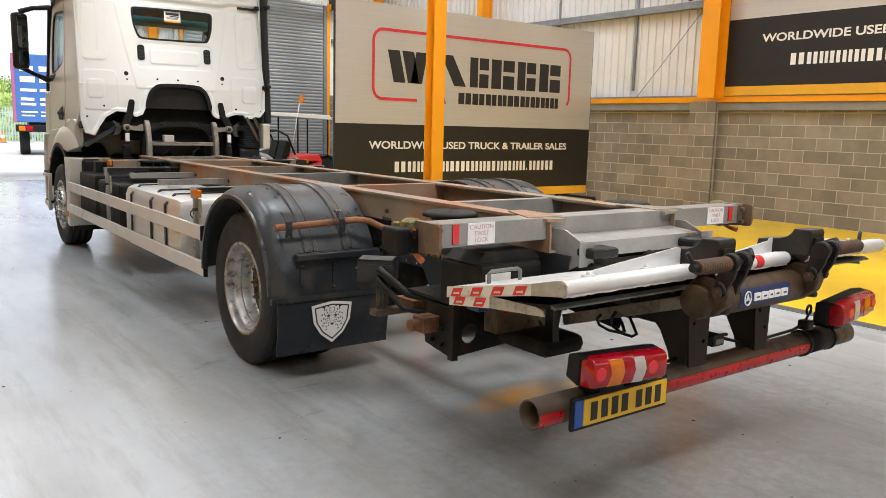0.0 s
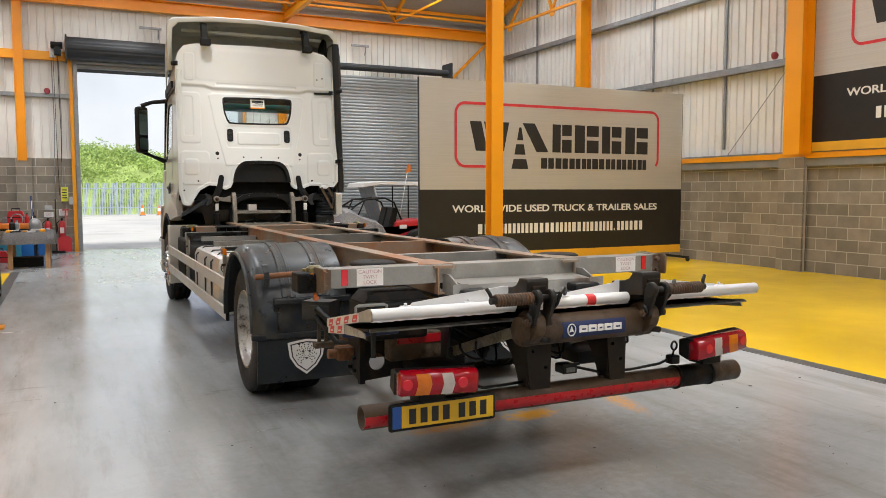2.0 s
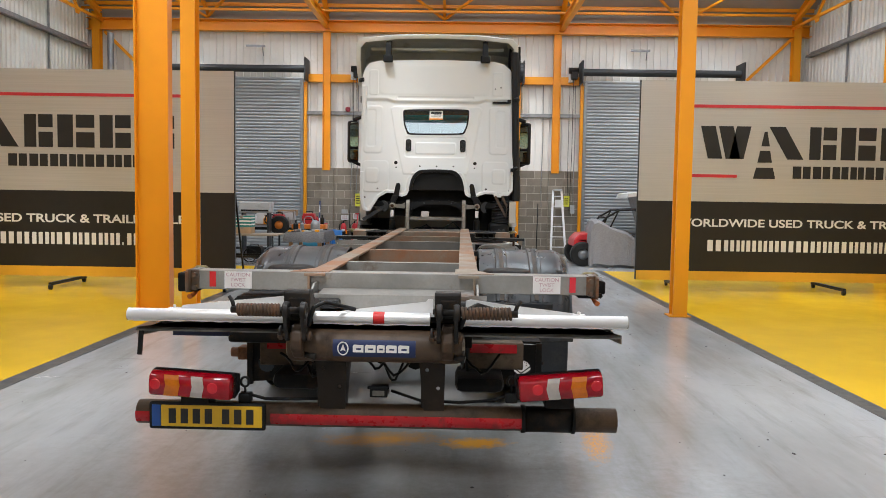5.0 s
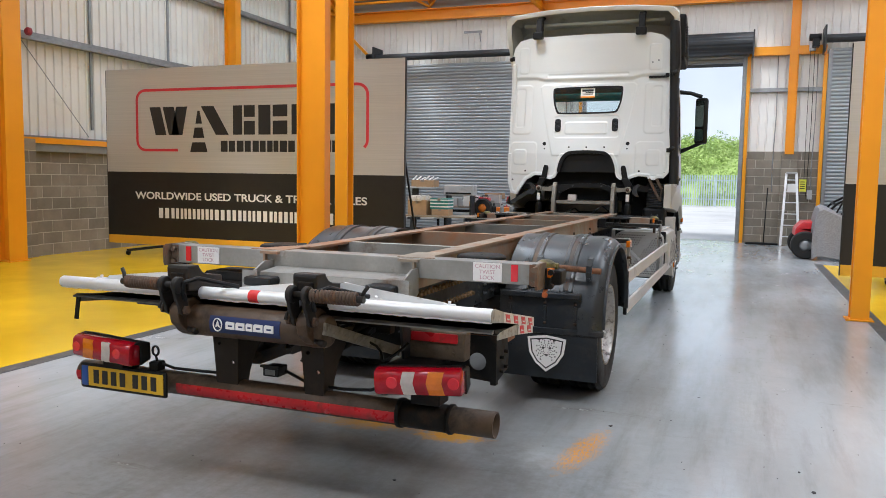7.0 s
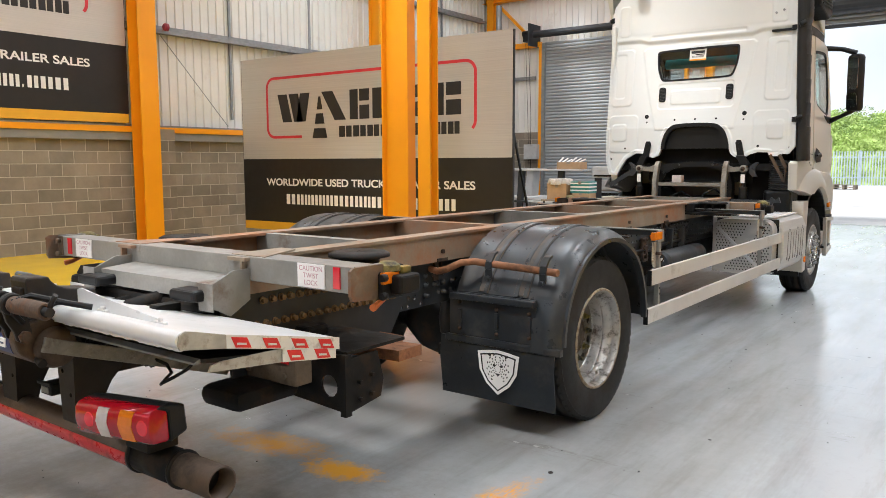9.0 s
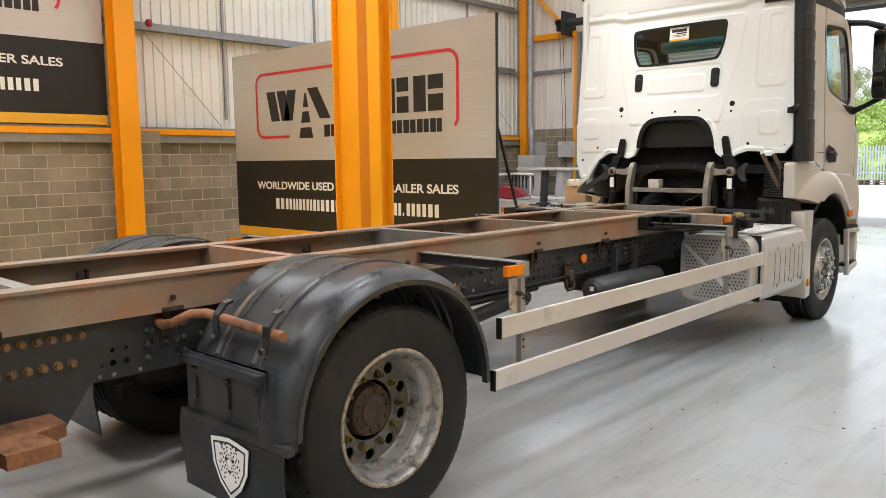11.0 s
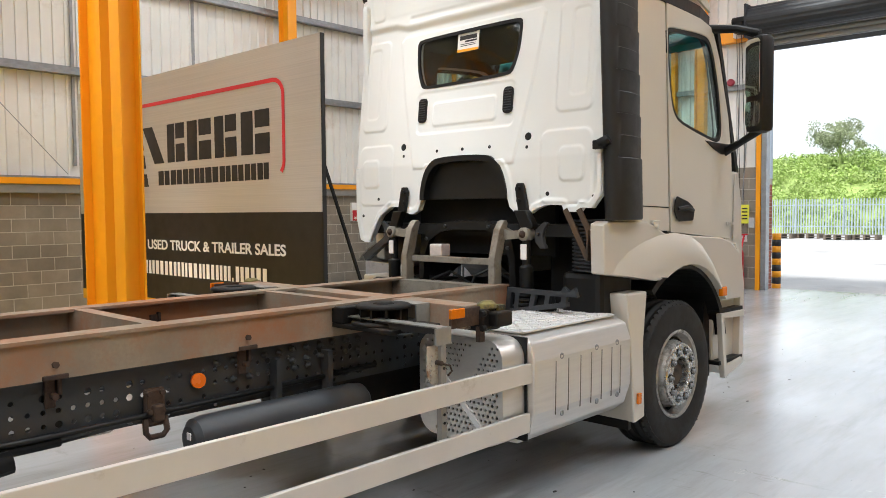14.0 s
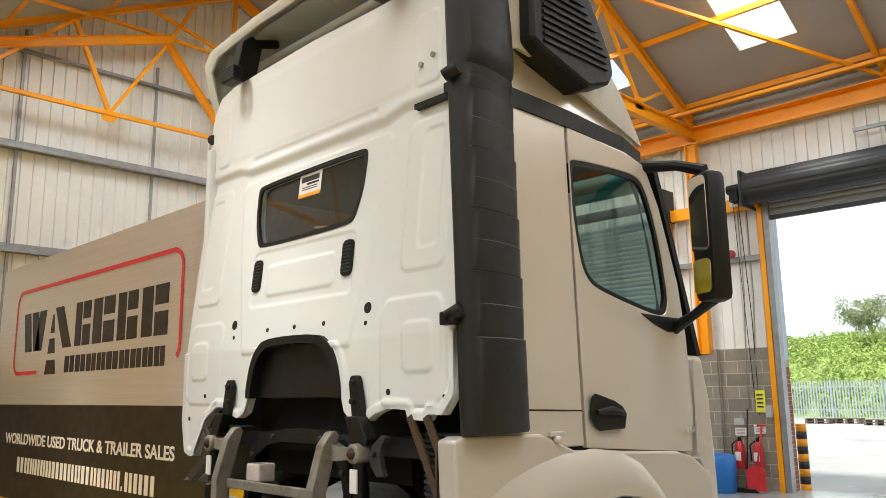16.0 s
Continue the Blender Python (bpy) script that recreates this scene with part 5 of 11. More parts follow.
sweep(bm, [(XC - 1.02, 3.40, 0.85), (XC - 0.9, 3.3, 0.72), (XC - 0.7, 3.0, 0.68), (XC - 0.5, 2.9, 0.7)], 0.022, 8)
sweep(bm, [(XC - 1.02, 3.42, 0.80), (XC - 0.92, 3.3, 0.64), (XC - 0.7, 3.05, 0.62), (XC - 0.5, 2.9, 0.66)], 0.018, 8)
part("hose", bm, M_BLACK, truck)
bm = B()
box(bm, XC - 1.0, XC - 0.62, 3.0, 3.1, 0.58, 0.66, 0.006)
sweep(bm, [(XC - 1.05, 3.05, 0.62), (XC - 0.9, 3.05, 0.62)], 0.03, 10)
part("tow_socket", bm, M_RUST, truck)

# ---- tail lift ----
lift = part("tail_lift", lathe(B(), [(0.001, -0.425), (0.05, -0.425), (0.07, -0.415), (0.078, -0.395), (0.078, 0.395), (0.07, 0.415), (0.05, 0.425), (0.001, 0.425)], (XC, 1.862, 0.905), "x", 32), M_TUBE, truck, "grimy tail lift on the rear of the chassis", smooth=True)
M_STRIPE_WHITE = mat("white_stripe", (0.66, 0.63, 0.56), 0.5, var=0.06, dirt=(0.36, 0.31, 0.25), dirt_amount=0.3, dirt_scale=16)
M_STRIPE_RED = mat("red_stripe_print", (0.62, 0.02, 0.02), 0.4, var=0.1, scale=20)
M_DECK_END = mat("scuffed_deck_end", (0.40, 0.375, 0.32), 0.5, metal=0.2, var=0.2, scale=14, bump=0.2, dirt=(0.16, 0.12, 0.08), dirt_amount=0.3, dirt_scale=12)
M_GRIP = mat("grimy_chequer_plate", (0.26, 0.245, 0.215), 0.5, metal=0.3, var=0.25, scale=9, bump=0.2, dirt=(0.09, 0.07, 0.05), dirt_amount=0.35, dirt_scale=7)


def wedge(bm, y0, y1, a0, a1, b0, b1, x0, x1):
    """A plate from y0 to y1: top heights a0, a1 and bottom heights b0, b1."""
    prism(bm, [(y0, b0), (y1, b1), (y1, a1), (y0, a0)], "x", XC + x0, XC + x1)


# upper leaf: a bright sheet over an underside blackened for shade, its edge rolled to a nose
bm = B()
wedge(bm, 1.885, 2.545, 1.058, 0.924, 1.046, 0.912, -1.197, 1.197)
part("upper_deck", bm, M_ALU, lift, "bright folded aluminium platform leaf")
bm = B()
wedge(bm, 1.90, 2.54, 1.044, 0.911, 1.015, 0.880, -1.19, 1.19)
part("deck_underside", bm, M_DIRTY, lift, "platform underside coloured black for its shade")
nose = [(1.862 + 0.031 * math.cos(radians(q)), 1.040 + 0.029 * math.sin(radians(q))) for q in range(75, 286, 15)] + [(1.91, 1.026), (1.91, 1.062)]
for a, b in ((-1.2, -0.44), (-0.30, 0.26), (0.42, 1.2)):
    bm = B()
    prism(bm, nose, "x", XC + a, XC + b)
    de = part("deck_edge", bm, M_ALU, lift, "bright silver rolled platform edge", smooth=True)
    bm = B()
    gd = random.Random(int(a * 100))
    n_ = int((b - a) / 0.02)
    lo = [(XC + a + (b - a) * i / n_, 1.014 - 0.003 - 0.005 * gd.random()) for i in range(n_ + 1)]
    prism(bm, lo + [(XC + b, 1.020), (XC + a, 1.020)], "y", 1.846, 1.858)
    part("edge_lip", bm, M_ALU, de, "chipped lower lip")
for pts in ([(-0.97, 1.04), (-0.43, 1.04), (-0.43, 1.125), (-0.455, 1.13), (-0.62, 1.112), (-0.80, 1.094), (-0.96, 1.076), (-0.972, 1.064)], [(-0.24, 1.05), (0.27, 1.05), (0.27, 1.125), (0.245, 1.125), (0.235, 1.112), (-0.1, 1.072)], [(0.43, 1.04), (0.97, 1.04), (0.972, 1.062), (0.955, 1.068), (0.78, 1.088), (0.60, 1.108), (0.455, 1.128), (0.43, 1.12)]):
    bm = B()
    prism(bm, [(XC + a, z) for a, z in pts], "y", 1.935, 1.940)
    part("deck_flange", bm, M_ALU, lift, "thin bent aluminium flange")
for a in (-1.0, -0.66, 0.62, 0.98):
    bm = B()
    box(bm, XC + a - 0.03, XC + a + 0.03, 1.915, 1.935, 1.045, 1.066, 0.004)
    sweep(bm, [(XC + a, 1.925, 1.06), (XC + a, 1.925, 1.078)], 0.008, 8)
    part("flange_clip", bm, M_ALU, lift)
bm = B()
arc_b = [(1.862 + r_ * math.cos(radians(q)), 1.040 + r_ * 0.95 * math.sin(radians(q))) for r_, angs in ((0.0325, range(90, 256, 15)), (0.030, range(255, 89, -15))) for q in angs]
prism(bm, arc_b, "x", XC - 0.012, XC + 0.042)
part("red_band", bm, M_STRIPE_RED, lift, "red tape band")
# lower leaf, hanging a little open below the upper one
bm = B()
wedge(bm, 1.93, 2.52, 0.965, 0.893, 0.952, 0.862, -1.19, 1.19)
part("lower_deck", bm, M_DIRTY, lift, "dark lower platform leaf")
bm = B()
wedge(bm, 1.905, 1.93, 0.957, 0.966, 0.950, 0.951, -1.185, 1.185)
part("leaf_edge", bm, M_CHANNEL, lift, "dull worn edge of the lower leaf")
for s in (-1, 1):
    xe = XC + s * 1.2
    x0, x1 = (1.2, 1.203) if s > 0 else (-1.203, -1.2)
    bm = B()
    cap = [(1.835, 1.030), (1.845, 1.012), (1.885, 1.006), (2.02, 0.985), (2.02, 1.032), (1.90, 1.063), (1.865, 1.070), (1.842, 1.058)]
    prism(bm, cap, "x", XC + s * 1.196, XC + s * 1.204)
    part("deck_end", bm, M_DECK_END, lift, "scuffed grey end of the platform edge", bevel=0.002)
    bm = B()
    prism(bm, [(1.95, 0.918), (2.26, 0.888), (2.26, 0.938), (2.0, 0.945), (1.96, 0.938)], "x", XC + s * 1.192, XC + s * 1.199)
    part("leaf_end", bm, M_DECK_END, lift, "scuffed grey end of the lower leaf")
    for nm_, y0, y1, a0, a1, b0, b1, n in (("up", 2.02, 2.545, 1.032, 0.926, 0.985, 0.880, 4), ("low", 2.26, 2.525, 0.938, 0.896, 0.888, 0.850, 2)):
        bm = B()
        wedge(bm, y0, y1, a0, a1, b0, b1, x0, x1)
        st = part("stripe_tape", bm, M_STRIPE_WHITE, lift, "white and red striped edge tape")

        def top_z(y, lo=a0, hi=a1):
            return lo + (hi - lo) * (y - y0) / (y1 - y0)

        def low_z(y, lo=b0, hi=b1):
            return lo + (hi - lo) * (y - y0) / (y1 - y0)
        for i in range(n):
            a = y0 + (y1 - y0) * (i + 0.28) / n
            w = (y1 - y0) / n * 0.5
            bm = B()
            prism(bm, [(a, low_z(a) + 0.004), (a + w, low_z(a + w) + 0.004), (a + w - 0.018, top_z(a + w) - 0.004), (a - 0.018, top_z(a) - 0.004)], "x", XC + s * 1.203, XC + s * 1.2045)
            rs = part("red_stripe", bm, M_STRIPE_RED, st)
            bm = B()
            ym, zm = a + w / 2 - 0.008, (top_z(a + w / 2) + low_z(a + w / 2)) / 2
            prism(bm, [(ym - w * 0.3, zm - 0.005), (ym + w * 0.3, zm - 0.012), (ym + w * 0.3, zm - 0.005), (ym - w * 0.3, zm + 0.003)], "x", XC + s * 1.2045, XC + s * 1.2052)
            part("stripe_print", bm, M_STRIPE_WHITE, rs, "small white bar")
    # stop block, spring collars and straps of one hinge
    x = XC + (-0.362 if s < 0 else 0.345)
    bm = B()
    pawl = [(1.762, 1.06), (1.758, 1.165), (1.764, 1.180), (1.842, 1.178), (1.852, 1.160), (1.872, 1.140), (1.91, 1.126), (1.96, 1.118), (2.02, 1.112), (2.03, 1.045), (1.90, 1.045)]
    prism(bm, pawl, "x", x - 0.062, x + 0.062)
    pw_ = part("hinge_pawl", bm, M_HINGE, lift, "dark worn stop block over the hinge", bevel=0.006)
    bm = B()
    box(bm, x - 0.035, x + 0.045, 1.748, 1.762, 1.10, 1.145, 0.006)
    part("pawl_step", bm, M_DIRTY, pw_)
    for dx in (-0.052, 0.028):
        bm = B()
        lathe(bm, [(0.018, x + dx), (0.036, x + dx), (0.041, x + dx + 0.005), (0.041, x + dx + 0.024), (0.036, x + dx + 0.029), (0.018, x + dx + 0.029)], (0, 1.712, 1.092), "x", 20)
        part("spring_collar", bm, M_HINGE, lift, "round black collar", smooth=True)
        bm = B()
        strap = [(1.676, 1.085), (1.690, 1.03), (1.715, 0.985), (1.722, 0.955), (1.745, 0.940), (1.770, 0.952), (1.778, 0.985), (1.765, 1.03), (1.760, 1.09), (1.740, 1.12), (1.70, 1.12)]
        prism(bm, strap, "x", x + dx + 0.003, x + dx + 0.022)
        part("hinge_cheek", bm, M_HINGE, lift, "black greasy hinge strap", bevel=0.004)
    bm = B()
    lug = [(1.735, 0.99), (1.72, 0.95), (1.735, 0.90), (1.785, 0.86), (1.862, 0.82), (1.935, 0.85), (1.945, 0.92), (1.90, 0.995), (1.84, 1.02), (1.78, 1.015)]
    prism(bm, lug, "x", x - 0.026, x + 0.03)
    part("tube_lug", bm, M_TUBE, lift, "brown welded lug on the tube", bevel=0.01)
    bm = B()
    sweep(bm, [(x - 0.085, 1.745, 0.968), (x + 0.075, 1.745, 0.968)], 0.013, 10)
    sweep(bm, [(x - 0.078, 1.745, 0.968), (x - 0.062, 1.745, 0.968)], 0.023, 6)
    sweep(bm, [(x + 0.055, 1.745, 0.968), (x + 0.07, 1.745, 0.968)], 0.023, 6)
    part("hinge_bolt", bm, M_SPRING, lift, "rusty pivot bolt")
    bm = B()
    sweep(bm, [(x - 0.07, 1.74, 1.01), (x - 0.07, 1.72, 1.0), (x - 0.07, 1.71, 0.975)], 0.008, 6)
    part("grease_hose", bm, M_HINGE, lift)
    bm = B()
    sweep(bm, [(x + 0.035, 1.80, 0.87), (x + 0.085, 1.79, 0.86)], 0.017, 8)
    part("grease_fitting", bm, M_HINGE, lift)
    xs0, xs1 = (XC - 0.628, XC - 0.425) if s < 0 else (XC + 0.408, XC + 0.64)
    bm = B()
    turns = 13 if s < 0 else 14
    n_ = turns * 12
    sweep(bm, [(xs0 + (xs1 - xs0) * i / n_, 1.712 + 0.024 * math.cos(i * 2 * math.pi * turns / n_), 1.092 + 0.024 * math.sin(i * 2 * math.pi * turns / n_)) for i in range(n_ + 1)], 0.0082, 6)
    sp = part("torsion_spring", bm, M_SPRING, lift, "rusty coil spring", smooth=True)
    bm = B()
    sweep(bm, [(min(xs0, x) - 0.028, 1.712, 1.092), (max(xs1, x) + 0.028, 1.712, 1.092)], 0.0165, 12)
    part("spring_rod", bm, M_HINGE, sp)
    bm = B()
    xe_ = xs0 - 0.012 if s < 0 else xs1 + 0.012
    sweep(bm, [(xe_, 1.712, 1.092), (xe_ + s * 0.014, 1.722, 1.128), (xe_ + s * 0.03, 1.727, 1.152)], 0.0095, 8)
    part("spring_tail", bm, M_HINGE, sp, "bent spring end")
    bm = B()
    hx = x + 0.062
    sweep(bm, [(hx, 1.74, 1.02), (hx + 0.012, 1.705, 1.06), (hx + 0.03, 1.70, 1.11), (hx + 0.075, 1.74, 1.128), (hx + 0.14, 1.82, 1.10), (hx + 0.19, 1.90, 1.075)], 0.011, 8)
    part("hose", bm, M_BLACK, lift, smooth=True)
    # uprights to the bumper tube
    xa, xb = (XC - 0.315, XC - 0.155) if s < 0 else (XC + 0.20, XC + 0.335)
    bm = B()
    plate(bm, [(xa + 0.03, 0.565), (xb - 0.005, 0.565), (xb, 0.86), (xa, 0.86)], [circle(xa + 0.045, 0.77, 0.010, 10), circle(xb - 0.035, 0.68, 0.010, 10)], 0.012, Matrix.Translation((0, 1.965, 0)) @ XZ)
    for xf in (xa + 0.015, xb - 0.015):
        prism(bm, [(1.965, 0.86), (2.28, 0.86), (2.20, 0.80), (2.11, 0.71), (2.06, 0.62), (2.045, 0.565), (1.965, 0.565)], "x", xf, xf + 0.010)
    part("upright", bm, M_TUBE_DARK, lift, "dark gusseted upright with bolt holes")
    # chequered link arm
    xl_ = XC - 0.405 if s < 0 else XC + 0.42
    arm = B()
    p0, p1 = Vector((xl_, 1.80, 0.93)), Vector((xl_, 2.62, 0.662))
    bar(arm, p0, p1, 0.014, 0.056)
    la = part("link_arm", arm, M_GRIP, lift, "scuffed chequered link arm", bevel=0.003)
    bm = B()
    for i in range(22):
        for j in (-1, 0, 1):
            p = p0 + (p1 - p0) * ((i + 0.5 + 0.25 * (j % 2)) / 22) + Vector((s * 0.0075, 0, 0.017 * j))
            bar(bm, p + Vector((0, -0.009, 0.006 * (1 if (i + j) % 2 else -1))), p + Vector((0, 0.009, -0.006 * (1 if (i + j) % 2 else -1))), 0.004, 0.004)
    part("arm_grip", bm, M_GRIP, la, kind="stuff")
bm = B()
lab = [(1.862 + r_ * math.cos(radians(q)), 0.905 + r_ * math.sin(radians(q))) for r_, angs in ((0.081, range(150, 216, 6)), (0.0785, range(210, 149, -6))) for q in angs]
prism(bm, lab, "x", XC - 0.196, XC + 0.196)
lbl = part("maker_plate", bm, M_BLUE, lift, "blue maker label on the tube")
for i, wd in enumerate((0.050, 0.050, 0.036, 0.050, 0.052)):
    xx = XC - 0.100 + sum((0.057, 0.057, 0.043, 0.057)[:i])
    bm = B()
    prism(bm, [(xx, 0.888), (xx + wd, 0.888), (xx + wd, 0.922), (xx + 0.006, 0.924), (xx, 0.918)], "y", 1.777, 1.783)
    mk = part("maker_mark", bm, M_PRINT_WHITE, lbl, "white block")
    bm = B()
    box(bm, xx + wd * 0.30, xx + wd * 0.78, 1.7765, 1.7772, 0.900, 0.908)
    part("mark_slot", bm, M_BLUE, mk)
bm = B()
sweep(bm, [(XC - 0.147 + 0.024 * math.cos(a), 1.779, 0.905 + 0.030 * math.sin(a)) for a in np.linspace(0, 6.28, 22)], 0.0035, 5)
prism(bm, [(XC - 0.160, 0.892), (XC - 0.147, 0.898), (XC - 0.134, 0.892), (XC - 0.147, 0.926)], "y", 1.777, 1.782)
part("maker_ring", bm, M_PRINT_WHITE, lbl)
for s in (-1, 1):
    bm = B()
    box(bm, XC + s * 0.60 - 0.18, XC + s * 0.60 + 0.18, 2.70, 2.80, 0.615, 0.775, 0.008)
    for q in (-0.13, 0.11):
        sweep(bm, [(XC + s * 0.60 + q, 2.69, 0.655), (XC + s * 0.60 + q, 2.71, 0.655)], 0.014, 6)
    bk = part("rear_bracket", bm, M_BROWN, lift, "brown bracket under the platform")
    bm = B()
    box(bm, XC + s * 0.60 - 0.135, XC + s * 0.60 + 0.14, 2.692, 2.70, 0.715, 0.765)
    part("red_tape", bm, M_RED_TAPE, bk, "red reflective tape")
bm = B()
box(bm, XC - 1.175, XC - 0.86, 2.36, 2.44, 0.845, 0.885, 0.006)
part("lamp_tray", bm, M_BLUE, lift, "dark blue tray")
bm = B()
sweep(bm, [(XC - 1.09, 2.40, 0.945), (XC - 1.09, 2.40, 0.998), (XC - 1.075, 2.40, 1.005), (XC - 0.93, 2.40, 1.005), (XC - 0.915, 2.40, 0.998), (XC - 0.915, 2.40, 0.945)], 0.0085, 8)
part("grab_handle", bm, M_CHANNEL, lift, "grey bent grab handle", smooth=True)
bm = B()
bar(bm, (XC - 1.165, 1.925, 0.955), (XC - 1.17, 1.91, 0.83), 0.022, 0.010)
part("lift_strap", bm, M_BLACK, lift, "black hanging strap")
g = random.Random(7)
bm = B()
for x, w, dz in ((XC - 0.12, 0.16, 0.07), (XC - 0.05, 0.22, 0.1), (XC + 0.42, 0.2, 0.08), (XC - 0.55, 0.18, 0.09), (XC - 0.45, 0.16, 0.12), (XC - 0.02, 0.14, 0.13)):
    sweep(bm, [(x + w * q / 8, 2.25 + 0.05 * math.sin(q), 0.79 - dz * math.sin(math.pi * q / 8) - 0.01 * g.random()) for q in range(9)], 0.0075, 6)
part("cable_loom", bm, M_BLACK, truck, "hanging black cables", kind="stuff")
bm = B()
box(bm, XC - 0.40, XC + 0.42, 2.50, 2.72, 0.80, 0.98, 0.02)
for i in range(20):
    x, z, r = XC - 0.42 + 0.86 * g.random(), 0.70 + 0.26 * g.random(), 0.015 + 0.03 * g.random()
    sweep(bm, [(x, 2.28 + 0.14 * g.random(), z), (x + 0.1 * g.random() - 0.05, 2.75, z + 0.05)], r, 8)
for i in range(12):
    x, z = XC - 0.40 + 0.82 * g.random(), 0.70 + 0.22 * g.random()
    box(bm, x, x + 0.04 + 0.05 * g.random(), 2.30 + 0.1 * g.random(), 2.46, z, z + 0.02 + 0.05 * g.random(), 0.004)
part("lift_ram_block", bm, M_DIRTY, lift, "grimy hydraulic rams and brackets", kind="stuff")
bm = B()
box(bm, XC - 0.045, XC + 0.045, 2.0, 2.09, 0.615, 0.665, 0.006)
box(bm, XC - 0.055, XC + 0.055, 1.99, 2.005, 0.66, 0.675, 0.003)
rk = part("rear_socket", bm, M_BLACK, truck, "black trailer socket")
bm = B()
box(bm, XC - 0.03, XC + 0.03, 1.994, 2.0, 0.625, 0.652, 0.003)
part("socket_label", bm, M_CHANNEL, rk)

# bumper tube, lamps and plate
TUBE_Y, TUBE_Z = 1.995, 0.525
bm = B()
lathe(bm, [(0.052, -1.205), (0.060, -1.205), (0.060, 1.185), (0.052, 1.185), (0.05, 1.0), (0.05, -1.1)], (XC, TUBE_Y, TUBE_Z), "x", 24, closed=True)
bumper = part("bumper_tube", bm, M_TUBE, truck, "brown grimy round bumper tube")
# added black discs stand in for the shade inside the open tube
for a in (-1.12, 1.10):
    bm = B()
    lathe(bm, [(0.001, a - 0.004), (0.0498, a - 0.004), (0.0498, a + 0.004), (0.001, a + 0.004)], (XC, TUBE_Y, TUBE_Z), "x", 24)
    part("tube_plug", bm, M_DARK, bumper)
for a, b in ((-1.205, -1.08), (-0.53, 0.715)):
    bm = B()
    arc = [(TUBE_Y + r_ * math.cos(radians(q)), TUBE_Z + r_ * math.sin(radians(q))) for r_, angs in ((0.0625, range(165, 228, 9)), (0.0595, range(219, 164, -9))) for q in angs]
    prism(bm, arc, "x", XC + a, XC + b)
    part("red_tape", bm, M_RED_TAPE, bumper, "red reflective tape")
for a, b in ((0.715, 0.735), (0.965, 0.98), (0.735, 0.965)):
    bm = B()
    r = 0.064 if b - a > 0.1 else 0.070
    lathe(bm, [(0.05, a), (r, a), (r, b), (0.05, b)], (XC, TUBE_Y, TUBE_Z), "x", 24)
    part("tube_clamp", bm, M_DIRTY, bumper)


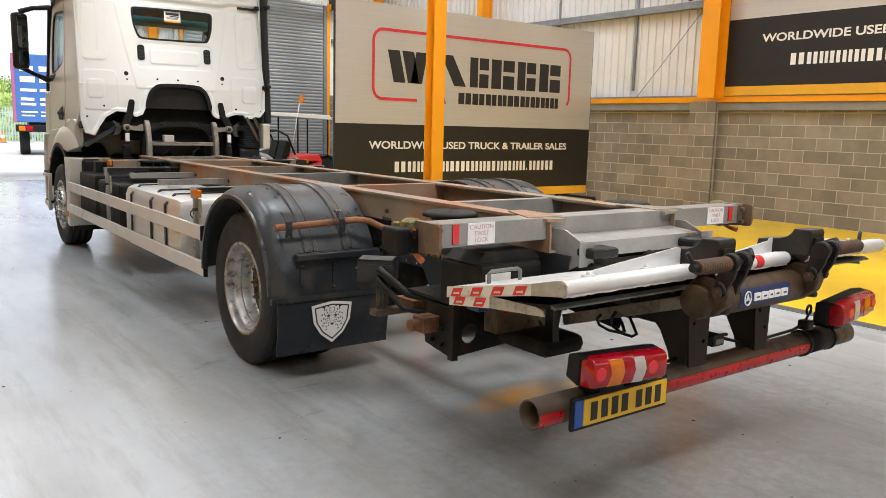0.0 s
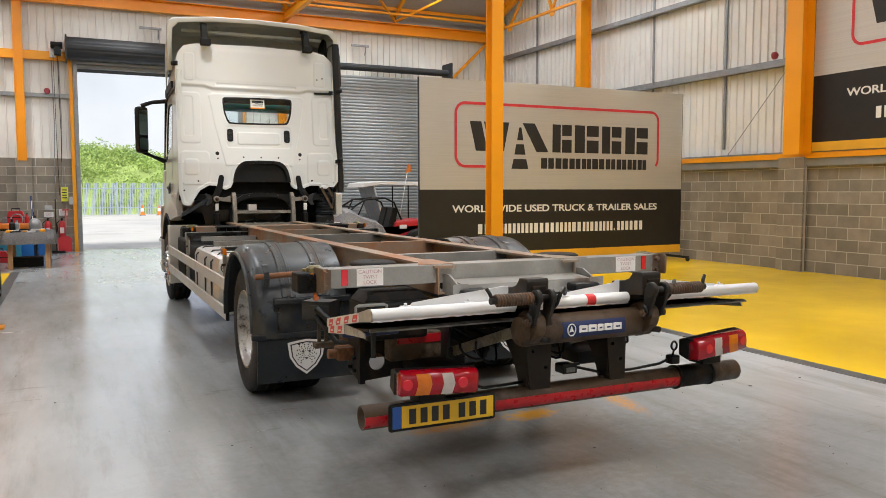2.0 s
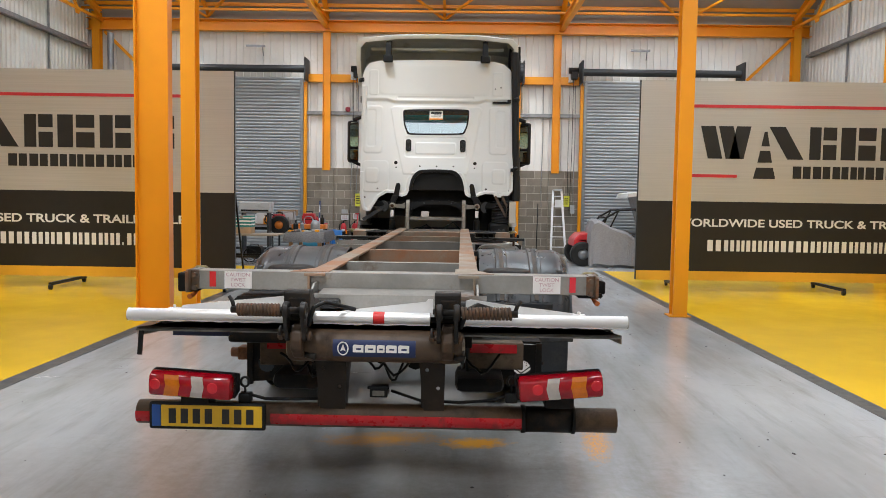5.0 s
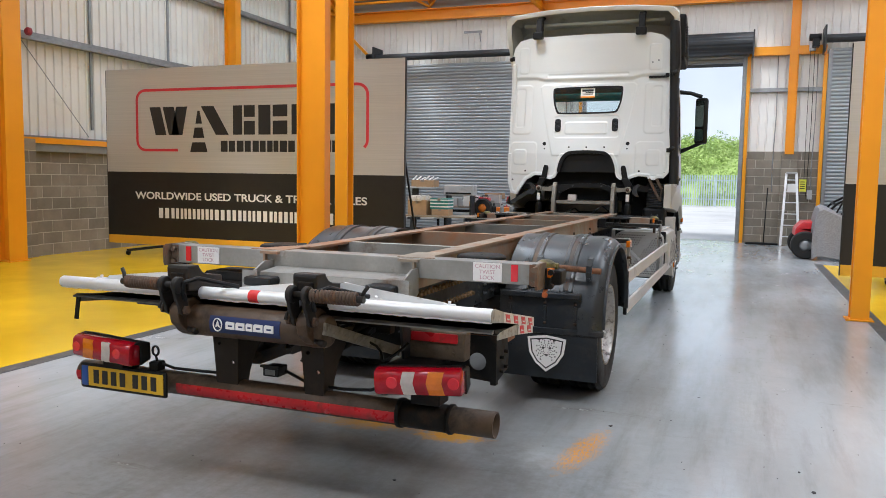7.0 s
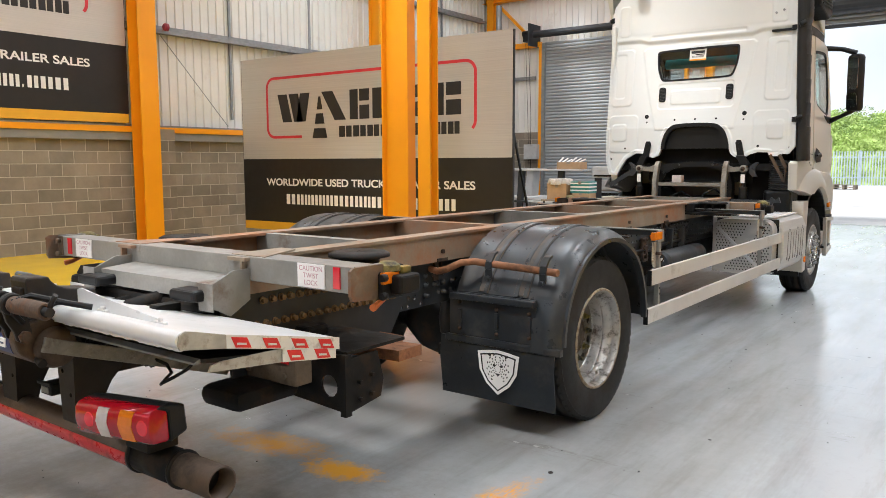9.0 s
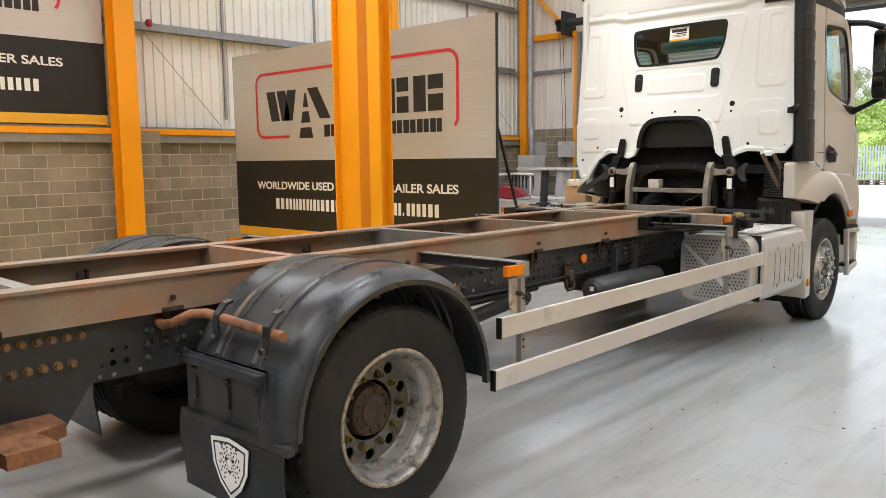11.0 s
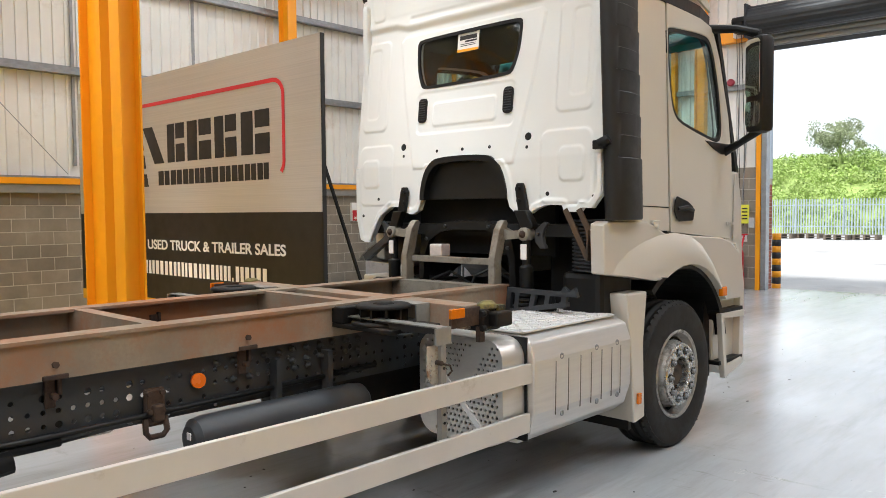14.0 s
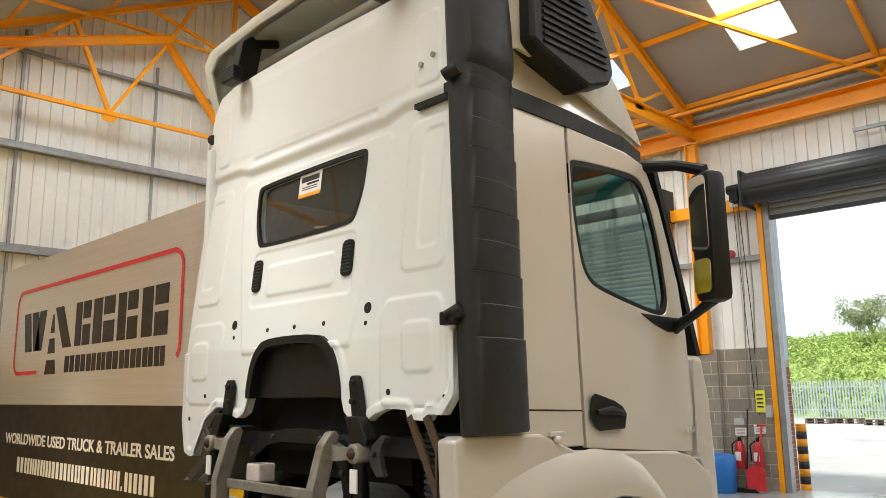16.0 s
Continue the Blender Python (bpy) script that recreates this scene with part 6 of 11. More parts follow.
def rear_lamp(x0, order, z0, tilt, turn):
    """A lamp bar with rounded ends; order is the way its lenses run, tilt and turn its set."""
    def settle(bm):
        c = (x0 + 0.2, 1.80, z0)
        bmesh.ops.rotate(bm, verts=bm.verts, cent=c, matrix=Matrix.Rotation(radians(tilt), 3, "Y"))
        bmesh.ops.rotate(bm, verts=bm.verts, cent=c, matrix=Matrix.Rotation(radians(turn), 3, "Z"))
    h = 0.122
    lamp = B()
    shell = [(1.795, z0 + 0.004), (1.783, z0 + 0.02), (1.779, z0 + 0.06), (1.783, z0 + h - 0.022), (1.795, z0 + h - 0.006), (1.815, z0 + h), (1.86, z0 + h), (1.86, z0)]
    prism(lamp, shell, "x", x0, x0 + 0.40)
    settle(lamp)
    ob = part("rear_lamp", lamp, M_RED_LENS, truck, "red rear lamp cluster", bevel=0.012, smooth=True)
    cells = ((M_AMBER_LENS, 0.075, 0.145), (M_CLEAR_LENS, 0.205, 0.262)) if order > 0 else ((M_AMBER_LENS, 0.255, 0.325), (M_CLEAR_LENS, 0.138, 0.195))
    for m_, a, b in cells:
        bm = B()
        k = 0.012 * order
        for za, zb, ya, yb in ((0.010, 0.035, 1.7855, 1.7790), (0.035, 0.062, 1.7790, 1.7765), (0.062, 0.090, 1.7765, 1.7790), (0.090, h - 0.012, 1.7790, 1.7855)):
            ka, kb = k * (1 - abs(za - 0.062) / 0.055), k * (1 - abs(zb - 0.062) / 0.055)
            q = [bm.verts.new((x0 + e + kk, yy, z0 + zz)) for e, kk, yy, zz in ((a, ka, ya, za), (b, ka, ya, za), (b, kb, yb, zb), (a, kb, yb, zb))]
            q2 = [bm.verts.new((v.co.x, v.co.y + 0.012, v.co.z)) for v in q]
            for f in ((0, 1, 2, 3), (7, 6, 5, 4), (0, 4, 5, 1), (2, 6, 7, 3), (1, 5, 6, 2), (3, 7, 4, 0)):
                bm.faces.new([(q + q2)[e] for e in f])
        bmesh.ops.recalc_face_normals(bm, faces=bm.faces[:])
        settle(bm)
        part("lens", bm, m_, ob, "amber lens" if m_ is M_AMBER_LENS else "clear white lens")
    for c_ in ((0.035, 0.315) if order > 0 else (0.085, 0.365)):
        bm = B()
        lathe(bm, [(0.001, -0.002), (0.024, -0.001), (0.027, 0.002)], (x0 + c_, 1.7785, z0 + 0.062), "y", 16)
        settle(bm)
        part("bulb_ring", bm, M_REFLECTOR, ob, "brighter round lens", smooth=True)
    bm = B()
    prism(bm, [(1.812, z0 + h - 0.004), (1.865, z0 + h + 0.004), (1.925, z0 + h - 0.012), (1.93, z0 + 0.02), (1.86, z0 - 0.004), (1.855, z0 + 0.1)], "x", x0 - 0.004, x0 + 0.404)
    settle(bm)
    part("lamp_housing", bm, M_BLACK, ob, "black lamp housing", bevel=0.008)
    bm = B()
    box(bm, x0 + 0.13, x0 + 0.27, 1.87, 1.99, z0 - 0.06, z0 + 0.012, 0.006)
    part("lamp_bracket", bm, M_DIRTY, ob)
    e = x0 + 0.43 if order > 0 else x0 - 0.03
    bm = B()
    sweep(bm, [(e + 0.020 * math.cos(a), 1.93, z0 + 0.055 + 0.024 * math.sin(a)) for a in np.linspace(-1.57, 4.71, 18)], 0.0065, 6)
    sweep(bm, [(e, 1.93, z0 + 0.032), (e, 1.95, z0 - 0.03)], 0.0065, 6)
    box(bm, e - 0.03, e + 0.03, 1.91, 1.97, z0 - 0.05, z0 + 0.0, 0.008)
    part("cable_eye", bm, M_BLACK, ob, "black cable loop")


rear_lamp(2.056, 1, 0.645, 2.4, -3.0)
rear_lamp(3.830, -1, 0.672, -3.8, 5.0)
PX, PY = 2.03, 1.868
bm = B()
box(bm, PX, PX + 0.573, PY, PY + 0.02, 0.472, 0.608, 0.012)
plate_ob = part("number_plate", bm, M_BLACK, truck, "yellow plate in a black holder")
bm = B()
box(bm, PX + 0.062, PX + 0.557, PY - 0.005, PY + 0.002, 0.488, 0.594, 0.003)
part("yellow_face", bm, M_PLATE_YELLOW, plate_ob, "yellow plate face with plain bars")
bm = B()
box(bm, PX + 0.016, PX + 0.060, PY - 0.005, PY + 0.002, 0.488, 0.594, 0.003)
part("blue_band", bm, M_PLATE_BLUE, plate_ob, "blue band")
for i in range(7):
    xx = PX + 0.10 + i * 0.059 + (0.026 if i > 3 else 0)
    bm = B()
    box(bm, xx, xx + 0.036, PY - 0.007, PY - 0.0045, 0.505, 0.578)
    part("plate_mark", bm, M_PRINT_BLACK, plate_ob, "plain black bar")
bm = B()
sweep(bm, [(3.80, 1.94, 0.66), (3.72, 1.96, 0.625), (3.55, 2.0, 0.60), (3.35, 2.02, 0.60), (3.2, 2.05, 0.64)], 0.008, 8)
sweep(bm, [(2.49, 1.94, 0.64), (2.58, 1.96, 0.61), (2.72, 2.0, 0.60), (2.95, 2.03, 0.60)], 0.008, 8)
part("lamp_cable", bm, M_BLACK, truck)


# ---- wheels ----
def tyre_mesh(bm, c, w, r, rr):
    h = w / 2
    prof = [(rr, -h * 0.82), (rr + 0.03, -h * 0.95), (rr + 0.10, -h), (r - 0.07, -h * 0.985), (r - 0.03, -h * 0.93), (r - 0.008, -h * 0.82)]
    for k in (-0.5, 0.0, 0.5):
        a = h * k
        prof += [(r - 0.002, a - 0.018), (r - 0.016, a - 0.012), (r - 0.016, a + 0.012), (r - 0.002, a + 0.018)]
    prof += [(r - 0.008, h * 0.82), (r - 0.03, h * 0.93), (r - 0.07, h * 0.985), (rr + 0.10, h), (rr + 0.03, h * 0.95), (rr, h * 0.82)]
    lathe(bm, prof, c, "x", 72)


def tread_mesh(bm, c, w, r):
    h = w / 2
    for i in range(56):
        a = 2 * math.pi * i / 56
        for sd in (-1, 1):
            q = Matrix.Translation(c) @ Matrix.Rotation(a, 4, "X")
            pts = []
            for dx, rad in ((0.70, r + 0.002), (0.93, r - 0.026)):
                for t_ in (-0.018, 0.018):
                    pts.append(bm.verts.new(q @ Vector((sd * h * dx, t_, rad + 0.001))))
            low = []
            for dx, rad in ((0.70, r - 0.02), (0.93, r - 0.045)):
                for t_ in (-0.018, 0.018):
                    low.append(bm.verts.new(q @ Vector((sd * h * dx, t_, rad))))
            fs = [bm.faces.new((pts[0], pts[1], pts[3], pts[2]))]
            for i0, i1 in ((0, 1), (1, 3), (3, 2), (2, 0)):
                fs.append(bm.faces.new((pts[i0], low[i0], low[i1], pts[i1])))
            bmesh.ops.recalc_face_normals(bm, faces=fs)


def rear_wheel(s, REAR_Y=4.80):
    x = XC + s * 1.09
    c = (x, REAR_Y, AXLE_Z)
    tyre = B()
    tyre_mesh(tyre, c, 0.27, 0.512, 0.295)
    wh = part("rear_wheel", B_box_hub(x - s * 0.24, REAR_Y), M_DIRTY, truck, "twin rear wheel")
    part("tyre", tyre, M_RUBBER, wh, "worn black tyre")
    bm = B()
    tread_mesh(bm, c, 0.27, 0.512)
    part("tread", bm, M_RUBBER, wh, kind="stuff")
    inner = B()
    tyre_mesh(inner, (XC + s * 0.80, REAR_Y, AXLE_Z), 0.27, 0.512, 0.295)
    part("tyre", inner, M_RUBBER, wh, "worn black tyre")
    bm = B()
    o = s * 0.115
    lathe(bm, [(0.30, o), (0.313, o + s * 0.006), (0.308, o + s * 0.014), (0.297, o + s * 0.012), (0.290, o + s * 0.002), (0.286, o - s * 0.03), (0.280, o - s * 0.05), (0.268, o - s * 0.064), (0.262, o - s * 0.085), (0.267, o - s * 0.094), (0.262, o - s * 0.104), (0.257, o - s * 0.150), (0.250, o - s * 0.166), (0.244, o - s * 0.170)], c, "x", 56)
    rim_ = part("rim", bm, M_RIM, wh, "dull silver steel rim with rust spots", smooth=True)
    bm = B()
    lathe(bm, [(0.2985, o + s * 0.0145), (0.305, o + s * 0.0165), (0.3115, o + s * 0.0135), (0.3135, o + s * 0.007)], c, "x", 56)
    part("rim_edge", bm, M_RIM_EDGE, rim_, "rust flecked rim edge", smooth=True)
    face = Matrix.Translation((x + o - s * 0.176, REAR_Y, AXLE_Z)) @ Matrix(((0, 0, 1, 0), (1, 0, 0, 0), (0, 1, 0, 0), (0, 0, 0, 1)))
    bm = B()
    holes = [circle(0.213 * math.cos(a), 0.213 * math.sin(a), 0.0275, 16) for a in [2 * math.pi * (i + 0.5) / 10 for i in range(10)]]
    plate(bm, circle(0, 0, 0.252, 48), holes + [circle(0, 0, 0.141, 36)], 0.014, face)
    part("wheel_disc", bm, M_DISC, wh, "grimy grey wheel disc with oval holes, darkened as if shaded", bevel=0.003)
    bm = B()
    lathe(bm, [(0.130, o - s * 0.34), (0.130, o - s * 0.22), (0.122, o - s * 0.165), (0.115, o - s * 0.145), (0.105, o - s * 0.140), (0.07, o - s * 0.138), (0.066, o - s * 0.128), (0.04, o - s * 0.124), (0.001, o - s * 0.124)], c, "x", 28)
    hub_ = part("hub", bm, M_HUB, wh, "muddy brown hub", smooth=True)
    for i in range(10):
        a = 2 * math.pi * (i + 0.25) / 10
        u, w = math.cos(a), math.sin(a)
        bm = B()
        sweep(bm, [(x + o - s * 0.142, REAR_Y + 0.09 * u, AXLE_Z + 0.09 * w), (x + o - s * 0.130, REAR_Y + 0.09 * u, AXLE_Z + 0.09 * w)], 0.010, 6)
        part("hub_bolt", bm, M_HUB, hub_)
    for i in range(10):
        a = 2 * math.pi * i / 10
        p = (REAR_Y + 0.1675 * math.cos(a), AXLE_Z + 0.1675 * math.sin(a))
        bm = B()
        sweep(bm, [(x + o - s * 0.18, *p), (x + o - s * 0.158, *p)], 0.023, 12)
        sweep(bm, [(x + o - s * 0.16, *p), (x + o - s * 0.138, *p)], 0.0165, 6)
        sweep(bm, [(x + o - s * 0.14, *p), (x + o - s * 0.122, *p)], 0.010, 10)
        part("wheel_nut", bm, M_BRASS, hub_, "yellow zinc wheel nut")


def B_box_hub(x, y):
    bm = B()
    sweep(bm, [(x - 0.05, y, AXLE_Z), (x + 0.05, y, AXLE_Z)], 0.2, 20)
    return bm


def front_wheel(s):
    x = XC + s * 1.06
    c = (x, FRONT_Y, AXLE_Z)
    wh = part("front_wheel", B_box_hub(x - s * 0.12, FRONT_Y), M_DIRTY, truck, "front wheel")
    bm = B()
    tyre_mesh(bm, c, 0.30, 0.512, 0.292)
    part("tyre", bm, M_RUBBER, wh, "worn black tyre")
    bm = B()
    tread_mesh(bm, c, 0.30, 0.512)
    part("tread", bm, M_RUBBER, wh, kind="stuff")
    bm = B()
    o = s * 0.13
    lathe(bm, [(0.296, o), (0.31, o + s * 0.008), (0.300, o + s * 0.014), (0.283, o + s * 0.004), (0.272, o - s * 0.035), (0.262, o - s * 0.045)], c, "x", 48)
    part("rim", bm, M_RIM_FRONT, wh, "grey steel rim", smooth=True)
    bm = B()
    lathe(bm, [(0.268, o - s * 0.045), (0.262, o - s * 0.080), (0.256, o - s * 0.088), (0.250, o - s * 0.080), (0.232, o - s * 0.028), (0.222, o + s * 0.012), (0.214, o + s * 0.026)], c, "x", 56)
    part("wheel_disc", bm, M_RIM_FRONT, wh, "dished grey steel wheel disc", smooth=True)
    for i in range(10):
        a = 2 * math.pi * (i + 0.5) / 10
        u, w = math.cos(a), math.sin(a)
        bm = B()
        sweep(bm, [(x + o - s * 0.075, FRONT_Y + 0.225 * u, AXLE_Z + 0.225 * w), (x + o - s * 0.045, FRONT_Y + 0.245 * u, AXLE_Z + 0.245 * w)], 0.026, 14)
        part("vent_hole", bm, M_DARK, wh, "dark round vent hole")
    bm = B()
    lathe(bm, [(0.218, o + s * 0.018), (0.216, o + s * 0.034), (0.208, o + s * 0.040), (0.130, o + s * 0.040), (0.122, o + s * 0.034), (0.119, o + s * 0.02), (0.117, o - s * 0.06)], c, "x", 44)
    nuts = part("wheel_ring", bm, M_RING, wh, "bright steel nut ring", smooth=True)
    for i in range(10):
        a = 2 * math.pi * i / 10
        p = (FRONT_Y + 0.1675 * math.cos(a), AXLE_Z + 0.1675 * math.sin(a))
        bm = B()
        lathe(bm, [(0.018, 0.0), (0.028, 0.001), (0.029, -0.004)] if s < 0 else [(0.018, 0.0), (0.028, -0.001), (0.029, 0.004)], (x + o + s * 0.0405, *p), "x", 14)
        part("nut_seat", bm, M_DIRTY, nuts)
        bm = B()
        sweep(bm, [(x + o + s * 0.036, *p), (x + o + s * 0.058, *p)], 0.0165, 6)
        sweep(bm, [(x + o + s * 0.056, *p), (x + o + s * 0.068, *p)], 0.010, 10)
        part("wheel_nut", bm, M_GALV, nuts)
    bm = B()
    lathe(bm, [(0.118, o - s * 0.05), (0.09, o - s * 0.045), (0.085, o - s * 0.01), (0.075, o + s * 0.002), (0.001, o + s * 0.006)], c, "x", 28)
    part("hub", bm, M_HUB, wh, "dirty hub cap", smooth=True)


for s in (-1, 1):
    rear_wheel(s)
    front_wheel(s)
for y in (REAR_Y, FRONT_Y):
    bm = B()
    sweep(bm, [(XC - 0.95, y, AXLE_Z), (XC + 0.95, y, AXLE_Z)], 0.11 if y == REAR_Y else 0.06, 16)
    if y == REAR_Y:
        lathe(bm, [(0.02, -0.3), (0.16, -0.24), (0.25, -0.1), (0.27, 0), (0.25, 0.1), (0.16, 0.24), (0.02, 0.3)], (XC, y, AXLE_Z), "x", 20)
        sweep(bm, [(XC, y, AXLE_Z), (XC, 8.6, 0.75)], 0.05, 12)
    part("axle", bm, M_DIRTY, truck, "grimy axle")


bm = B()
box(bm, XC - 0.3, XC + 0.3, 8.3, 10.0, 0.46, 0.92, 0.08)
part("gearbox", bm, M_DIRTY, truck, "dark grimy gearbox under the frame")
for s in (-1, 1):
    bm = B()
    sweep(bm, [(XC + s * 0.52, REAR_Y - 0.16, 0.40), (XC + s * 0.50, REAR_Y - 0.30, 0.95)], 0.04, 10)
    part("shock_absorber", bm, M_DIRTY, truck)
    bm = B()
    lathe(bm, [(0.001, -0.11), (0.09, -0.10), (0.10, 0), (0.09, 0.10), (0.001, 0.11)], (XC + s * 0.40, REAR_Y - 0.28, 0.52), "y", 16)
    part("brake_chamber", bm, M_DIRTY, truck, smooth=True)
bm = B()
box(bm, XC - 0.55, XC + 0.55, 3.0, 3.14, 0.60, 0.80, 0.015)
part("lift_crossbeam", bm, M_DIRTY, truck, "dark cross beam under the frame")


def air_bag(bm):
    for dy in (-0.35, 0.38):
        lathe(bm, [(0.10, 0.45), (0.14, 0.5), (0.15, 0.6), (0.13, 0.7), (0.09, 0.74)], (XC + 0.40, REAR_Y + dy, 0), "z", 18)
    bar(bm, (XC + 0.40, REAR_Y - 0.55, 0.42), (XC + 0.40, REAR_Y + 0.7, 0.48), 0.08, 0.07)


both(air_bag, "air_spring", M_DIRTY)


# rear mudguards, flaps and stays
def arc_shell(bm, y, z, r, x0, x1, a0, a1, n=26, th=0.012, ribs=(), shoulder={}):
    rows = []
    xs = sorted([x0, x1] + [x1 - q for q in shoulder] + [q for rb in ribs for q in (rb - 0.02, rb - 0.012, rb + 0.012, rb + 0.02)])
    for i in range(n + 1):
        a = radians(a0 + (a1 - a0) * i / n)
        row = []
        for x in xs:
            up = 0.0
            for rb in ribs:
                if abs(x - rb) < 0.013:
                    up = 0.011
            for q, drop in shoulder.items():
                if abs(x - (x1 - q)) < 1e-6:
                    up = -drop
            if shoulder and x == x1:
                up = -0.062
            row.append(bm.verts.new((x, y + (r + up) * math.cos(a), z + (r + up) * math.sin(a))))
        rows.append(row)
    fs = []
    for ra, rb_ in zip(rows, rows[1:]):
        for i in range(len(xs) - 1):
            f = bm.faces.new((ra[i], ra[i + 1], rb_[i + 1], rb_[i]))
            f.smooth = True
            fs.append(f)
    bmesh.ops.recalc_face_normals(bm, faces=fs)
    bmesh.ops.solidify(bm, geom=fs, thickness=th)


def squeeze(bm):
    """The guard stands a little higher than a circle and its front is tucked in."""
    for v in bm.verts:
        dy, dz = v.co.y - REAR_Y + 0.02, v.co.z - AXLE_Z
        up = min(1.0, 1.25 * max(0.0, dz) / max(1e-6, math.hypot(dy, dz)))
        foot = 0.962 if dy > 0 else 1.0
        k = foot + (1.062 - foot) * up
        v.co.y, v.co.z = REAR_Y - 0.02 + dy * k, AXLE_Z + dz * (k if dz > 0 else 1)


def guard(bm):
    arc_shell(bm, REAR_Y - 0.02, AXLE_Z + 0.0, 0.645, XC + 0.55, XC + 1.272, 5, 152, ribs=(XC + 0.70, XC + 0.76, XC + 0.97, XC + 1.03), shoulder={0.10: 0.0, 0.07: 0.005, 0.045: 0.016, 0.022: 0.034, 0.008: 0.05})
    squeeze(bm)


def guard_lip(bm):
    arc_shell(bm, REAR_Y - 0.02, AXLE_Z, 0.59, XC + 1.25, XC + 1.285, 5, 174, th=0.022)
    squeeze(bm)


def guard_corner(bm):
    arc_shell(bm, REAR_Y - 0.02, AXLE_Z, 0.645, XC + 1.10, XC + 1.272, 150, 178, n=10, ribs=(), shoulder={0.10: 0.0, 0.07: 0.005, 0.045: 0.016, 0.022: 0.034, 0.008: 0.05})
    squeeze(bm)


def guard_tail(bm):
    y = REAR_Y - 0.63
    box(bm, XC + 0.52, XC + 1.12, y - 0.015, y, 0.54, 0.82, 0.004)
    box(bm, XC + 0.50, XC + 1.285, y - 0.035, y + 0.005, 0.52, 0.56, 0.006)
    box(bm, XC + 0.54, XC + 1.12, y - 0.05, y, 0.78, 0.815, 0.005)
    for dx in (0.6, 0.86, 1.08):
        box(bm, XC + dx - 0.012, XC + dx + 0.012, y - 0.026, y, 0.62, 0.72, 0.003)


for g_ in both(guard, "rear_mudguard", M_GUARD, "dark ribbed plastic mudguard", smooth=True):
    sgn = 1 if g_.name == "rear_mudguard" else -1
    mir = None if sgn > 0 else XC
    bm = B()
    guard_lip(bm)
    part("guard_lip", bm, M_GUARD, g_, smooth=True, mirror=mir)
    bm = B()
    guard_corner(bm)
    part("guard_corner", bm, M_GUARD, g_, "rounded outer edge of the mudguard", smooth=True, mirror=mir)
    for xa, xb in ((0.672, 0.79), (0.94, 1.06)):
        bm = B()
        arc_shell(bm, REAR_Y - 0.02, AXLE_Z, 0.653, XC + xa + 0.012, XC + xb - 0.012, 8, 151, th=0.004)
        squeeze(bm)
        part("guard_band", bm, M_GUARD_DUST, g_, "dusty raised band", smooth=True, mirror=mir)
    for dx, z in ((0.60, 0.76), (0.86, 0.74), (1.08, 0.74), (0.60, 0.60), (0.86, 0.595), (1.08, 0.60)):
        bm = B()
        lathe(bm, [(0.001, -0.016), (0.009, -0.014), (0.012, -0.004), (0.012, 0.0)], (XC + dx, REAR_Y - 0.646, z), "y", 8)
        part("guard_bolt", bm, M_RUST_DARK, g_, "rusty bolt head", mirror=mir)
    bm = B()
    guard_tail(bm)
    part("guard_tail", bm, M_FLAP, g_, "stepped plastic rear panel", mirror=mir)
    y = REAR_Y - 0.645
    bm = B()
    wave = [(y - 0.012 * math.sin(i * 0.6), 0.55 - 0.045 * i) for i in range(9)]
    prism(bm, [(a + 0.004, z) for a, z in wave] + [(a - 0.004, z) for a, z in wave[::-1]], "x", XC + 0.46, XC + 1.245)
    fl = part("mud_flap", bm, M_FLAP, g_, "dark rubber mud flap", mirror=mir)
    bm = B()
    sh = [(0, -0.145), (0.08, -0.085), (0.127, -0.01), (0.142, 0.10), (0.07, 0.112), (0.0, 0.12), (-0.07, 0.112), (-0.142, 0.10), (-0.127, -0.01), (-0.08, -0.085)]
    plate(bm, sh, [], 0.003, Matrix.Translation((XC + 0.885, y - 0.022, 0.388)) @ XZ)
    sd = part("shield_badge", bm, M_PRINT_WHITE, fl, "white shield badge", mirror=mir)
    bm = B()
    plate(bm, [(q[0] * 0.86, q[1] * 0.86) for q in sh], [[(q[0] * 0.79, q[1] * 0.79) for q in sh]], 0.001, Matrix.Translation((XC + 0.885, y - 0.0255, 0.388)) @ XZ)
    mk_at = Matrix.Translation((XC + 0.885, y - 0.0255, 0.388)) @ XZ
    for k_ in range(5):
        for sg in (-1, 1):
            for j_ in range(6):
                a0_ = radians(-62 + 25 * j_ + 7 * (k_ % 2))
                rr = 0.022 + 0.0145 * k_
                a1_ = a0_ + radians(15 - k_)
                pts_ = [(sg * q_ * math.cos(a_) * 0.92, 0.012 + q_ * math.sin(a_) * 1.02) for q_, a_ in ((rr, a0_), (rr + 0.0065, (a0_ + a1_) / 2), (rr + 0.002, a1_), (rr - 0.004, (a0_ + a1_) / 2))]
                plate(bm, pts_ if sg > 0 else pts_[::-1], [], 0.001, mk_at)
    for q_ in (circle(-0.026, 0.028, 0.009, 8), circle(0.026, 0.028, 0.009, 8), [(-0.018, -0.018), (0.018, -0.018), (0.0, -0.036)], [(-0.07, 0.085), (-0.045, 0.095), (-0.05, 0.075)], [(0.07, 0.085), (0.05, 0.075), (0.045, 0.095)]):
        plate(bm, q_, [], 0.001, mk_at)
    part("badge_mark", bm, M_PRINT_BLACK, sd, "black badge marks", mirror=mir)
    bm = B()
    zz = 0.985
    yy = REAR_Y - 0.605
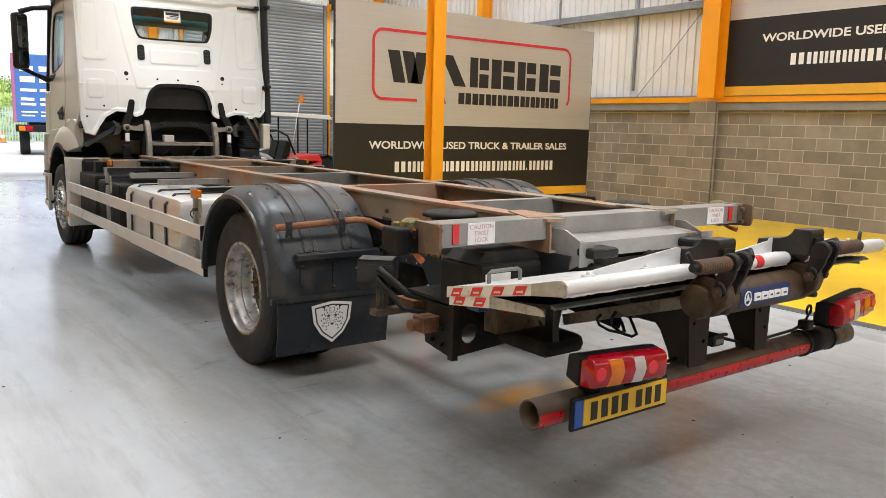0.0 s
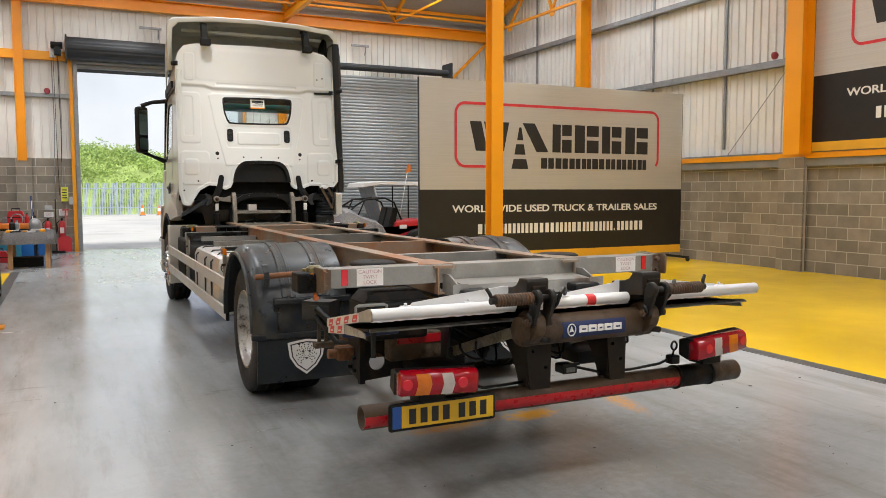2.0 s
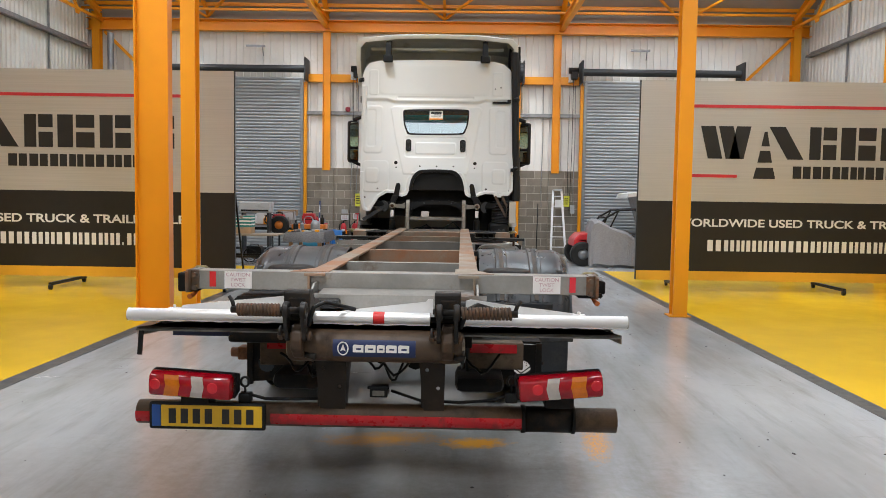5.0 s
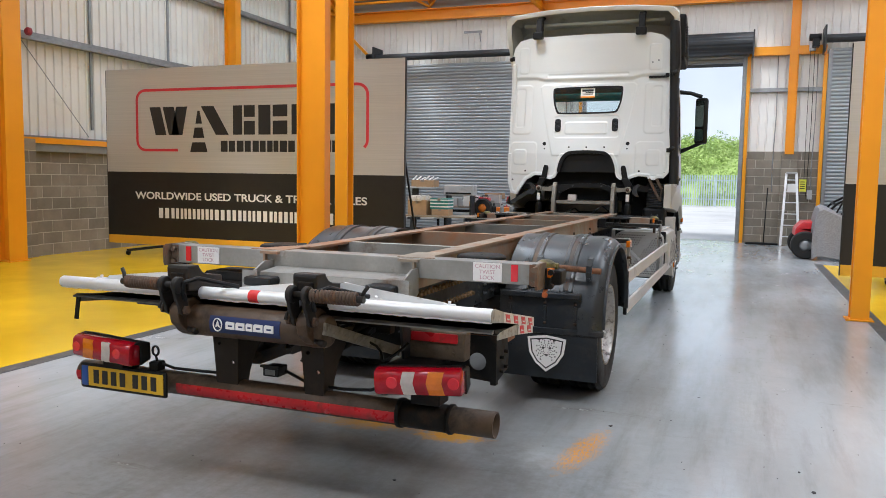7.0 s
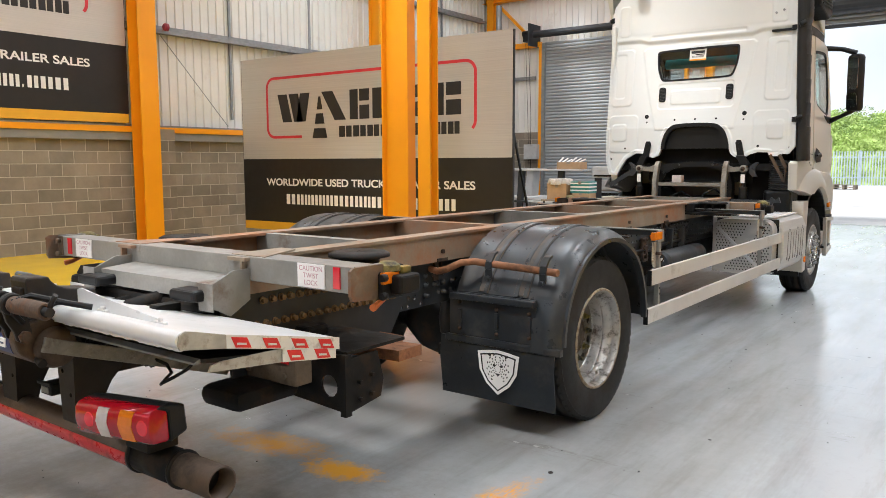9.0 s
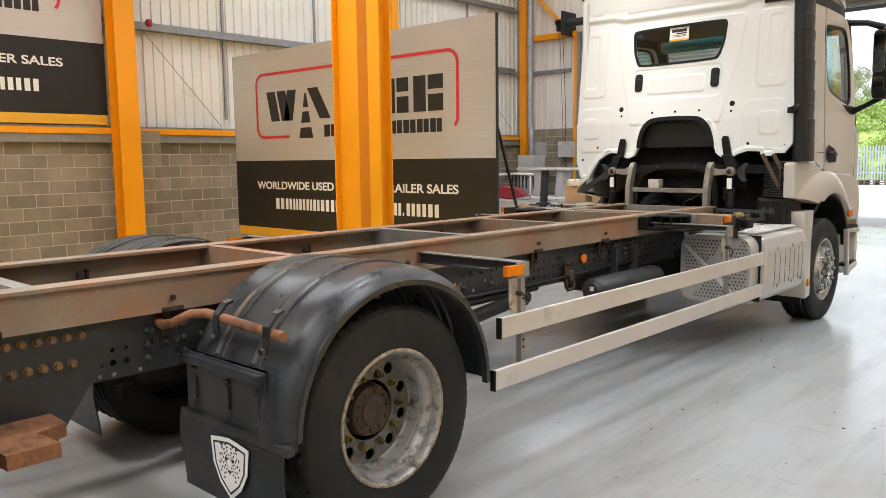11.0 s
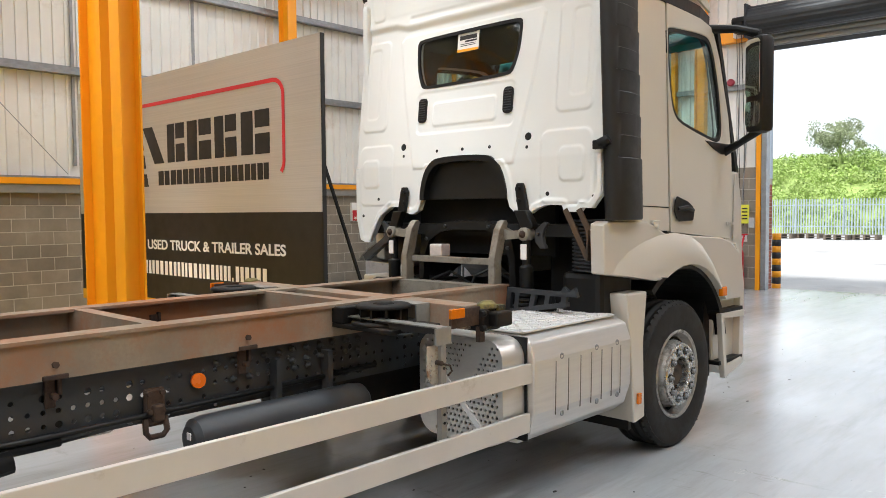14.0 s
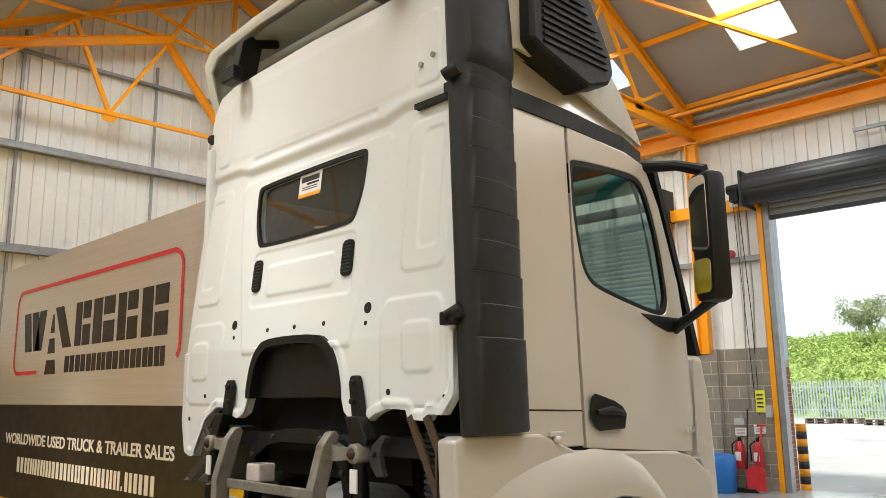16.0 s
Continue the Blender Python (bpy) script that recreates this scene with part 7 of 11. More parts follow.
    sweep(bm, [(XC + 0.43, yy - 0.115, zz - 0.03), (XC + 0.49, yy - 0.125, zz - 0.04), (XC + 0.55, yy - 0.105, zz - 0.025), (XC + 0.62, yy - 0.06, zz + 0.015), (XC + 0.70, yy - 0.035, zz + 0.024), (XC + 0.78, yy - 0.03, zz + 0.02), (XC + 1.25, yy - 0.03, zz)], 0.021, 12)
    stay = part("guard_stay", bm, M_RUST, g_, "bent rusty mudguard stay", smooth=True, mirror=mir)
    for dx in (0.81, 1.17):
        bm = B()
        pts = [(XC + dx, yy + 0.02, zz + 0.085), (XC + dx, yy - 0.01, zz + 0.075), (XC + dx, yy - 0.05, zz + 0.03), (XC + dx, yy - 0.055, zz - 0.01), (XC + dx, yy - 0.05, zz - 0.06)]
        for p, q in zip(pts, pts[1:]):
            bar(bm, p, q, 0.04, 0.012)
        sweep(bm, [(XC + dx, yy - 0.05, zz - 0.06), (XC + dx, yy - 0.085, zz - 0.06)], 0.014, 8)
        part("stay_strap", bm, M_GUARD, stay, mirror=mir)


# side guards
M_GUARD_RAIL = M_ALU_DULL
for s, y0, y1 in ((1, 5.5, 9.0), (-1, 5.45, 10.0)):
    side = part("side_guard", box(B(), XC + s * 1.235, XC + s * 1.262, y0, y1, 0.745, 0.85, 0.004), M_GUARD_RAIL, truck, "pale aluminium side guard rails")
    bm = B()
    box(bm, XC + s * 1.235, XC + s * 1.262, y0 - 0.05, y1 - 0.03, 0.485, 0.588, 0.004)
    part("lower_rail", bm, M_GUARD_RAIL, side)
    for z, yy in ((0.745, y0), (0.485, y0 - 0.05)):
        bm = B()
        box(bm, XC + s * 1.233, XC + s * 1.264, yy - 0.006, yy + 0.006, z - 0.002, z + 0.106, 0.002)
        part("end_cap", bm, M_BLACK, side)
    for y in (y0 + 0.22, y0 + 2.84):
        bm = B()
        box(bm, XC + s * 1.20, XC + s * 1.234, y - 0.018, y + 0.018, 0.47, 1.05, 0.003)
        gp = part("guard_post", bm, M_BEAM, side, "grey bolted post")
        for z_ in (0.53, 0.66, 0.70, 0.80, 0.92):
            bm = B()
            sweep(bm, [(XC + s * 1.23, y, z_), (XC + s * 1.238, y, z_)], 0.007, 8)
            part("post_hole", bm, M_DARK, gp)
        bm = B()
        arc_q = [(y - 0.035 + 0.052 * math.cos(radians(q)), 0.905 + 0.06 * math.sin(radians(q))) for q in range(180, 361, 20)]
        plate(bm, [(y + 0.017, 1.03), (y - 0.087, 1.03)] + arc_q, [circle(y - 0.07 + 0.003 * k, 0.87 + 0.022 * k, 0.006, 6) for k in range(6)], 0.006, Matrix(((0, 0, 1, XC + s * 1.205), (1, 0, 0, 0), (0, 1, 0, 0), (0, 0, 0, 1))))
        qd = part("quadrant_plate", bm, M_QUAD, side, "rust flecked latch plate with holes")
        bm = B()
        sweep(bm, [(XC + s * 1.215, y - 0.03, 0.95), (XC + s * 1.25, y - 0.03, 0.95)], 0.012, 8)
        sweep(bm, [(XC + s * 1.235, y - 0.03, 0.95), (XC + s * 1.245, y + 0.03, 0.93), (XC + s * 1.24, y + 0.05, 0.90), (XC + s * 1.23, y + 0.03, 0.88)], 0.005, 6)
        part("latch_pin", bm, M_RUST_DARK, qd)
        bm = B()
        prism(bm, [(y - 0.035, 1.108), (y + 0.035, 1.108), (y + 0.035, 1.114), (y - 0.035, 1.114)], "x", XC + s * 0.49, XC + s * 1.235)
        og = part("outrigger", bm, M_CHANNEL, side, "grey steel outrigger with a dark web")
        bm = B()
        prism(bm, [(XC + s * 0.49, 1.045), (XC + s * 0.62, 1.055), (XC + s * 1.19, 1.075), (XC + s * 1.235, 1.075), (XC + s * 1.235, 1.108), (XC + s * 0.49, 1.108)], "y", y - 0.004, y + 0.004)
        prism(bm, [(y - 0.028, 1.05), (y + 0.028, 1.05), (y + 0.028, 1.056), (y - 0.028, 1.056)], "x", XC + s * 0.49, XC + s * 1.0)
        part("web", bm, M_CHASSIS, og)
        bm = B()
        box(bm, XC + s * 1.225, XC + s * 1.238, y - 0.055, y + 0.05, 1.03, 1.112, 0.003)
        box(bm, XC + s * 1.20, XC + s * 1.235, y + 0.02, y + 0.045, 1.03, 1.10, 0.003)
        part("end_bracket", bm, M_BEAM, og)
    bm = B()
    box(bm, XC + s * 1.225, XC + s * 1.256, y0 + 0.06, y0 + 0.2, 1.05, 1.105, 0.004)
    part("side_marker", bm, M_AMBER_LENS, side, "amber side marker")

# tanks, boxes and pipes along the rails
bm = B()
lathe(bm, [(0.001, 7.38), (0.06, 7.385), (0.09, 7.41), (0.098, 7.46), (0.098, 8.3), (0.09, 8.36), (0.06, 8.39), (0.001, 8.4)], (XC + 0.60, 0, 0.665), "y", 24)
tk = part("air_tank", bm, M_CHASSIS, truck, "dark grey cylindrical air tank", smooth=True)
for y in (7.93, 8.25):
    bm = B()
    box(bm, XC + 0.44, XC + 0.50, y - 0.015, y + 0.015, 0.66, 0.93)
    part("tank_strap", bm, M_CHASSIS, tk)
bm = B()
box(bm, XC + 0.595, XC + 0.625, 7.378, 7.384, 0.67, 0.70)
part("tank_label", bm, M_LABEL, tk)
bm = B()
sweep(bm, [(XC + 0.52, 5.3, 0.62), (XC + 0.52, 6.0, 0.64), (XC + 0.52, 6.7, 0.72)], 0.045, 10)
sweep(bm, [(XC + 0.46, 5.3, 0.72), (XC + 0.46, 6.9, 0.74)], 0.02, 8)
sweep(bm, [(XC + 0.46, 4.9, 0.78), (XC + 0.47, 6.9, 0.77), (XC + 0.46, 8.6, 0.8)], 0.014, 6)
part("pipe_run", bm, M_BLACK, truck)
bm = B()
sweep(bm, [(XC + 0.44, 7.52, 0.885), (XC + 0.458, 7.52, 0.885)], 0.035, 20)
part("orange_reflector", bm, mat("orange_reflector", (0.85, 0.17, 0.01), 0.25, var=0.05, coat=0.5), truck, "round orange reflector")
for y in (7.30, 5.78):
    bm = B()
    box(bm, XC + 0.44, XC + 0.47, y - 0.045, y + 0.05, 0.72, 0.89, 0.012)
    box(bm, XC + 0.46, XC + 0.49, y - 0.02, y + 0.04, 0.74, 0.82, 0.012)
    for dy, dz in ((-0.03, 0.79), (0.03, 0.79), (-0.03, 0.87), (0.03, 0.87)):
        sweep(bm, [(XC + 0.46, y + dy, dz), (XC + 0.49, y + dy, dz)], 0.012, 6)
    tie = part("tie_plate", bm, M_RUST_DARK, truck, "dark rusty bolted tie plate")
    bm = B()
    sweep(bm, [(XC + 0.465, y - 0.045, 0.76), (XC + 0.475, y - 0.048, 0.70), (XC + 0.475, y - 0.03, 0.678), (XC + 0.475, y + 0.03, 0.678), (XC + 0.475, y + 0.05, 0.70), (XC + 0.465, y + 0.045, 0.76)], 0.014, 6)
    part("tie_ring", bm, M_RUST_DARK, tie)


def front_stay(bm):
    sweep(bm, [(XC + 0.47, 5.37, 1.03), (XC + 0.52, 5.37, 1.06), (XC + 0.57, 5.36, 1.065), (XC + 0.66, 5.335, 1.025), (XC + 0.78, 5.325, 1.01), (XC + 1.15, 5.295, 1.01)], 0.024, 12)


both(front_stay, "guard_stay", M_RUST, "bent rusty mudguard stay", smooth=True)

# silver exhaust box with tread plate and perforated end
boxm = B()
prism(boxm, [(XC + 0.55, 0.40), (XC + 1.16, 0.40), (XC + 1.24, 0.46), (XC + 1.28, 0.58), (XC + 1.285, 0.86), (XC + 1.25, 0.96), (XC + 1.17, 0.995), (XC + 0.55, 1.0)], "y", 8.98, 9.965)
ebox = part("exhaust_box", boxm, M_TANK, truck, "brushed aluminium exhaust box with tread plate top", bevel=0.012)
# thin dark bars draw the shaded grooves on the face
for y in (9.17, 9.29, 9.41, 9.52, 9.63, 9.74, 9.84):
    bm = B()
    sweep(bm, [(XC + 1.2795, y, 0.545), (XC + 1.2812, y, 0.60), (XC + 1.2855, y, 0.84)], 0.0032, 6)
    part("pressed_groove", bm, M_TANK_DARK, ebox, "pressed groove")
for y in (9.225, 9.575, 9.80):
    for z in (0.545, 0.86):
        bm = B()
        lathe(bm, [(0.018, 1.283), (0.016, 1.288), (0.010, 1.284), (0.001, 1.284)], (XC, y, z), "x", 12)
        part("bolt", bm, M_GALV, ebox)
bm = B()
plate(bm, rrect(XC + 0.62, XC + 1.2, 8.98, 9.945, 0.05), [], 0.008, pose(0, 0, 1.0))
tp = part("tread_plate", bm, M_ALU, ebox, "chequered aluminium step plate")
bm = B()
for i in range(19):
    for j in range(11):
        x, y = XC + 0.655 + j * 0.051, 9.02 + i * 0.0485
        a = 1 if (i + j) % 2 else -1
        p = Vector((x, y, 1.009))
        d = Vector((0.017, 0.014 * a, 0))
        bar(bm, p - d, p + d, 0.009, 0.007)
part("tread_pattern", bm, M_ALU, tp, kind="stuff")
bm = B()
box(bm, XC + 0.6, XC + 1.235, 8.972, 8.983, 0.43, 0.985)
part("box_band", bm, M_BLACK, ebox)
bm = B()
o = rrect(XC + 0.62, XC + 1.22, 0.42, 0.985, 0.11, 5)
hs = []
for i in range(18):
    for j in range(17):
        x, z = XC + 0.655 + i * 0.031 + (0.015 if j % 2 else 0), 0.46 + j * 0.030
        on = (x - (XC + 0.87)) * 0.9 - (z - 0.70) * 0.75
        if XC + 0.65 < x < XC + 1.185 and abs(on) > 0.06 and 0.455 < z < 0.95:
            hs.append(circle(x, z, 0.009, 6))
plate(bm, o, hs, 0.01, Matrix.Translation((0, 8.80, 0)) @ XZ)
pe = part("perforated_end", bm, M_TANK, ebox, "perforated aluminium heat shield")
bm = B()
pr = [(q[0], q[1]) for q in o]
for i in range(len(pr)):
    p, q = pr[i], pr[(i + 1) % len(pr)]
    bm.faces.new([bm.verts.new(v) for v in ((p[0], 8.80, p[1]), (q[0], 8.80, q[1]), (q[0], 8.98, q[1]), (p[0], 8.98, p[1]))])
bmesh.ops.remove_doubles(bm, verts=bm.verts, dist=0.0005)
bmesh.ops.recalc_face_normals(bm, faces=bm.faces[:])
part("shield_side", bm, M_TANK, pe, smooth=True)
# added near-black sheet makes the perforations read as shaded holes
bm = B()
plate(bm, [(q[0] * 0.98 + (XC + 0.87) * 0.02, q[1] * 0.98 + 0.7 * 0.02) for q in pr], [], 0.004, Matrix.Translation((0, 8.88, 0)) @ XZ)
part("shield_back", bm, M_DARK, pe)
bm = B()
bar(bm, (XC + 0.66, 8.785, 0.90), (XC + 1.08, 8.785, 0.50), 0.012, 0.03)
part("shield_brace", bm, M_ALU, pe)

# fuel tank and boxes on the other side
bm = B()
box(bm, XC - 1.23, XC - 0.55, 6.05, 7.65, 0.42, 1.0, 0.09)
ft = part("fuel_tank", bm, M_TANK, truck, "brushed aluminium fuel tank with straps", smooth=True)
for y in (6.35, 6.75, 7.35):
    bm = B()
    for p, q in ((( -1.238, 0.5), (-1.238, 0.92)), ((-1.238, 0.92), (-1.15, 1.006)), ((-1.15, 1.006), (-0.6, 1.006))):
        bar(bm, (XC + p[0], y, p[1]), (XC + q[0], y, q[1]), 0.05 if p[0] != q[0] else 0.006, 0.006 if p[0] != q[0] else 0.05)
    part("tank_strap", bm, M_BLACK, ft)
bm = B()
lathe(bm, [(0.06, 1.0), (0.06, 1.03), (0.04, 1.04), (0.001, 1.04)], (XC - 0.95, 7.0, 0), "z", 18)
part("filler_cap", bm, M_ALU, ft)
bm = B()
box(bm, XC - 1.15, XC - 0.55, 8.1, 9.0, 0.5, 0.95, 0.03)
part("battery_box", bm, M_BLACK, truck, "black battery box")
bm = B()
box(bm, XC - 1.15, XC - 0.55, 9.1, 9.9, 0.45, 0.98, 0.03)
part("step_box", bm, M_BLACK, truck, "black box ahead of the tank")
for y_ in (6.9, 7.8):
    bm = B()
    bar(bm, (XC - 1.12, y_, 1.06), (XC - 0.5, y_, 1.06), 0.06, 0.05)
    part("outrigger", bm, M_BEAM, truck)

# headboard posts at the end of the frame
for u in (-0.395, 0.435):
    bm = B()
    x = XC + u
    prism(bm, [(9.64, 1.0), (9.72, 1.0), (9.72, 1.32), (9.775, 1.52), (9.79, 1.57), (9.775, 1.59), (9.745, 1.585), (9.70, 1.53), (9.645, 1.34)], "x", x - 0.027, x + 0.027)
    part("headboard_post", bm, M_POST, truck, "worn grey curved upright", bevel=0.005)
bm = B()
box(bm, XC - 0.37, XC + 0.41, 9.70, 9.725, 1.29, 1.335, 0.004)
part("headboard_bar", bm, M_POST, truck)
bm = B()
end_beam(bm, 9.60, 9.72, 0.49, 1.02, 1.16)
part("frame_crossbar", bm, M_POST, truck)

# ---- the cab ----
CY = 9.83
HW = 1.16


def rounded(pts, times=2):
    """Cuts the corners of an outline until they read as round."""
    for _ in range(times):
        out = []
        for (a, b), (c, d) in zip(pts, pts[1:] + pts[:1]):
            out += [(a * 0.8 + c * 0.2, b * 0.8 + d * 0.2), (a * 0.2 + c * 0.8, b * 0.2 + d * 0.8)]
        pts = out
    return pts


cab = part("cab", B_box_hub(XC, 10.9), M_DARK, truck, "white day cab with black corner deflector")
ARCH_RAW = [(-0.385, 1.735), (-0.385, 1.79), (-0.35, 1.92), (-0.29, 2.0), (-0.20, 2.045), (0.25, 2.045), (0.34, 2.0), (0.40, 1.92), (0.435, 1.79), (0.435, 1.735)]


def soft_path(pts, times=2):
    """Cuts the corners of an open line."""
    for _ in range(times):
        out = [pts[0]]
        for (a, b), (c, d) in zip(pts, pts[1:]):
            out += [(a * 0.75 + c * 0.25, b * 0.75 + d * 0.25), (a * 0.25 + c * 0.75, b * 0.25 + d * 0.75)]
        pts = out + [pts[-1]]
    return pts


ARCH = soft_path(ARCH_RAW)
LOW_R = [(0.455, 1.675), (0.50, 1.64), (0.56, 1.63), (0.62, 1.635), (0.67, 1.665), (0.75, 1.69), (0.875, 1.685), (0.89, 1.645), (1.0, 1.642), (1.02, 1.67), (1.09, 1.665), (HW, 1.75)]
TOP = [(HW, 3.2), (1.15, 3.4), (1.10, 3.53), (1.0, 3.62), (0.85, 3.655), (0.0, 3.675), (-0.85, 3.655), (-1.0, 3.62), (-1.10, 3.53), (-1.15, 3.4), (-HW, 3.2)]
LOW_L = [(-HW, 1.60), (-1.10, 1.43), (-1.02, 1.41), (-0.97, 1.41), (-0.95, 1.45), (-0.90, 1.53), (-0.84, 1.62), (-0.72, 1.69), (-0.62, 1.685), (-0.56, 1.65), (-0.49, 1.63), (-0.42, 1.66)]
outline = [(x if x > -1.0 else -1.0 + (x + 1.0) * 0.75, z) for x, z in ARCH + LOW_R + TOP + LOW_L]
WIN = [(-0.455, 2.93), (-0.49, 2.90), (-0.475, 2.72), (-0.43, 2.595), (-0.39, 2.565), (0.39, 2.575), (0.43, 2.605), (0.475, 2.73), (0.49, 2.91), (0.455, 2.94)]
WIN = rounded(WIN)
sh = lambda pts: [(x + XC, z) for x, z in pts]
bm = B()
plate(bm, sh(outline), [sh(WIN)], 0.032, Matrix.Translation((0, CY + 0.038, 0)) @ XZ)
back = part("cab_back", bm, M_WHITE, cab, "white pressed steel back wall")


def rect_dist(u, z, x0, x1, z0, z1, rad):
    qx = np.abs(u - (x0 + x1) / 2) - (x1 - x0) / 2 + rad
    qz = np.abs(z - (z0 + z1) / 2) - (z1 - z0) / 2 + rad
    return np.hypot(np.maximum(qx, 0), np.maximum(qz, 0)) + np.minimum(np.maximum(qx, qz), 0) - rad


def poly_dist(u, z, pts):
    """Signed distance to a closed outline, negative inside, and the nearest point on it."""
    best = np.full(u.shape, 9.0)
    nx, nz = np.zeros(u.shape), np.zeros(u.shape)
    inside = np.zeros(u.shape, bool)
    for (x0, z0), (x1, z1) in zip(pts, pts[1:] + pts[:1]):
        ex, ez = x1 - x0, z1 - z0
        f = np.clip(((u - x0) * ex + (z - z0) * ez) / max(1e-9, ex * ex + ez * ez), 0, 1)
        px, pz = x0 + f * ex, z0 + f * ez
        d = np.hypot(u - px, z - pz)
        m = d < best
        best, nx, nz = np.where(m, d, best), np.where(m, px, nx), np.where(m, pz, nz)
        if abs(ez) > 1e-9:
            inside ^= ((z0 > z) != (z1 > z)) & (u < ex * (z - z0) / ez + x0)
    return np.where(inside, -best, best), nx, nz


def press_step(d, depth, w=0.007):
    t = np.clip(0.5 - d / (2 * w), 0, 1)
    return depth * t * t * (3 - 2 * t)


def back_relief(u, z):
    """How far the pressed steel stands out of the back wall."""
    h = 0.026 * (lambda t: t * t * (3 - 2 * t))(np.clip((z - 3.015 - 0.035 * np.clip((np.abs(u) - 0.62) / 0.12, 0, 1)) / 0.06, 0, 1))
    h = h + press_step(poly_dist(u, z, [(-0.64, 2.985), (0.64, 2.985), (0.68, 2.95), (0.60, 2.5), (0.475, 1.97), (-0.475, 1.97), (-0.60, 2.5), (-0.68, 2.95)])[0], 0.007)
    h = h - press_step(rect_dist(u, z, -0.46, 0.46, 2.225, 2.53, 0.045), 0.006)
    h = h + press_step(rect_dist(u, z, -0.30, 0.30, 2.275, 2.445, 0.03), 0.007)
    a = np.abs(u)
    h = h + press_step(rect_dist(a, z, 0.80, 1.075, 2.28, 2.985, 0.05), 0.007)
    h = h - press_step(rect_dist(a, z, 0.90, 1.03, 2.38, 2.93, 0.03), 0.007)
    h = h + press_step(rect_dist(a, z, 0.70, 1.085, 1.70, 2.165, 0.06), 0.007)
    h = h + press_step(rect_dist(a, z, 0.85, 1.035, 1.84, 2.055, 0.04), 0.007)
    h = h - press_step(rect_dist(u, z, -0.58, 0.56, 3.092, 3.128, 0.015), 0.007, 0.012)
    h = h + press_step(rect_dist(u, z, -0.86, 0.82, 3.15, 3.60, 0.10), 0.003, 0.03)
    h = h + press_step(rect_dist(u, z, 0.84, 1.0, 3.15, 3.50, 0.03), 0.006)
    h = h + press_step(rect_dist(u, z, -1.0, -0.87, 3.15, 3.52, 0.03), 0.006)
    h = h + 0.0015 * np.sin(u * 3.1 + 0.6) * np.sin(z * 4.3)
    rim = poly_dist(u, z, outline)[0]
    h = h + np.where(z < 2.0, press_step(-rim - 0.04, 0.012, 0.010), 0)
    return h


def back_skin():
    """The pressed skin as a fine sheet, trimmed to the outline and the window."""
    us, zs = np.arange(-1.18, 1.181, 0.0082), np.arange(1.39, 3.70, 0.0082)
    u, z = np.meshgrid(us, zs)
    d1, x1, z1 = poly_dist(u, z, outline)
    d2, x2, z2 = poly_dist(u, z, WIN)
    out, hole = d1 > 0, d2 < 0
    keep = ~(out | hole)
    pu, pz = np.where(out, x1, np.where(hole, x2, u)), np.where(out, z1, np.where(hole, z2, z))
    h = back_relief(pu, pz)
    n_z, n_u = u.shape
    idx = np.arange(n_z * n_u).reshape(n_z, n_u)
    use = keep[:-1, :-1] | keep[1:, :-1] | keep[:-1, 1:] | keep[1:, 1:]
    faces = np.stack([idx[:-1, :-1], idx[:-1, 1:], idx[1:, 1:], idx[1:, :-1]], axis=-1)[use]
    used = np.unique(faces)
    re_i = np.full(n_z * n_u, -1)
    re_i[used] = np.arange(len(used))
    v = np.stack([XC + pu.ravel()[used], CY - 0.001 - h.ravel()[used], pz.ravel()[used]], axis=-1)
    bm_ = B()
    me_ = bpy.data.meshes.new("tmp")
    me_.from_pydata(v.tolist(), [], re_i[faces].tolist())
    bm_.from_mesh(me_)
    bpy.data.meshes.remove(me_)
    return part("pressed_skin", bm_, M_WHITE, back, "white pressed sheet with shallow panels", smooth=True)


back_skin()
spots = [(-0.591, 2.14, 0.026), (0.591, 2.14, 0.026), (-0.585, 2.07, 0.011), (0.585, 2.07, 0.011), (-0.23, 2.09, 0.012), (0.02, 2.09, 0.012), (0.27, 2.09, 0.012), (0.76, 1.76, 0.014), (-0.86, 1.75, 0.012), (-1.05, 1.62, 0.012), (1.10, 1.74, 0.008)]
for u_, z_, r_ in spots:
    hh = float(back_relief(np.array([u_]), np.array([z_]))[0])
    bm = B()
    lathe(bm, [(0.001, -hh - 0.0022), (r_ * 0.8, -hh - 0.0022), (r_, -hh - 0.0028), (r_ * 1.06, -hh + 0.002)], (XC + u_, CY, z_), "y", 16)
    part("plug_hole", bm, M_DARK, back, "black hole plug")
for s in (-1, 1):
    bm = B()
    plate(bm, rrect(XC + s * 0.405 - 0.042, XC + s * 0.405 + 0.042, 2.31, 2.49, 0.03, 5), [], 0.014, Matrix.Translation((0, CY + 0.002, 0)) @ XZ)
    vn = part("vent_grille", bm, M_BLACK, back, "black slotted vent", bevel=0.002)
    for i in range(9):
        bm = B()
        z = 2.33 + i * 0.0175
        box(bm, XC + s * 0.405 - 0.03, XC + s * 0.405 + 0.03, CY - 0.016, CY - 0.011, z, z + 0.006)
        part("vent_slat", bm, M_GUARD, vn)
bm = B()
sweep(bm, [(XC + 0.88, CY + 0.01, 3.25), (XC + 0.88, CY - 0.044, 3.25)], 0.013, 12)
part("bolt", bm, M_GALV, back)
bm = B()
sweep(bm, [(XC + 0.96, CY + 0.01, 3.274), (XC + 0.96, CY - 0.044, 3.274)], 0.013, 12)
part("bolt", bm, M_GALV, back)
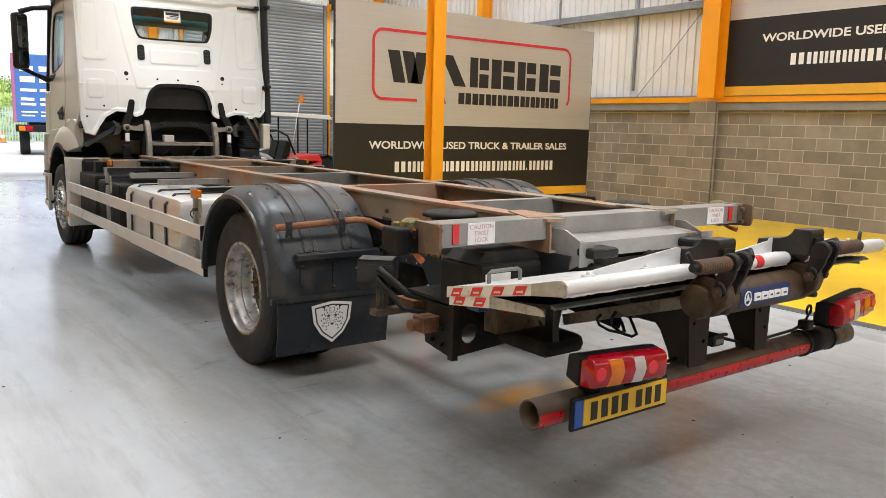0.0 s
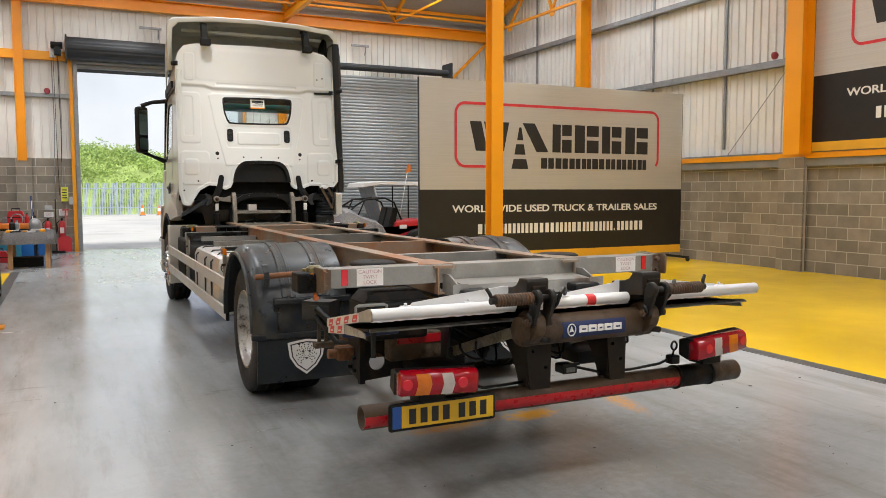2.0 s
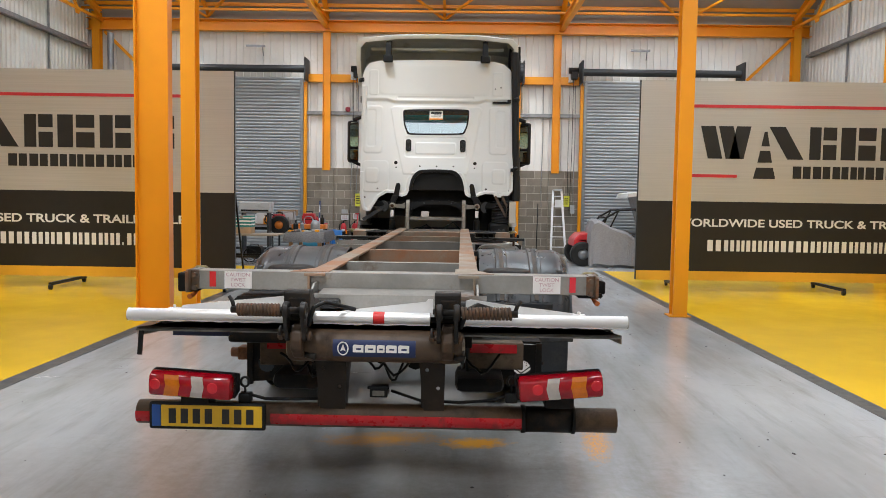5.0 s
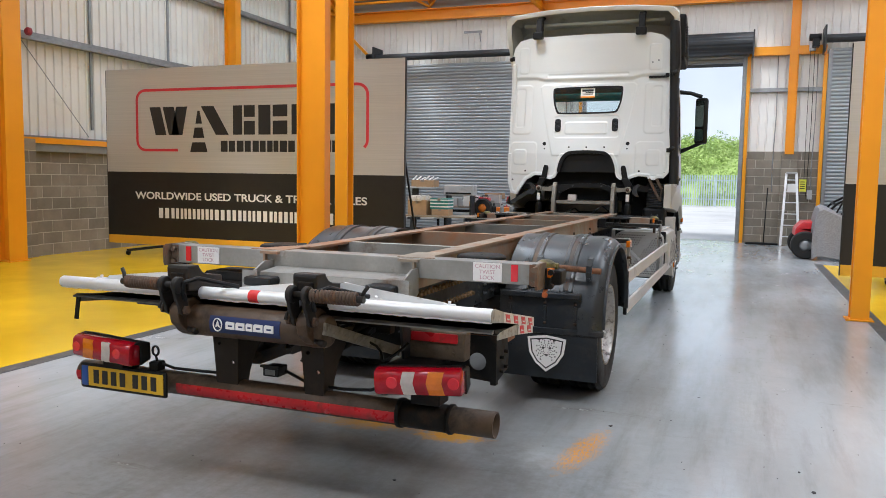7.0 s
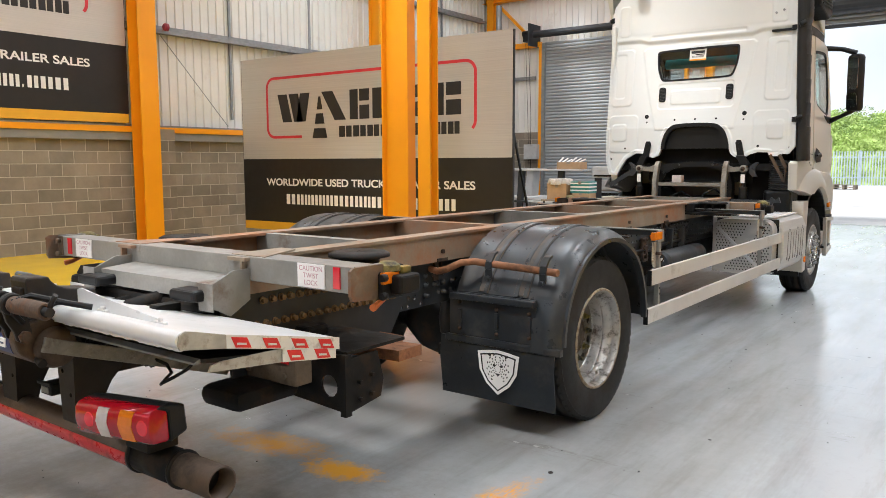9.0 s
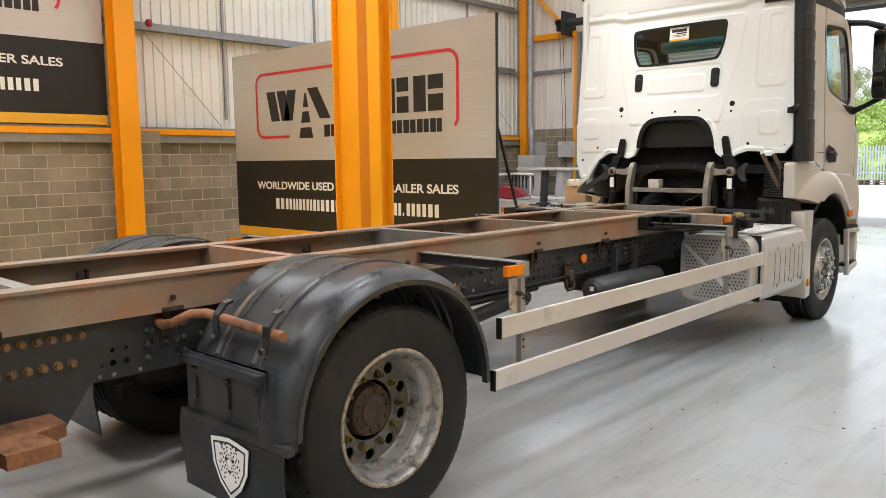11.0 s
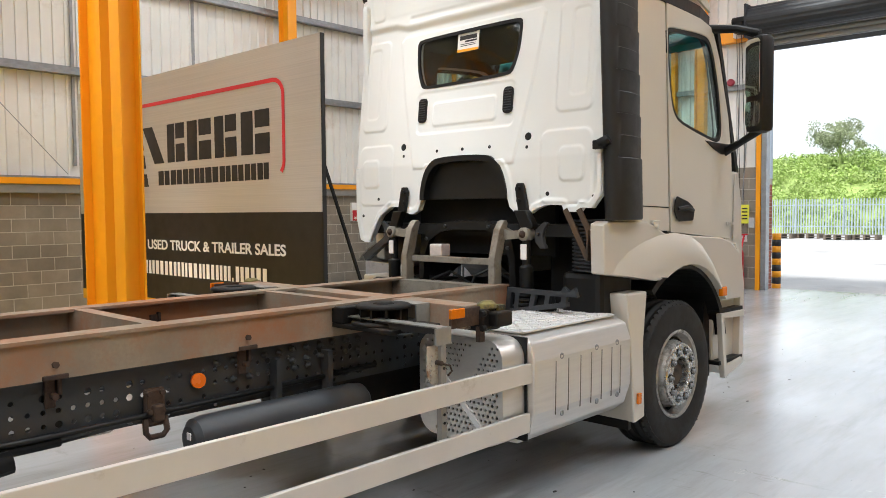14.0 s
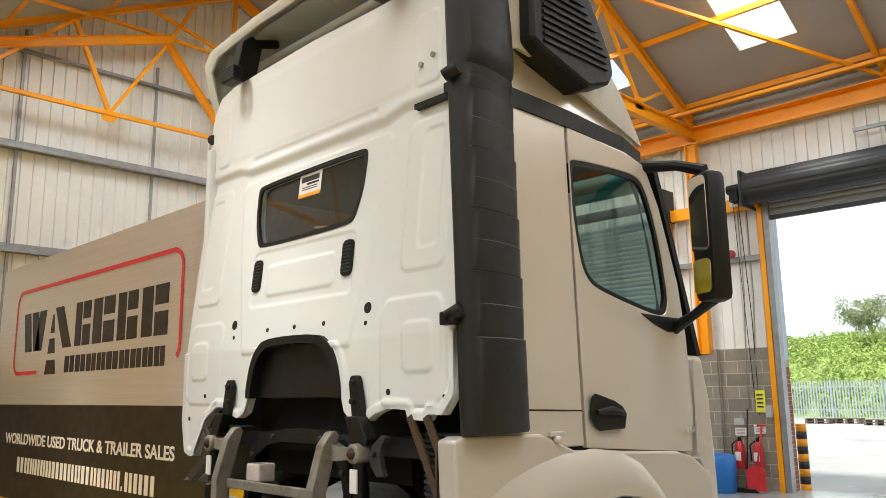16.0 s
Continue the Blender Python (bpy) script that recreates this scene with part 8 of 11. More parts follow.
# black trim round the arch
bm = B()
inner = [(x * 0.89 + 0.002, 1.735 + (z - 1.735) * 0.87) for x, z in ARCH]
loop = ARCH + inner[::-1]
va = [(bm.verts.new((XC + x, CY - 0.028, z)), bm.verts.new((XC + x, CY + 0.06, z))) for x, z in ARCH]
vb = [(bm.verts.new((XC + x, CY - 0.028, z)), bm.verts.new((XC + x, CY + 0.06, z))) for x, z in inner]
for i in range(len(ARCH) - 1):
    bm.faces.new((va[i][0], va[i + 1][0], vb[i + 1][0], vb[i][0]))
    bm.faces.new((va[i][0], va[i][1], va[i + 1][1], va[i + 1][0]))
    bm.faces.new((vb[i][0], vb[i + 1][0], vb[i + 1][1], vb[i][1]))
bmesh.ops.recalc_face_normals(bm, faces=bm.faces[:])
part("arch_trim", bm, M_BLACK, back, "black rubber arch trim", smooth=True)
bm = B()
prism(bm, [(x + XC, z) for x, z in ARCH[1:-1]], "y", CY + 0.03, CY + 0.06)
part("engine_hood", bm, M_BLACK, cab, "black engine cover behind the arch")
# two added near-black sheets stand in for the deep shade under the cab
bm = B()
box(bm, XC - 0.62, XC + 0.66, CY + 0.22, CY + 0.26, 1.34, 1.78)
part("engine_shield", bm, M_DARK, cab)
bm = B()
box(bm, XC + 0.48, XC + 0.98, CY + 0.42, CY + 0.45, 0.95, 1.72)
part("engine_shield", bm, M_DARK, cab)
# rear window
bm = B()
plate(bm, sh([(x * 1.02, 2.75 + (z - 2.75) * 1.06) for x, z in WIN]), [sh([(x * 0.972, 2.75 + (z - 2.75) * 0.935) for x, z in WIN])], 0.016, Matrix.Translation((0, CY + 0.004, 0)) @ XZ)
wf = part("rear_window", bm, M_BLACK, cab, "small rear window with rounded corners")
bm = B()
plate(bm, sh(WIN), [], 0.005, Matrix.Translation((0, CY + 0.012, 0)) @ XZ)
gl = part("pane", bm, M_GLASS, wf, "tinted glass")
gl.visible_shadow = False
bm = B()
plate(bm, [(XC - 0.10, 2.79), (XC + 0.10, 2.79), (XC + 0.10, 2.94), (XC - 0.10, 2.94)], [], 0.002, Matrix.Translation((0, CY + 0.004, 0)) @ XZ)
st = part("sticker", bm, M_PRINT_WHITE, wf, "white printed notice")
bm = B()
for i, (a, b, h) in enumerate(((-0.07, 0.07, 0.006), (-0.08, 0.08, 0.03), (-0.03, 0.08, 0.012), (-0.07, 0.07, 0.005), (-0.07, 0.07, 0.005))):
    z = (2.922, 2.875, 2.856, 2.842, 2.83)[i]
    plate(bm, [(XC + a, z), (XC + b, z), (XC + b, z + h), (XC + a, z + h)], [], 0.001, Matrix.Translation((0, CY + 0.0015, 0)) @ XZ)
part("sticker_mark", bm, M_PRINT_BLACK, st, "dark bars of print")
bm = B()
plate(bm, [(XC - 0.10, 2.79), (XC + 0.10, 2.79), (XC + 0.10, 2.808), (XC - 0.10, 2.808)], [], 0.001, Matrix.Translation((0, CY + 0.0012, 0)) @ XZ)
part("sticker_band", bm, M_YELLOW, st)
# the back wall leans forward above the arch
for ob in cab.children_recursive:
    if ob.type == "MESH" and ob.name.split(".")[0] not in ("engine_hood", "engine_shield", "arch_trim"):
        for v in ob.data.vertices:
            if v.co.z > 2.0:
                v.co.y += 0.108 * min(v.co.z - 2.0, 1.15)
# lower brackets of the back wall
for s in (-1, 1):
    bm = B()
    x = XC + s * 0.55
    prism(bm, [(x - 0.036, 1.80), (x - 0.022, 1.835), (x + 0.022, 1.835), (x + 0.036, 1.80), (x + s * 0.03 + 0.04, 1.64), (x + s * 0.03 - 0.04, 1.64)], "y", CY - 0.035, CY - 0.005)
    prism(bm, [(x + s * 0.03 - 0.05, 1.655), (x + s * 0.03 + 0.045, 1.655), (x + s * 0.085 + 0.05, 1.56), (x + s * 0.085 + 0.045, 1.535), (x + s * 0.085 - 0.045, 1.535)], "y", CY - 0.07, CY - 0.005)
    for z in (1.80, 1.72):
        sweep(bm, [(x, CY - 0.02, z), (x, CY - 0.05, z)], 0.013, 8)
    part("hinge_bracket", bm, M_BLACK, cab, "black bolted cab mount bracket", bevel=0.006)
    bm = B()
    x = XC + s * 0.66
    x = XC + s * 0.63
    zc_ = 1.50
    prism(bm, [(XC + s * 0.44, zc_ - 0.04), (XC + s * 0.44, zc_ + 0.045), (XC + s * 0.50, zc_ + 0.02), (x - s * 0.03, zc_ + 0.025), (x - s * 0.03, zc_ - 0.025), (XC + s * 0.52, zc_ - 0.035)][::s], "y", CY - 0.085, CY - 0.035)
    lathe(bm, [(0.022, -0.045), (0.038, -0.045), (0.043, -0.039), (0.043, 0.039), (0.038, 0.045), (0.022, 0.045)], (x, CY - 0.06, zc_), "y", 24)
    mt_ = part("cab_mount", bm, M_POST, truck, "cast grey cab mount with a round eye")
    bm = B()
    lathe(bm, [(0.001, -0.064), (0.013, -0.062), (0.015, -0.052), (0.024, -0.050), (0.026, -0.04)], (x, CY - 0.06, zc_), "y", 14)
    part("mount_bolt", bm, M_RUST_DARK, mt_, "rusty pivot bolt")
    bm = B()
    prism(bm, [(x + s * 0.06, zc_ - 0.05), (x + s * 0.10, zc_ - 0.095), (x + s * 0.15, zc_ - 0.09), (x + s * 0.13, zc_ - 0.06), (x + s * 0.12, zc_ - 0.01), (x + s * 0.13, zc_ + 0.03), (x + s * 0.16, zc_ + 0.07), (x + s * 0.13, zc_ + 0.08), (x + s * 0.105, zc_ + 0.06), (x + s * 0.07, zc_ + 0.035), (x + s * 0.055, zc_ - 0.01)][::s], "y", CY - 0.05, CY - 0.02)
    sweep(bm, [(x + s * 0.09, CY - 0.05, zc_ + 0.0), (x + s * 0.09, CY - 0.075, zc_ + 0.0)], 0.012, 6)
    part("lock_hook", bm, M_CHASSIS, mt_, "dark curved cab lock hook", bevel=0.004)
    bm = B()
    lathe(bm, [(0.028, 1.46), (0.028, 1.30), (0.034, 1.295), (0.046, 1.285), (0.046, 1.16), (0.04, 1.15)], (x, CY - 0.06, 0), "z", 18)
    dp_ = part("cab_damper", bm, M_BLACK, truck, "black spring damper", smooth=True)
    for q_ in range(4):
        bm = B()
        lathe(bm, [(0.035, 1.15 - 0.03 * q_), (0.055, 1.145 - 0.03 * q_), (0.057, 1.137 - 0.03 * q_), (0.055, 1.129 - 0.03 * q_), (0.035, 1.124 - 0.03 * q_)], (x, CY - 0.06, 0), "z", 18)
        part("damper_rib", bm, M_BLACK, dp_, smooth=True)
    bm = B()
    box(bm, x - 0.024, x + 0.024, CY - 0.096, CY - 0.086, 1.335, 1.435, 0.003)
    part("damper_label", bm, M_LABEL, dp_, "pale damper label")
# front cross structure, engine and arch under the cab
bm = B()
pts = [(-0.44, 1.10), (-0.42, 1.34), (-0.36, 1.47), (-0.24, 1.545), (-0.1, 1.57), (0.22, 1.57), (0.36, 1.53), (0.44, 1.45), (0.475, 1.32), (0.48, 1.1)]
low_ = [(-0.395, 1.10), (-0.375, 1.33), (-0.325, 1.44), (-0.22, 1.50), (-0.1, 1.52), (0.22, 1.52), (0.33, 1.485), (0.395, 1.42), (0.425, 1.31), (0.43, 1.1)]
prism(bm, [(XC + a, b) for a, b in pts] + [(XC + a, b) for a, b in low_[::-1]], "y", CY + 0.01, CY + 0.022)
arch_ = part("cab_cross_arch", bm, M_BLACK, truck, "dark arched cross plate with a flange")
bm = B()
prism(bm, [(XC + a, b) for a, b in pts] + [(XC + a * 1.01, b + 0.012) for a, b in pts[::-1]], "y", CY + 0.012, CY + 0.12)
part("arch_flange", bm, M_BLACK, arch_)
for a, b in ((-0.35, 1.45), (-0.16, 1.545), (0.25, 1.545), (0.42, 1.40)):
    bm = B()
    sweep(bm, [(XC + a, CY + 0.02, b), (XC + a, CY - 0.004, b)], 0.013, 6)
    part("arch_bolt", bm, M_CHASSIS, arch_)
bm = B()
box(bm, XC - 0.42, XC + 0.42, 10.1, 11.5, 0.7, 1.12, 0.05)
sweep(bm, [(XC - 0.2, 9.85, 0.95), (XC - 0.2, 10.2, 0.98)], 0.18, 18)
sweep(bm, [(XC + 0.15, 9.5, 0.95), (XC + 0.15, 10.2, 0.95)], 0.16, 18)
box(bm, XC - 0.35, XC + 0.4, 9.55, 9.75, 0.86, 1.02, 0.03)
part("engine", bm, M_DIRTY, truck, "dark grimy engine and gearbox")
bm = B()
box(bm, XC - 0.20, XC - 0.08, CY - 0.12, CY - 0.02, 1.33, 1.42, 0.012)
part("expansion_cap", bm, M_CLEAR_LENS, truck, "pale fluid reservoir")
bm = B()
for x, w, h in ((XC - 0.3, 0.3, 1.22), (XC - 0.1, 0.12, 1.12), (XC + 0.12, 0.26, 1.26)):
    sweep(bm, [(x, CY - 0.1, 0.98), (x + w * 0.2, CY - 0.05, h - 0.06), (x + w * 0.6, CY + 0.02, h), (x + w, CY + 0.12, h - 0.1), (x + w * 1.1, CY + 0.2, 0.98)], 0.012, 6)
part("engine_cables", bm, M_BLACK, truck, kind="stuff")
# ribbed air intake beside the cab foot
bm = B()
prof = []
for i in range(14):
    z = 1.26 + i * 0.024
    prof += [(0.140, z), (0.158, z + 0.008), (0.158, z + 0.014), (0.140, z + 0.022)]
lathe(bm, prof, (XC + 1.01, CY + 0.18, 0), "z", 24)
part("air_bellows", bm, M_CHASSIS, truck, "black ribbed air intake bellows", smooth=True)
bm = B()
box(bm, XC + 0.82, XC + 1.12, CY + 0.05, CY + 0.45, 0.95, 1.26, 0.04)
sweep(bm, [(XC + 0.75, CY - 0.02, 0.84), (XC + 0.75, CY - 0.02, 1.12)], [0.10, 0.06], 14)
part("air_cleaner", bm, M_BLACK, truck)
bm = B()
for a in (0, 1):
    bar(bm, (XC + 0.90 + 0.10 * a, CY - 0.01, 1.66), (XC + (1.06, 1.075)[a], CY - 0.01, (1.36, 1.52)[a]), 0.012, 0.036)
bar(bm, (XC + 1.073, CY - 0.01, 1.53), (XC + 1.068, CY - 0.01, 1.34), 0.012, 0.036)
part("cab_stay", bm, M_TUBE, truck)
bm = B()
bar(bm, (XC + 0.52, CY - 0.10, 1.135), (XC + 0.98, CY - 0.10, 1.13), 0.04, 0.03)
bar(bm, (XC + 0.50, CY - 0.10, 0.99), (XC + 0.98, CY - 0.10, 1.07), 0.04, 0.03)
for a, b in ((0.51, 0.53), (0.58, 0.60), (0.70, 0.73), (0.82, 0.84), (0.95, 0.96)):
    bar(bm, (XC + a, CY - 0.10, 0.99 + (a - 0.5) * 0.16), (XC + b, CY - 0.10, 1.135), 0.035, 0.028)
prism(bm, [(XC + 0.92, 1.12), (XC + 1.06, 1.12), (XC + 1.04, 1.18), (XC + 1.0, 1.15), (XC + 0.96, 1.18)], "y", CY - 0.12, CY - 0.09)
part("bracket_frame", bm, M_CHASSIS, truck, "dark lattice bracket")
bm = B()
box(bm, XC - 1.1, XC - 0.5, CY + 0.1, CY + 0.6, 0.8, 1.12, 0.04)
part("side_tank", bm, M_BLACK, truck)
bm = B()
bar(bm, (XC - 1.08, CY + 0.05, 1.28), (XC - 0.72, CY + 0.05, 1.5), 0.05, 0.05)
part("cab_stay", bm, M_CHASSIS, truck)

# cab sides: a panel behind the door, the door, sills and roof
DOOR = [(10.655, 1.495), (11.64, 1.42), (11.70, 1.62), (11.70, 2.05), (11.66, 2.35), (11.52, 2.78), (11.40, 3.0), (11.2, 3.04), (10.668, 3.06)]
DWIN = [(10.70, 2.90), (10.66, 2.86), (10.68, 2.55), (10.72, 2.34), (10.80, 2.26), (11.10, 2.20), (11.42, 2.15), (11.50, 2.17), (11.54, 2.25), (11.50, 2.55), (11.43, 2.78), (11.36, 2.90), (11.26, 2.93)]
DWIN = rounded(DWIN)
YZ = lambda x: Matrix(((0, 0, 1, x), (1, 0, 0, 0), (0, 1, 0, 0), (0, 0, 0, 1)))


def bowed(bm, s, k=0.05):
    """Lets a side sheet lean inward toward the roof and the nose."""
    for v in bm.verts:
        lean = (v.co.z - 1.5) * 0.03 + (v.co.y - 10.0) * 0.012
        v.co.x -= s * lean


for s in (-1, 1):
    mir = None if s > 0 else XC
    xs = XC + (1.165 if s > 0 else 1.105)
    bm = B()
    plate(bm, [(9.86, 1.66), (10.0, 1.52), (10.640, 1.505), (10.653, 3.06), (9.98, 3.10)], [], 0.03, YZ(xs))
    bowed(bm, 1)
    part("side_panel", bm, M_CREAM, cab, "pearl white side panel", mirror=mir, bevel=0.006)
    bm = B()
    plate(bm, [(10.58, 1.40), (10.70, 1.40), (10.71, 3.08), (10.60, 3.08)], [], 0.004, YZ(xs + 0.004))
    bowed(bm, 1)
    part("gap_backing", bm, M_DARK, cab, "dark shut line", mirror=mir)
    bm = B()
    plate(bm, [(9.96, 1.56), (11.56, 1.56), (11.56, 2.2), (11.42, 2.95), (11.3, 3.03), (9.99, 3.03)], [[(11.1 + (y - 11.1) * 1.03, 2.54 + (z - 2.54) * 1.03) for y, z in DWIN]], 0.01, YZ(xs - 0.05))
    bowed(bm, 1)
    part("cab_lining", bm, M_LINING, cab, "dark grey inner lining", mirror=mir)
    bm = B()
    plate(bm, DOOR, [DWIN], 0.034, YZ(xs))
    bowed(bm, 1)
    dr = part("cab_door", bm, M_CREAM, cab, "pearl white cab door", mirror=mir, bevel=0.006)
    bm = B()
    plate(bm, [(11.1 + (y - 11.1) * 1.01, 2.54 + (z - 2.54) * 1.01) for y, z in DWIN], [[(11.1 + (y - 11.1) * 0.93, 2.54 + (z - 2.54) * 0.93) for y, z in DWIN]], 0.02, YZ(xs + 0.008))
    bowed(bm, 1)
    part("window_seal", bm, M_BLACK, dr, mirror=mir)
    bm = B()
    plate(bm, DWIN, [], 0.005, YZ(xs + 0.014))
    bowed(bm, 1)
    gl = part("side_window", bm, M_GLASS_SIDE, dr, "tinted side window", mirror=mir)
    gl.visible_shadow = False
    bm = B()
    plate(bm, [(10.675, 1.64), (10.69, 1.72), (10.72, 1.742), (10.88, 1.705), (10.95, 1.675), (10.98, 1.64), (10.96, 1.572), (10.75, 1.568), (10.71, 1.588)], [], 0.008, YZ(xs + 0.034))
    hd = part("door_handle", bm, M_BLACK, dr, "black recessed handle", mirror=mir, bevel=0.006)
    bm = B()
    sweep(bm, [(xs + 0.045, 10.72, 1.655), (xs + 0.058, 10.83, 1.662), (xs + 0.045, 10.945, 1.645)], [0.012, 0.02, 0.014], 8)
    part("grip", bm, M_BLACK, hd, mirror=mir, smooth=True)
    bm = B()
    for y in (11.53, 11.565, 11.60, 11.635):
        box(bm, xs + 0.03, xs + 0.036, y, y + 0.027, 1.525, 1.55)
    part("model_badge", bm, M_ALU_DULL, dr, "small chrome bars", mirror=mir)
    bm = B()
    box(bm, xs + 0.03, xs + 0.05, 10.36, 10.46, 1.56, 1.58, 0.004)
    sweep(bm, [(xs + 0.04, 10.41, 1.56), (xs + 0.04, 10.41, 1.53)], 0.02, 10)
    part("side_catch", bm, M_ALU_DULL, cab, mirror=mir)
    if s > 0:
        bm = B()
        plate(bm, [(10.2, 1.675), (10.64, 1.662), (10.64, 1.668), (10.2, 1.681)], [], 0.002, YZ(xs + 0.0305))
        bowed(bm, 1)
        part("panel_gap", bm, M_BLACK, cab, mirror=mir)
    bm = B()
    plate(bm, [(11.22, 2.155), (11.50, 2.15), (11.70, 2.15), (11.69, 2.12), (11.60, 2.07), (11.50, 2.065), (11.36, 2.10)], [], 0.03, YZ(xs + 0.012))
    bowed(bm, 1)
    part("mirror_base", bm, M_BLACK, dr, "black mirror base below the window", mirror=mir, bevel=0.006)
    bm = B()
    plate(bm, [(11.74, 1.40), (11.84, 1.45), (11.855, 1.60), (11.845, 1.86), (11.77, 1.93), (11.75, 1.80)], [], 0.012, YZ(xs - 0.012))
    part("corner_fin", bm, M_ALU_DULL, cab, "grey corner air fin", mirror=mir, bevel=0.004)
    # lower sill and wheel arch panel
    cy, cz = FRONT_Y + 0.08, AXLE_Z
    yr = 9.78 if s > 0 else 10.05
    arc = [(cy + 0.74 * math.cos(radians(a)), cz + 0.76 * math.sin(radians(a))) for a in range(38, 119, 5)] + [(10.36, 1.19)]
    body = [(11.80, 0.95)] + [(11.46, 0.955)] + arc + [(yr, 1.262), (yr - 0.01, 1.57), (yr + 0.04, 1.585), (10.3, 1.575), (10.55, 1.49), (11.44, 1.435), (11.60, 1.40), (11.78, 1.30), (11.83, 1.12)]
    bm = B()
    plate(bm, body, [], 0.10, YZ(xs - 0.055))
    fd = part("front_wing", bm, M_CREAM, cab, "pearl white front wing", mirror=mir, bevel=0.012)
    bm = B()
    outer = [(9.86, 1.262), (9.93, 1.33), (10.06, 1.395), (10.25, 1.45), (10.45, 1.485), (10.68, 1.492), (10.90, 1.468), (11.08, 1.40), (11.22, 1.29), (11.32, 1.17), (11.40, 1.06), (11.455, 0.97)]
    inner = [(10.36, 1.185), (10.43, 1.205)] + [(cy + 0.74 * math.cos(radians(a)), cz + 0.76 * math.sin(radians(a))) for a in (115, 106, 97, 88, 79, 70, 61, 53, 45, 38)]
    rows = []
    for (ya, za), (yb, zb) in zip(outer, inner):
        row = [bm.verts.new((xs + dx, ya + (yb - ya) * f, za + (zb - za) * f)) for f, dx in ((0, 0.043), (0.12, 0.058), (0.3, 0.074), (0.6, 0.085), (0.9, 0.088), (0.97, 0.084), (1.0, 0.074))]
        row.append(bm.verts.new((xs - 0.10, yb, zb)))
        rows.append(row)
    for ra, rb in zip(rows, rows[1:]):
        for i in range(7):
            bm.faces.new((ra[i], ra[i + 1], rb[i + 1], rb[i]))
    bm.faces.new(rows[0])
    bmesh.ops.recalc_face_normals(bm, faces=bm.faces[:])
    part("wing_flare", bm, M_CREAM, fd, "rounded wheel arch flare", mirror=mir, smooth=True)
    bm = B()
    arcm = [(cy + r_ * math.cos(radians(a)), cz + r_ * 1.06 * math.sin(radians(a))) for r_, rng_ in ((0.735, range(14, 129, 6)), (0.69, range(128, 13, -6))) for a in rng_]
    plate(bm, arcm, [], 0.5, YZ(XC + 0.70))
    part("wheel_arch_liner", bm, M_BLACK, fd, mirror=mir)
    bm = B()
    box(bm, xs + 0.06, xs + 0.095, 11.34, 11.42, 1.0, 1.07, 0.008)
    part("wing_marker", bm, M_AMBER_LENS, fd, "amber side repeater", mirror=mir)
    bm = B()
    prism(bm, [(9.985, 1.13), (10.235, 1.13), (10.19, 0.8), (10.21, 0.32), (10.08, 0.30), (10.04, 0.7)], "x", XC + 0.86, XC + 1.245)
    part("wing_flap", bm, M_CREAM, truck, "white panel behind the front wheel", mirror=mir, bevel=0.012)
    bm = B()
    box(bm, XC + 0.6, XC + 1.2, 10.08, 10.11, 0.25, 0.85)
    part("front_flap", bm, M_BLACK, truck, mirror=mir)
    bm = B()
    box(bm, XC + 1.245, XC + 1.262, 10.10, 10.14, 0.42, 0.49, 0.004)
    part("side_marker", bm, M_AMBER_LENS, truck, mirror=mir)
    bm = B()
    prism(bm, [(11.815, 0.40), (11.90, 0.42), (11.91, 1.05), (11.865, 1.24), (11.80, 1.33), (11.74, 1.385), (11.73, 1.375), (11.83, 1.24), (11.845, 1.1)], "x", XC + 1.10, XC + 1.185)
    part("corner_bumper", bm, M_CREAM, truck, "pearl white bumper corner", mirror=mir, bevel=0.006)
    bm = B()
    prism(bm, [(11.70, 0.42), (11.815, 0.42), (11.835, 1.1), (11.80, 1.25), (11.70, 1.25)], "x", XC + 1.05, XC + 1.10)
    part("gap_filler", bm, M_BLACK, truck, mirror=mir)
    # steps ahead of the wheel
    bm = B()
    prism(bm, [(11.46, 0.46), (11.62, 0.36), (11.92, 0.36), (11.94, 1.3), (11.86, 1.3), (11.80, 0.96), (11.46, 1.0)], "x", XC + 0.75, XC + 1.13)
    part("step_well", bm, M_CREAM, truck, "pearl white entry step housing", mirror=mir, bevel=0.01)
    bm = B()
    prism(bm, [(11.40, 0.86), (11.45, 0.86), (11.52, 0.36), (11.47, 0.36)], "x", XC + 1.18, XC + 1.225)
    prism(bm, [(11.42, 0.82), (11.84, 0.80), (11.84, 0.85), (11.42, 0.86)], "x", XC + 1.19, XC + 1.22)
    prism(bm, [(11.47, 0.36), (11.80, 0.43), (11.80, 0.48), (11.50, 0.45)], "x", XC + 1.19, XC + 1.22)
    part("step_frame", bm, M_CREAM, truck, mirror=mir, bevel=0.006)
    bm = B()
    prism(bm, [(11.30, 0.42), (11.47, 0.36), (11.47, 0.98), (11.38, 0.98)], "x", XC + 0.8, XC + 1.1)
    part("wheel_splash_guard", bm, M_BLACK, truck, mirror=mir)
    for z in (0.46, 0.85):
        bm = B()
        box(bm, XC + 1.0, XC + 1.20, 11.42, 11.85, z, z + 0.03, 0.004)
        part("step_tread", bm, M_BLACK, truck, mirror=mir)
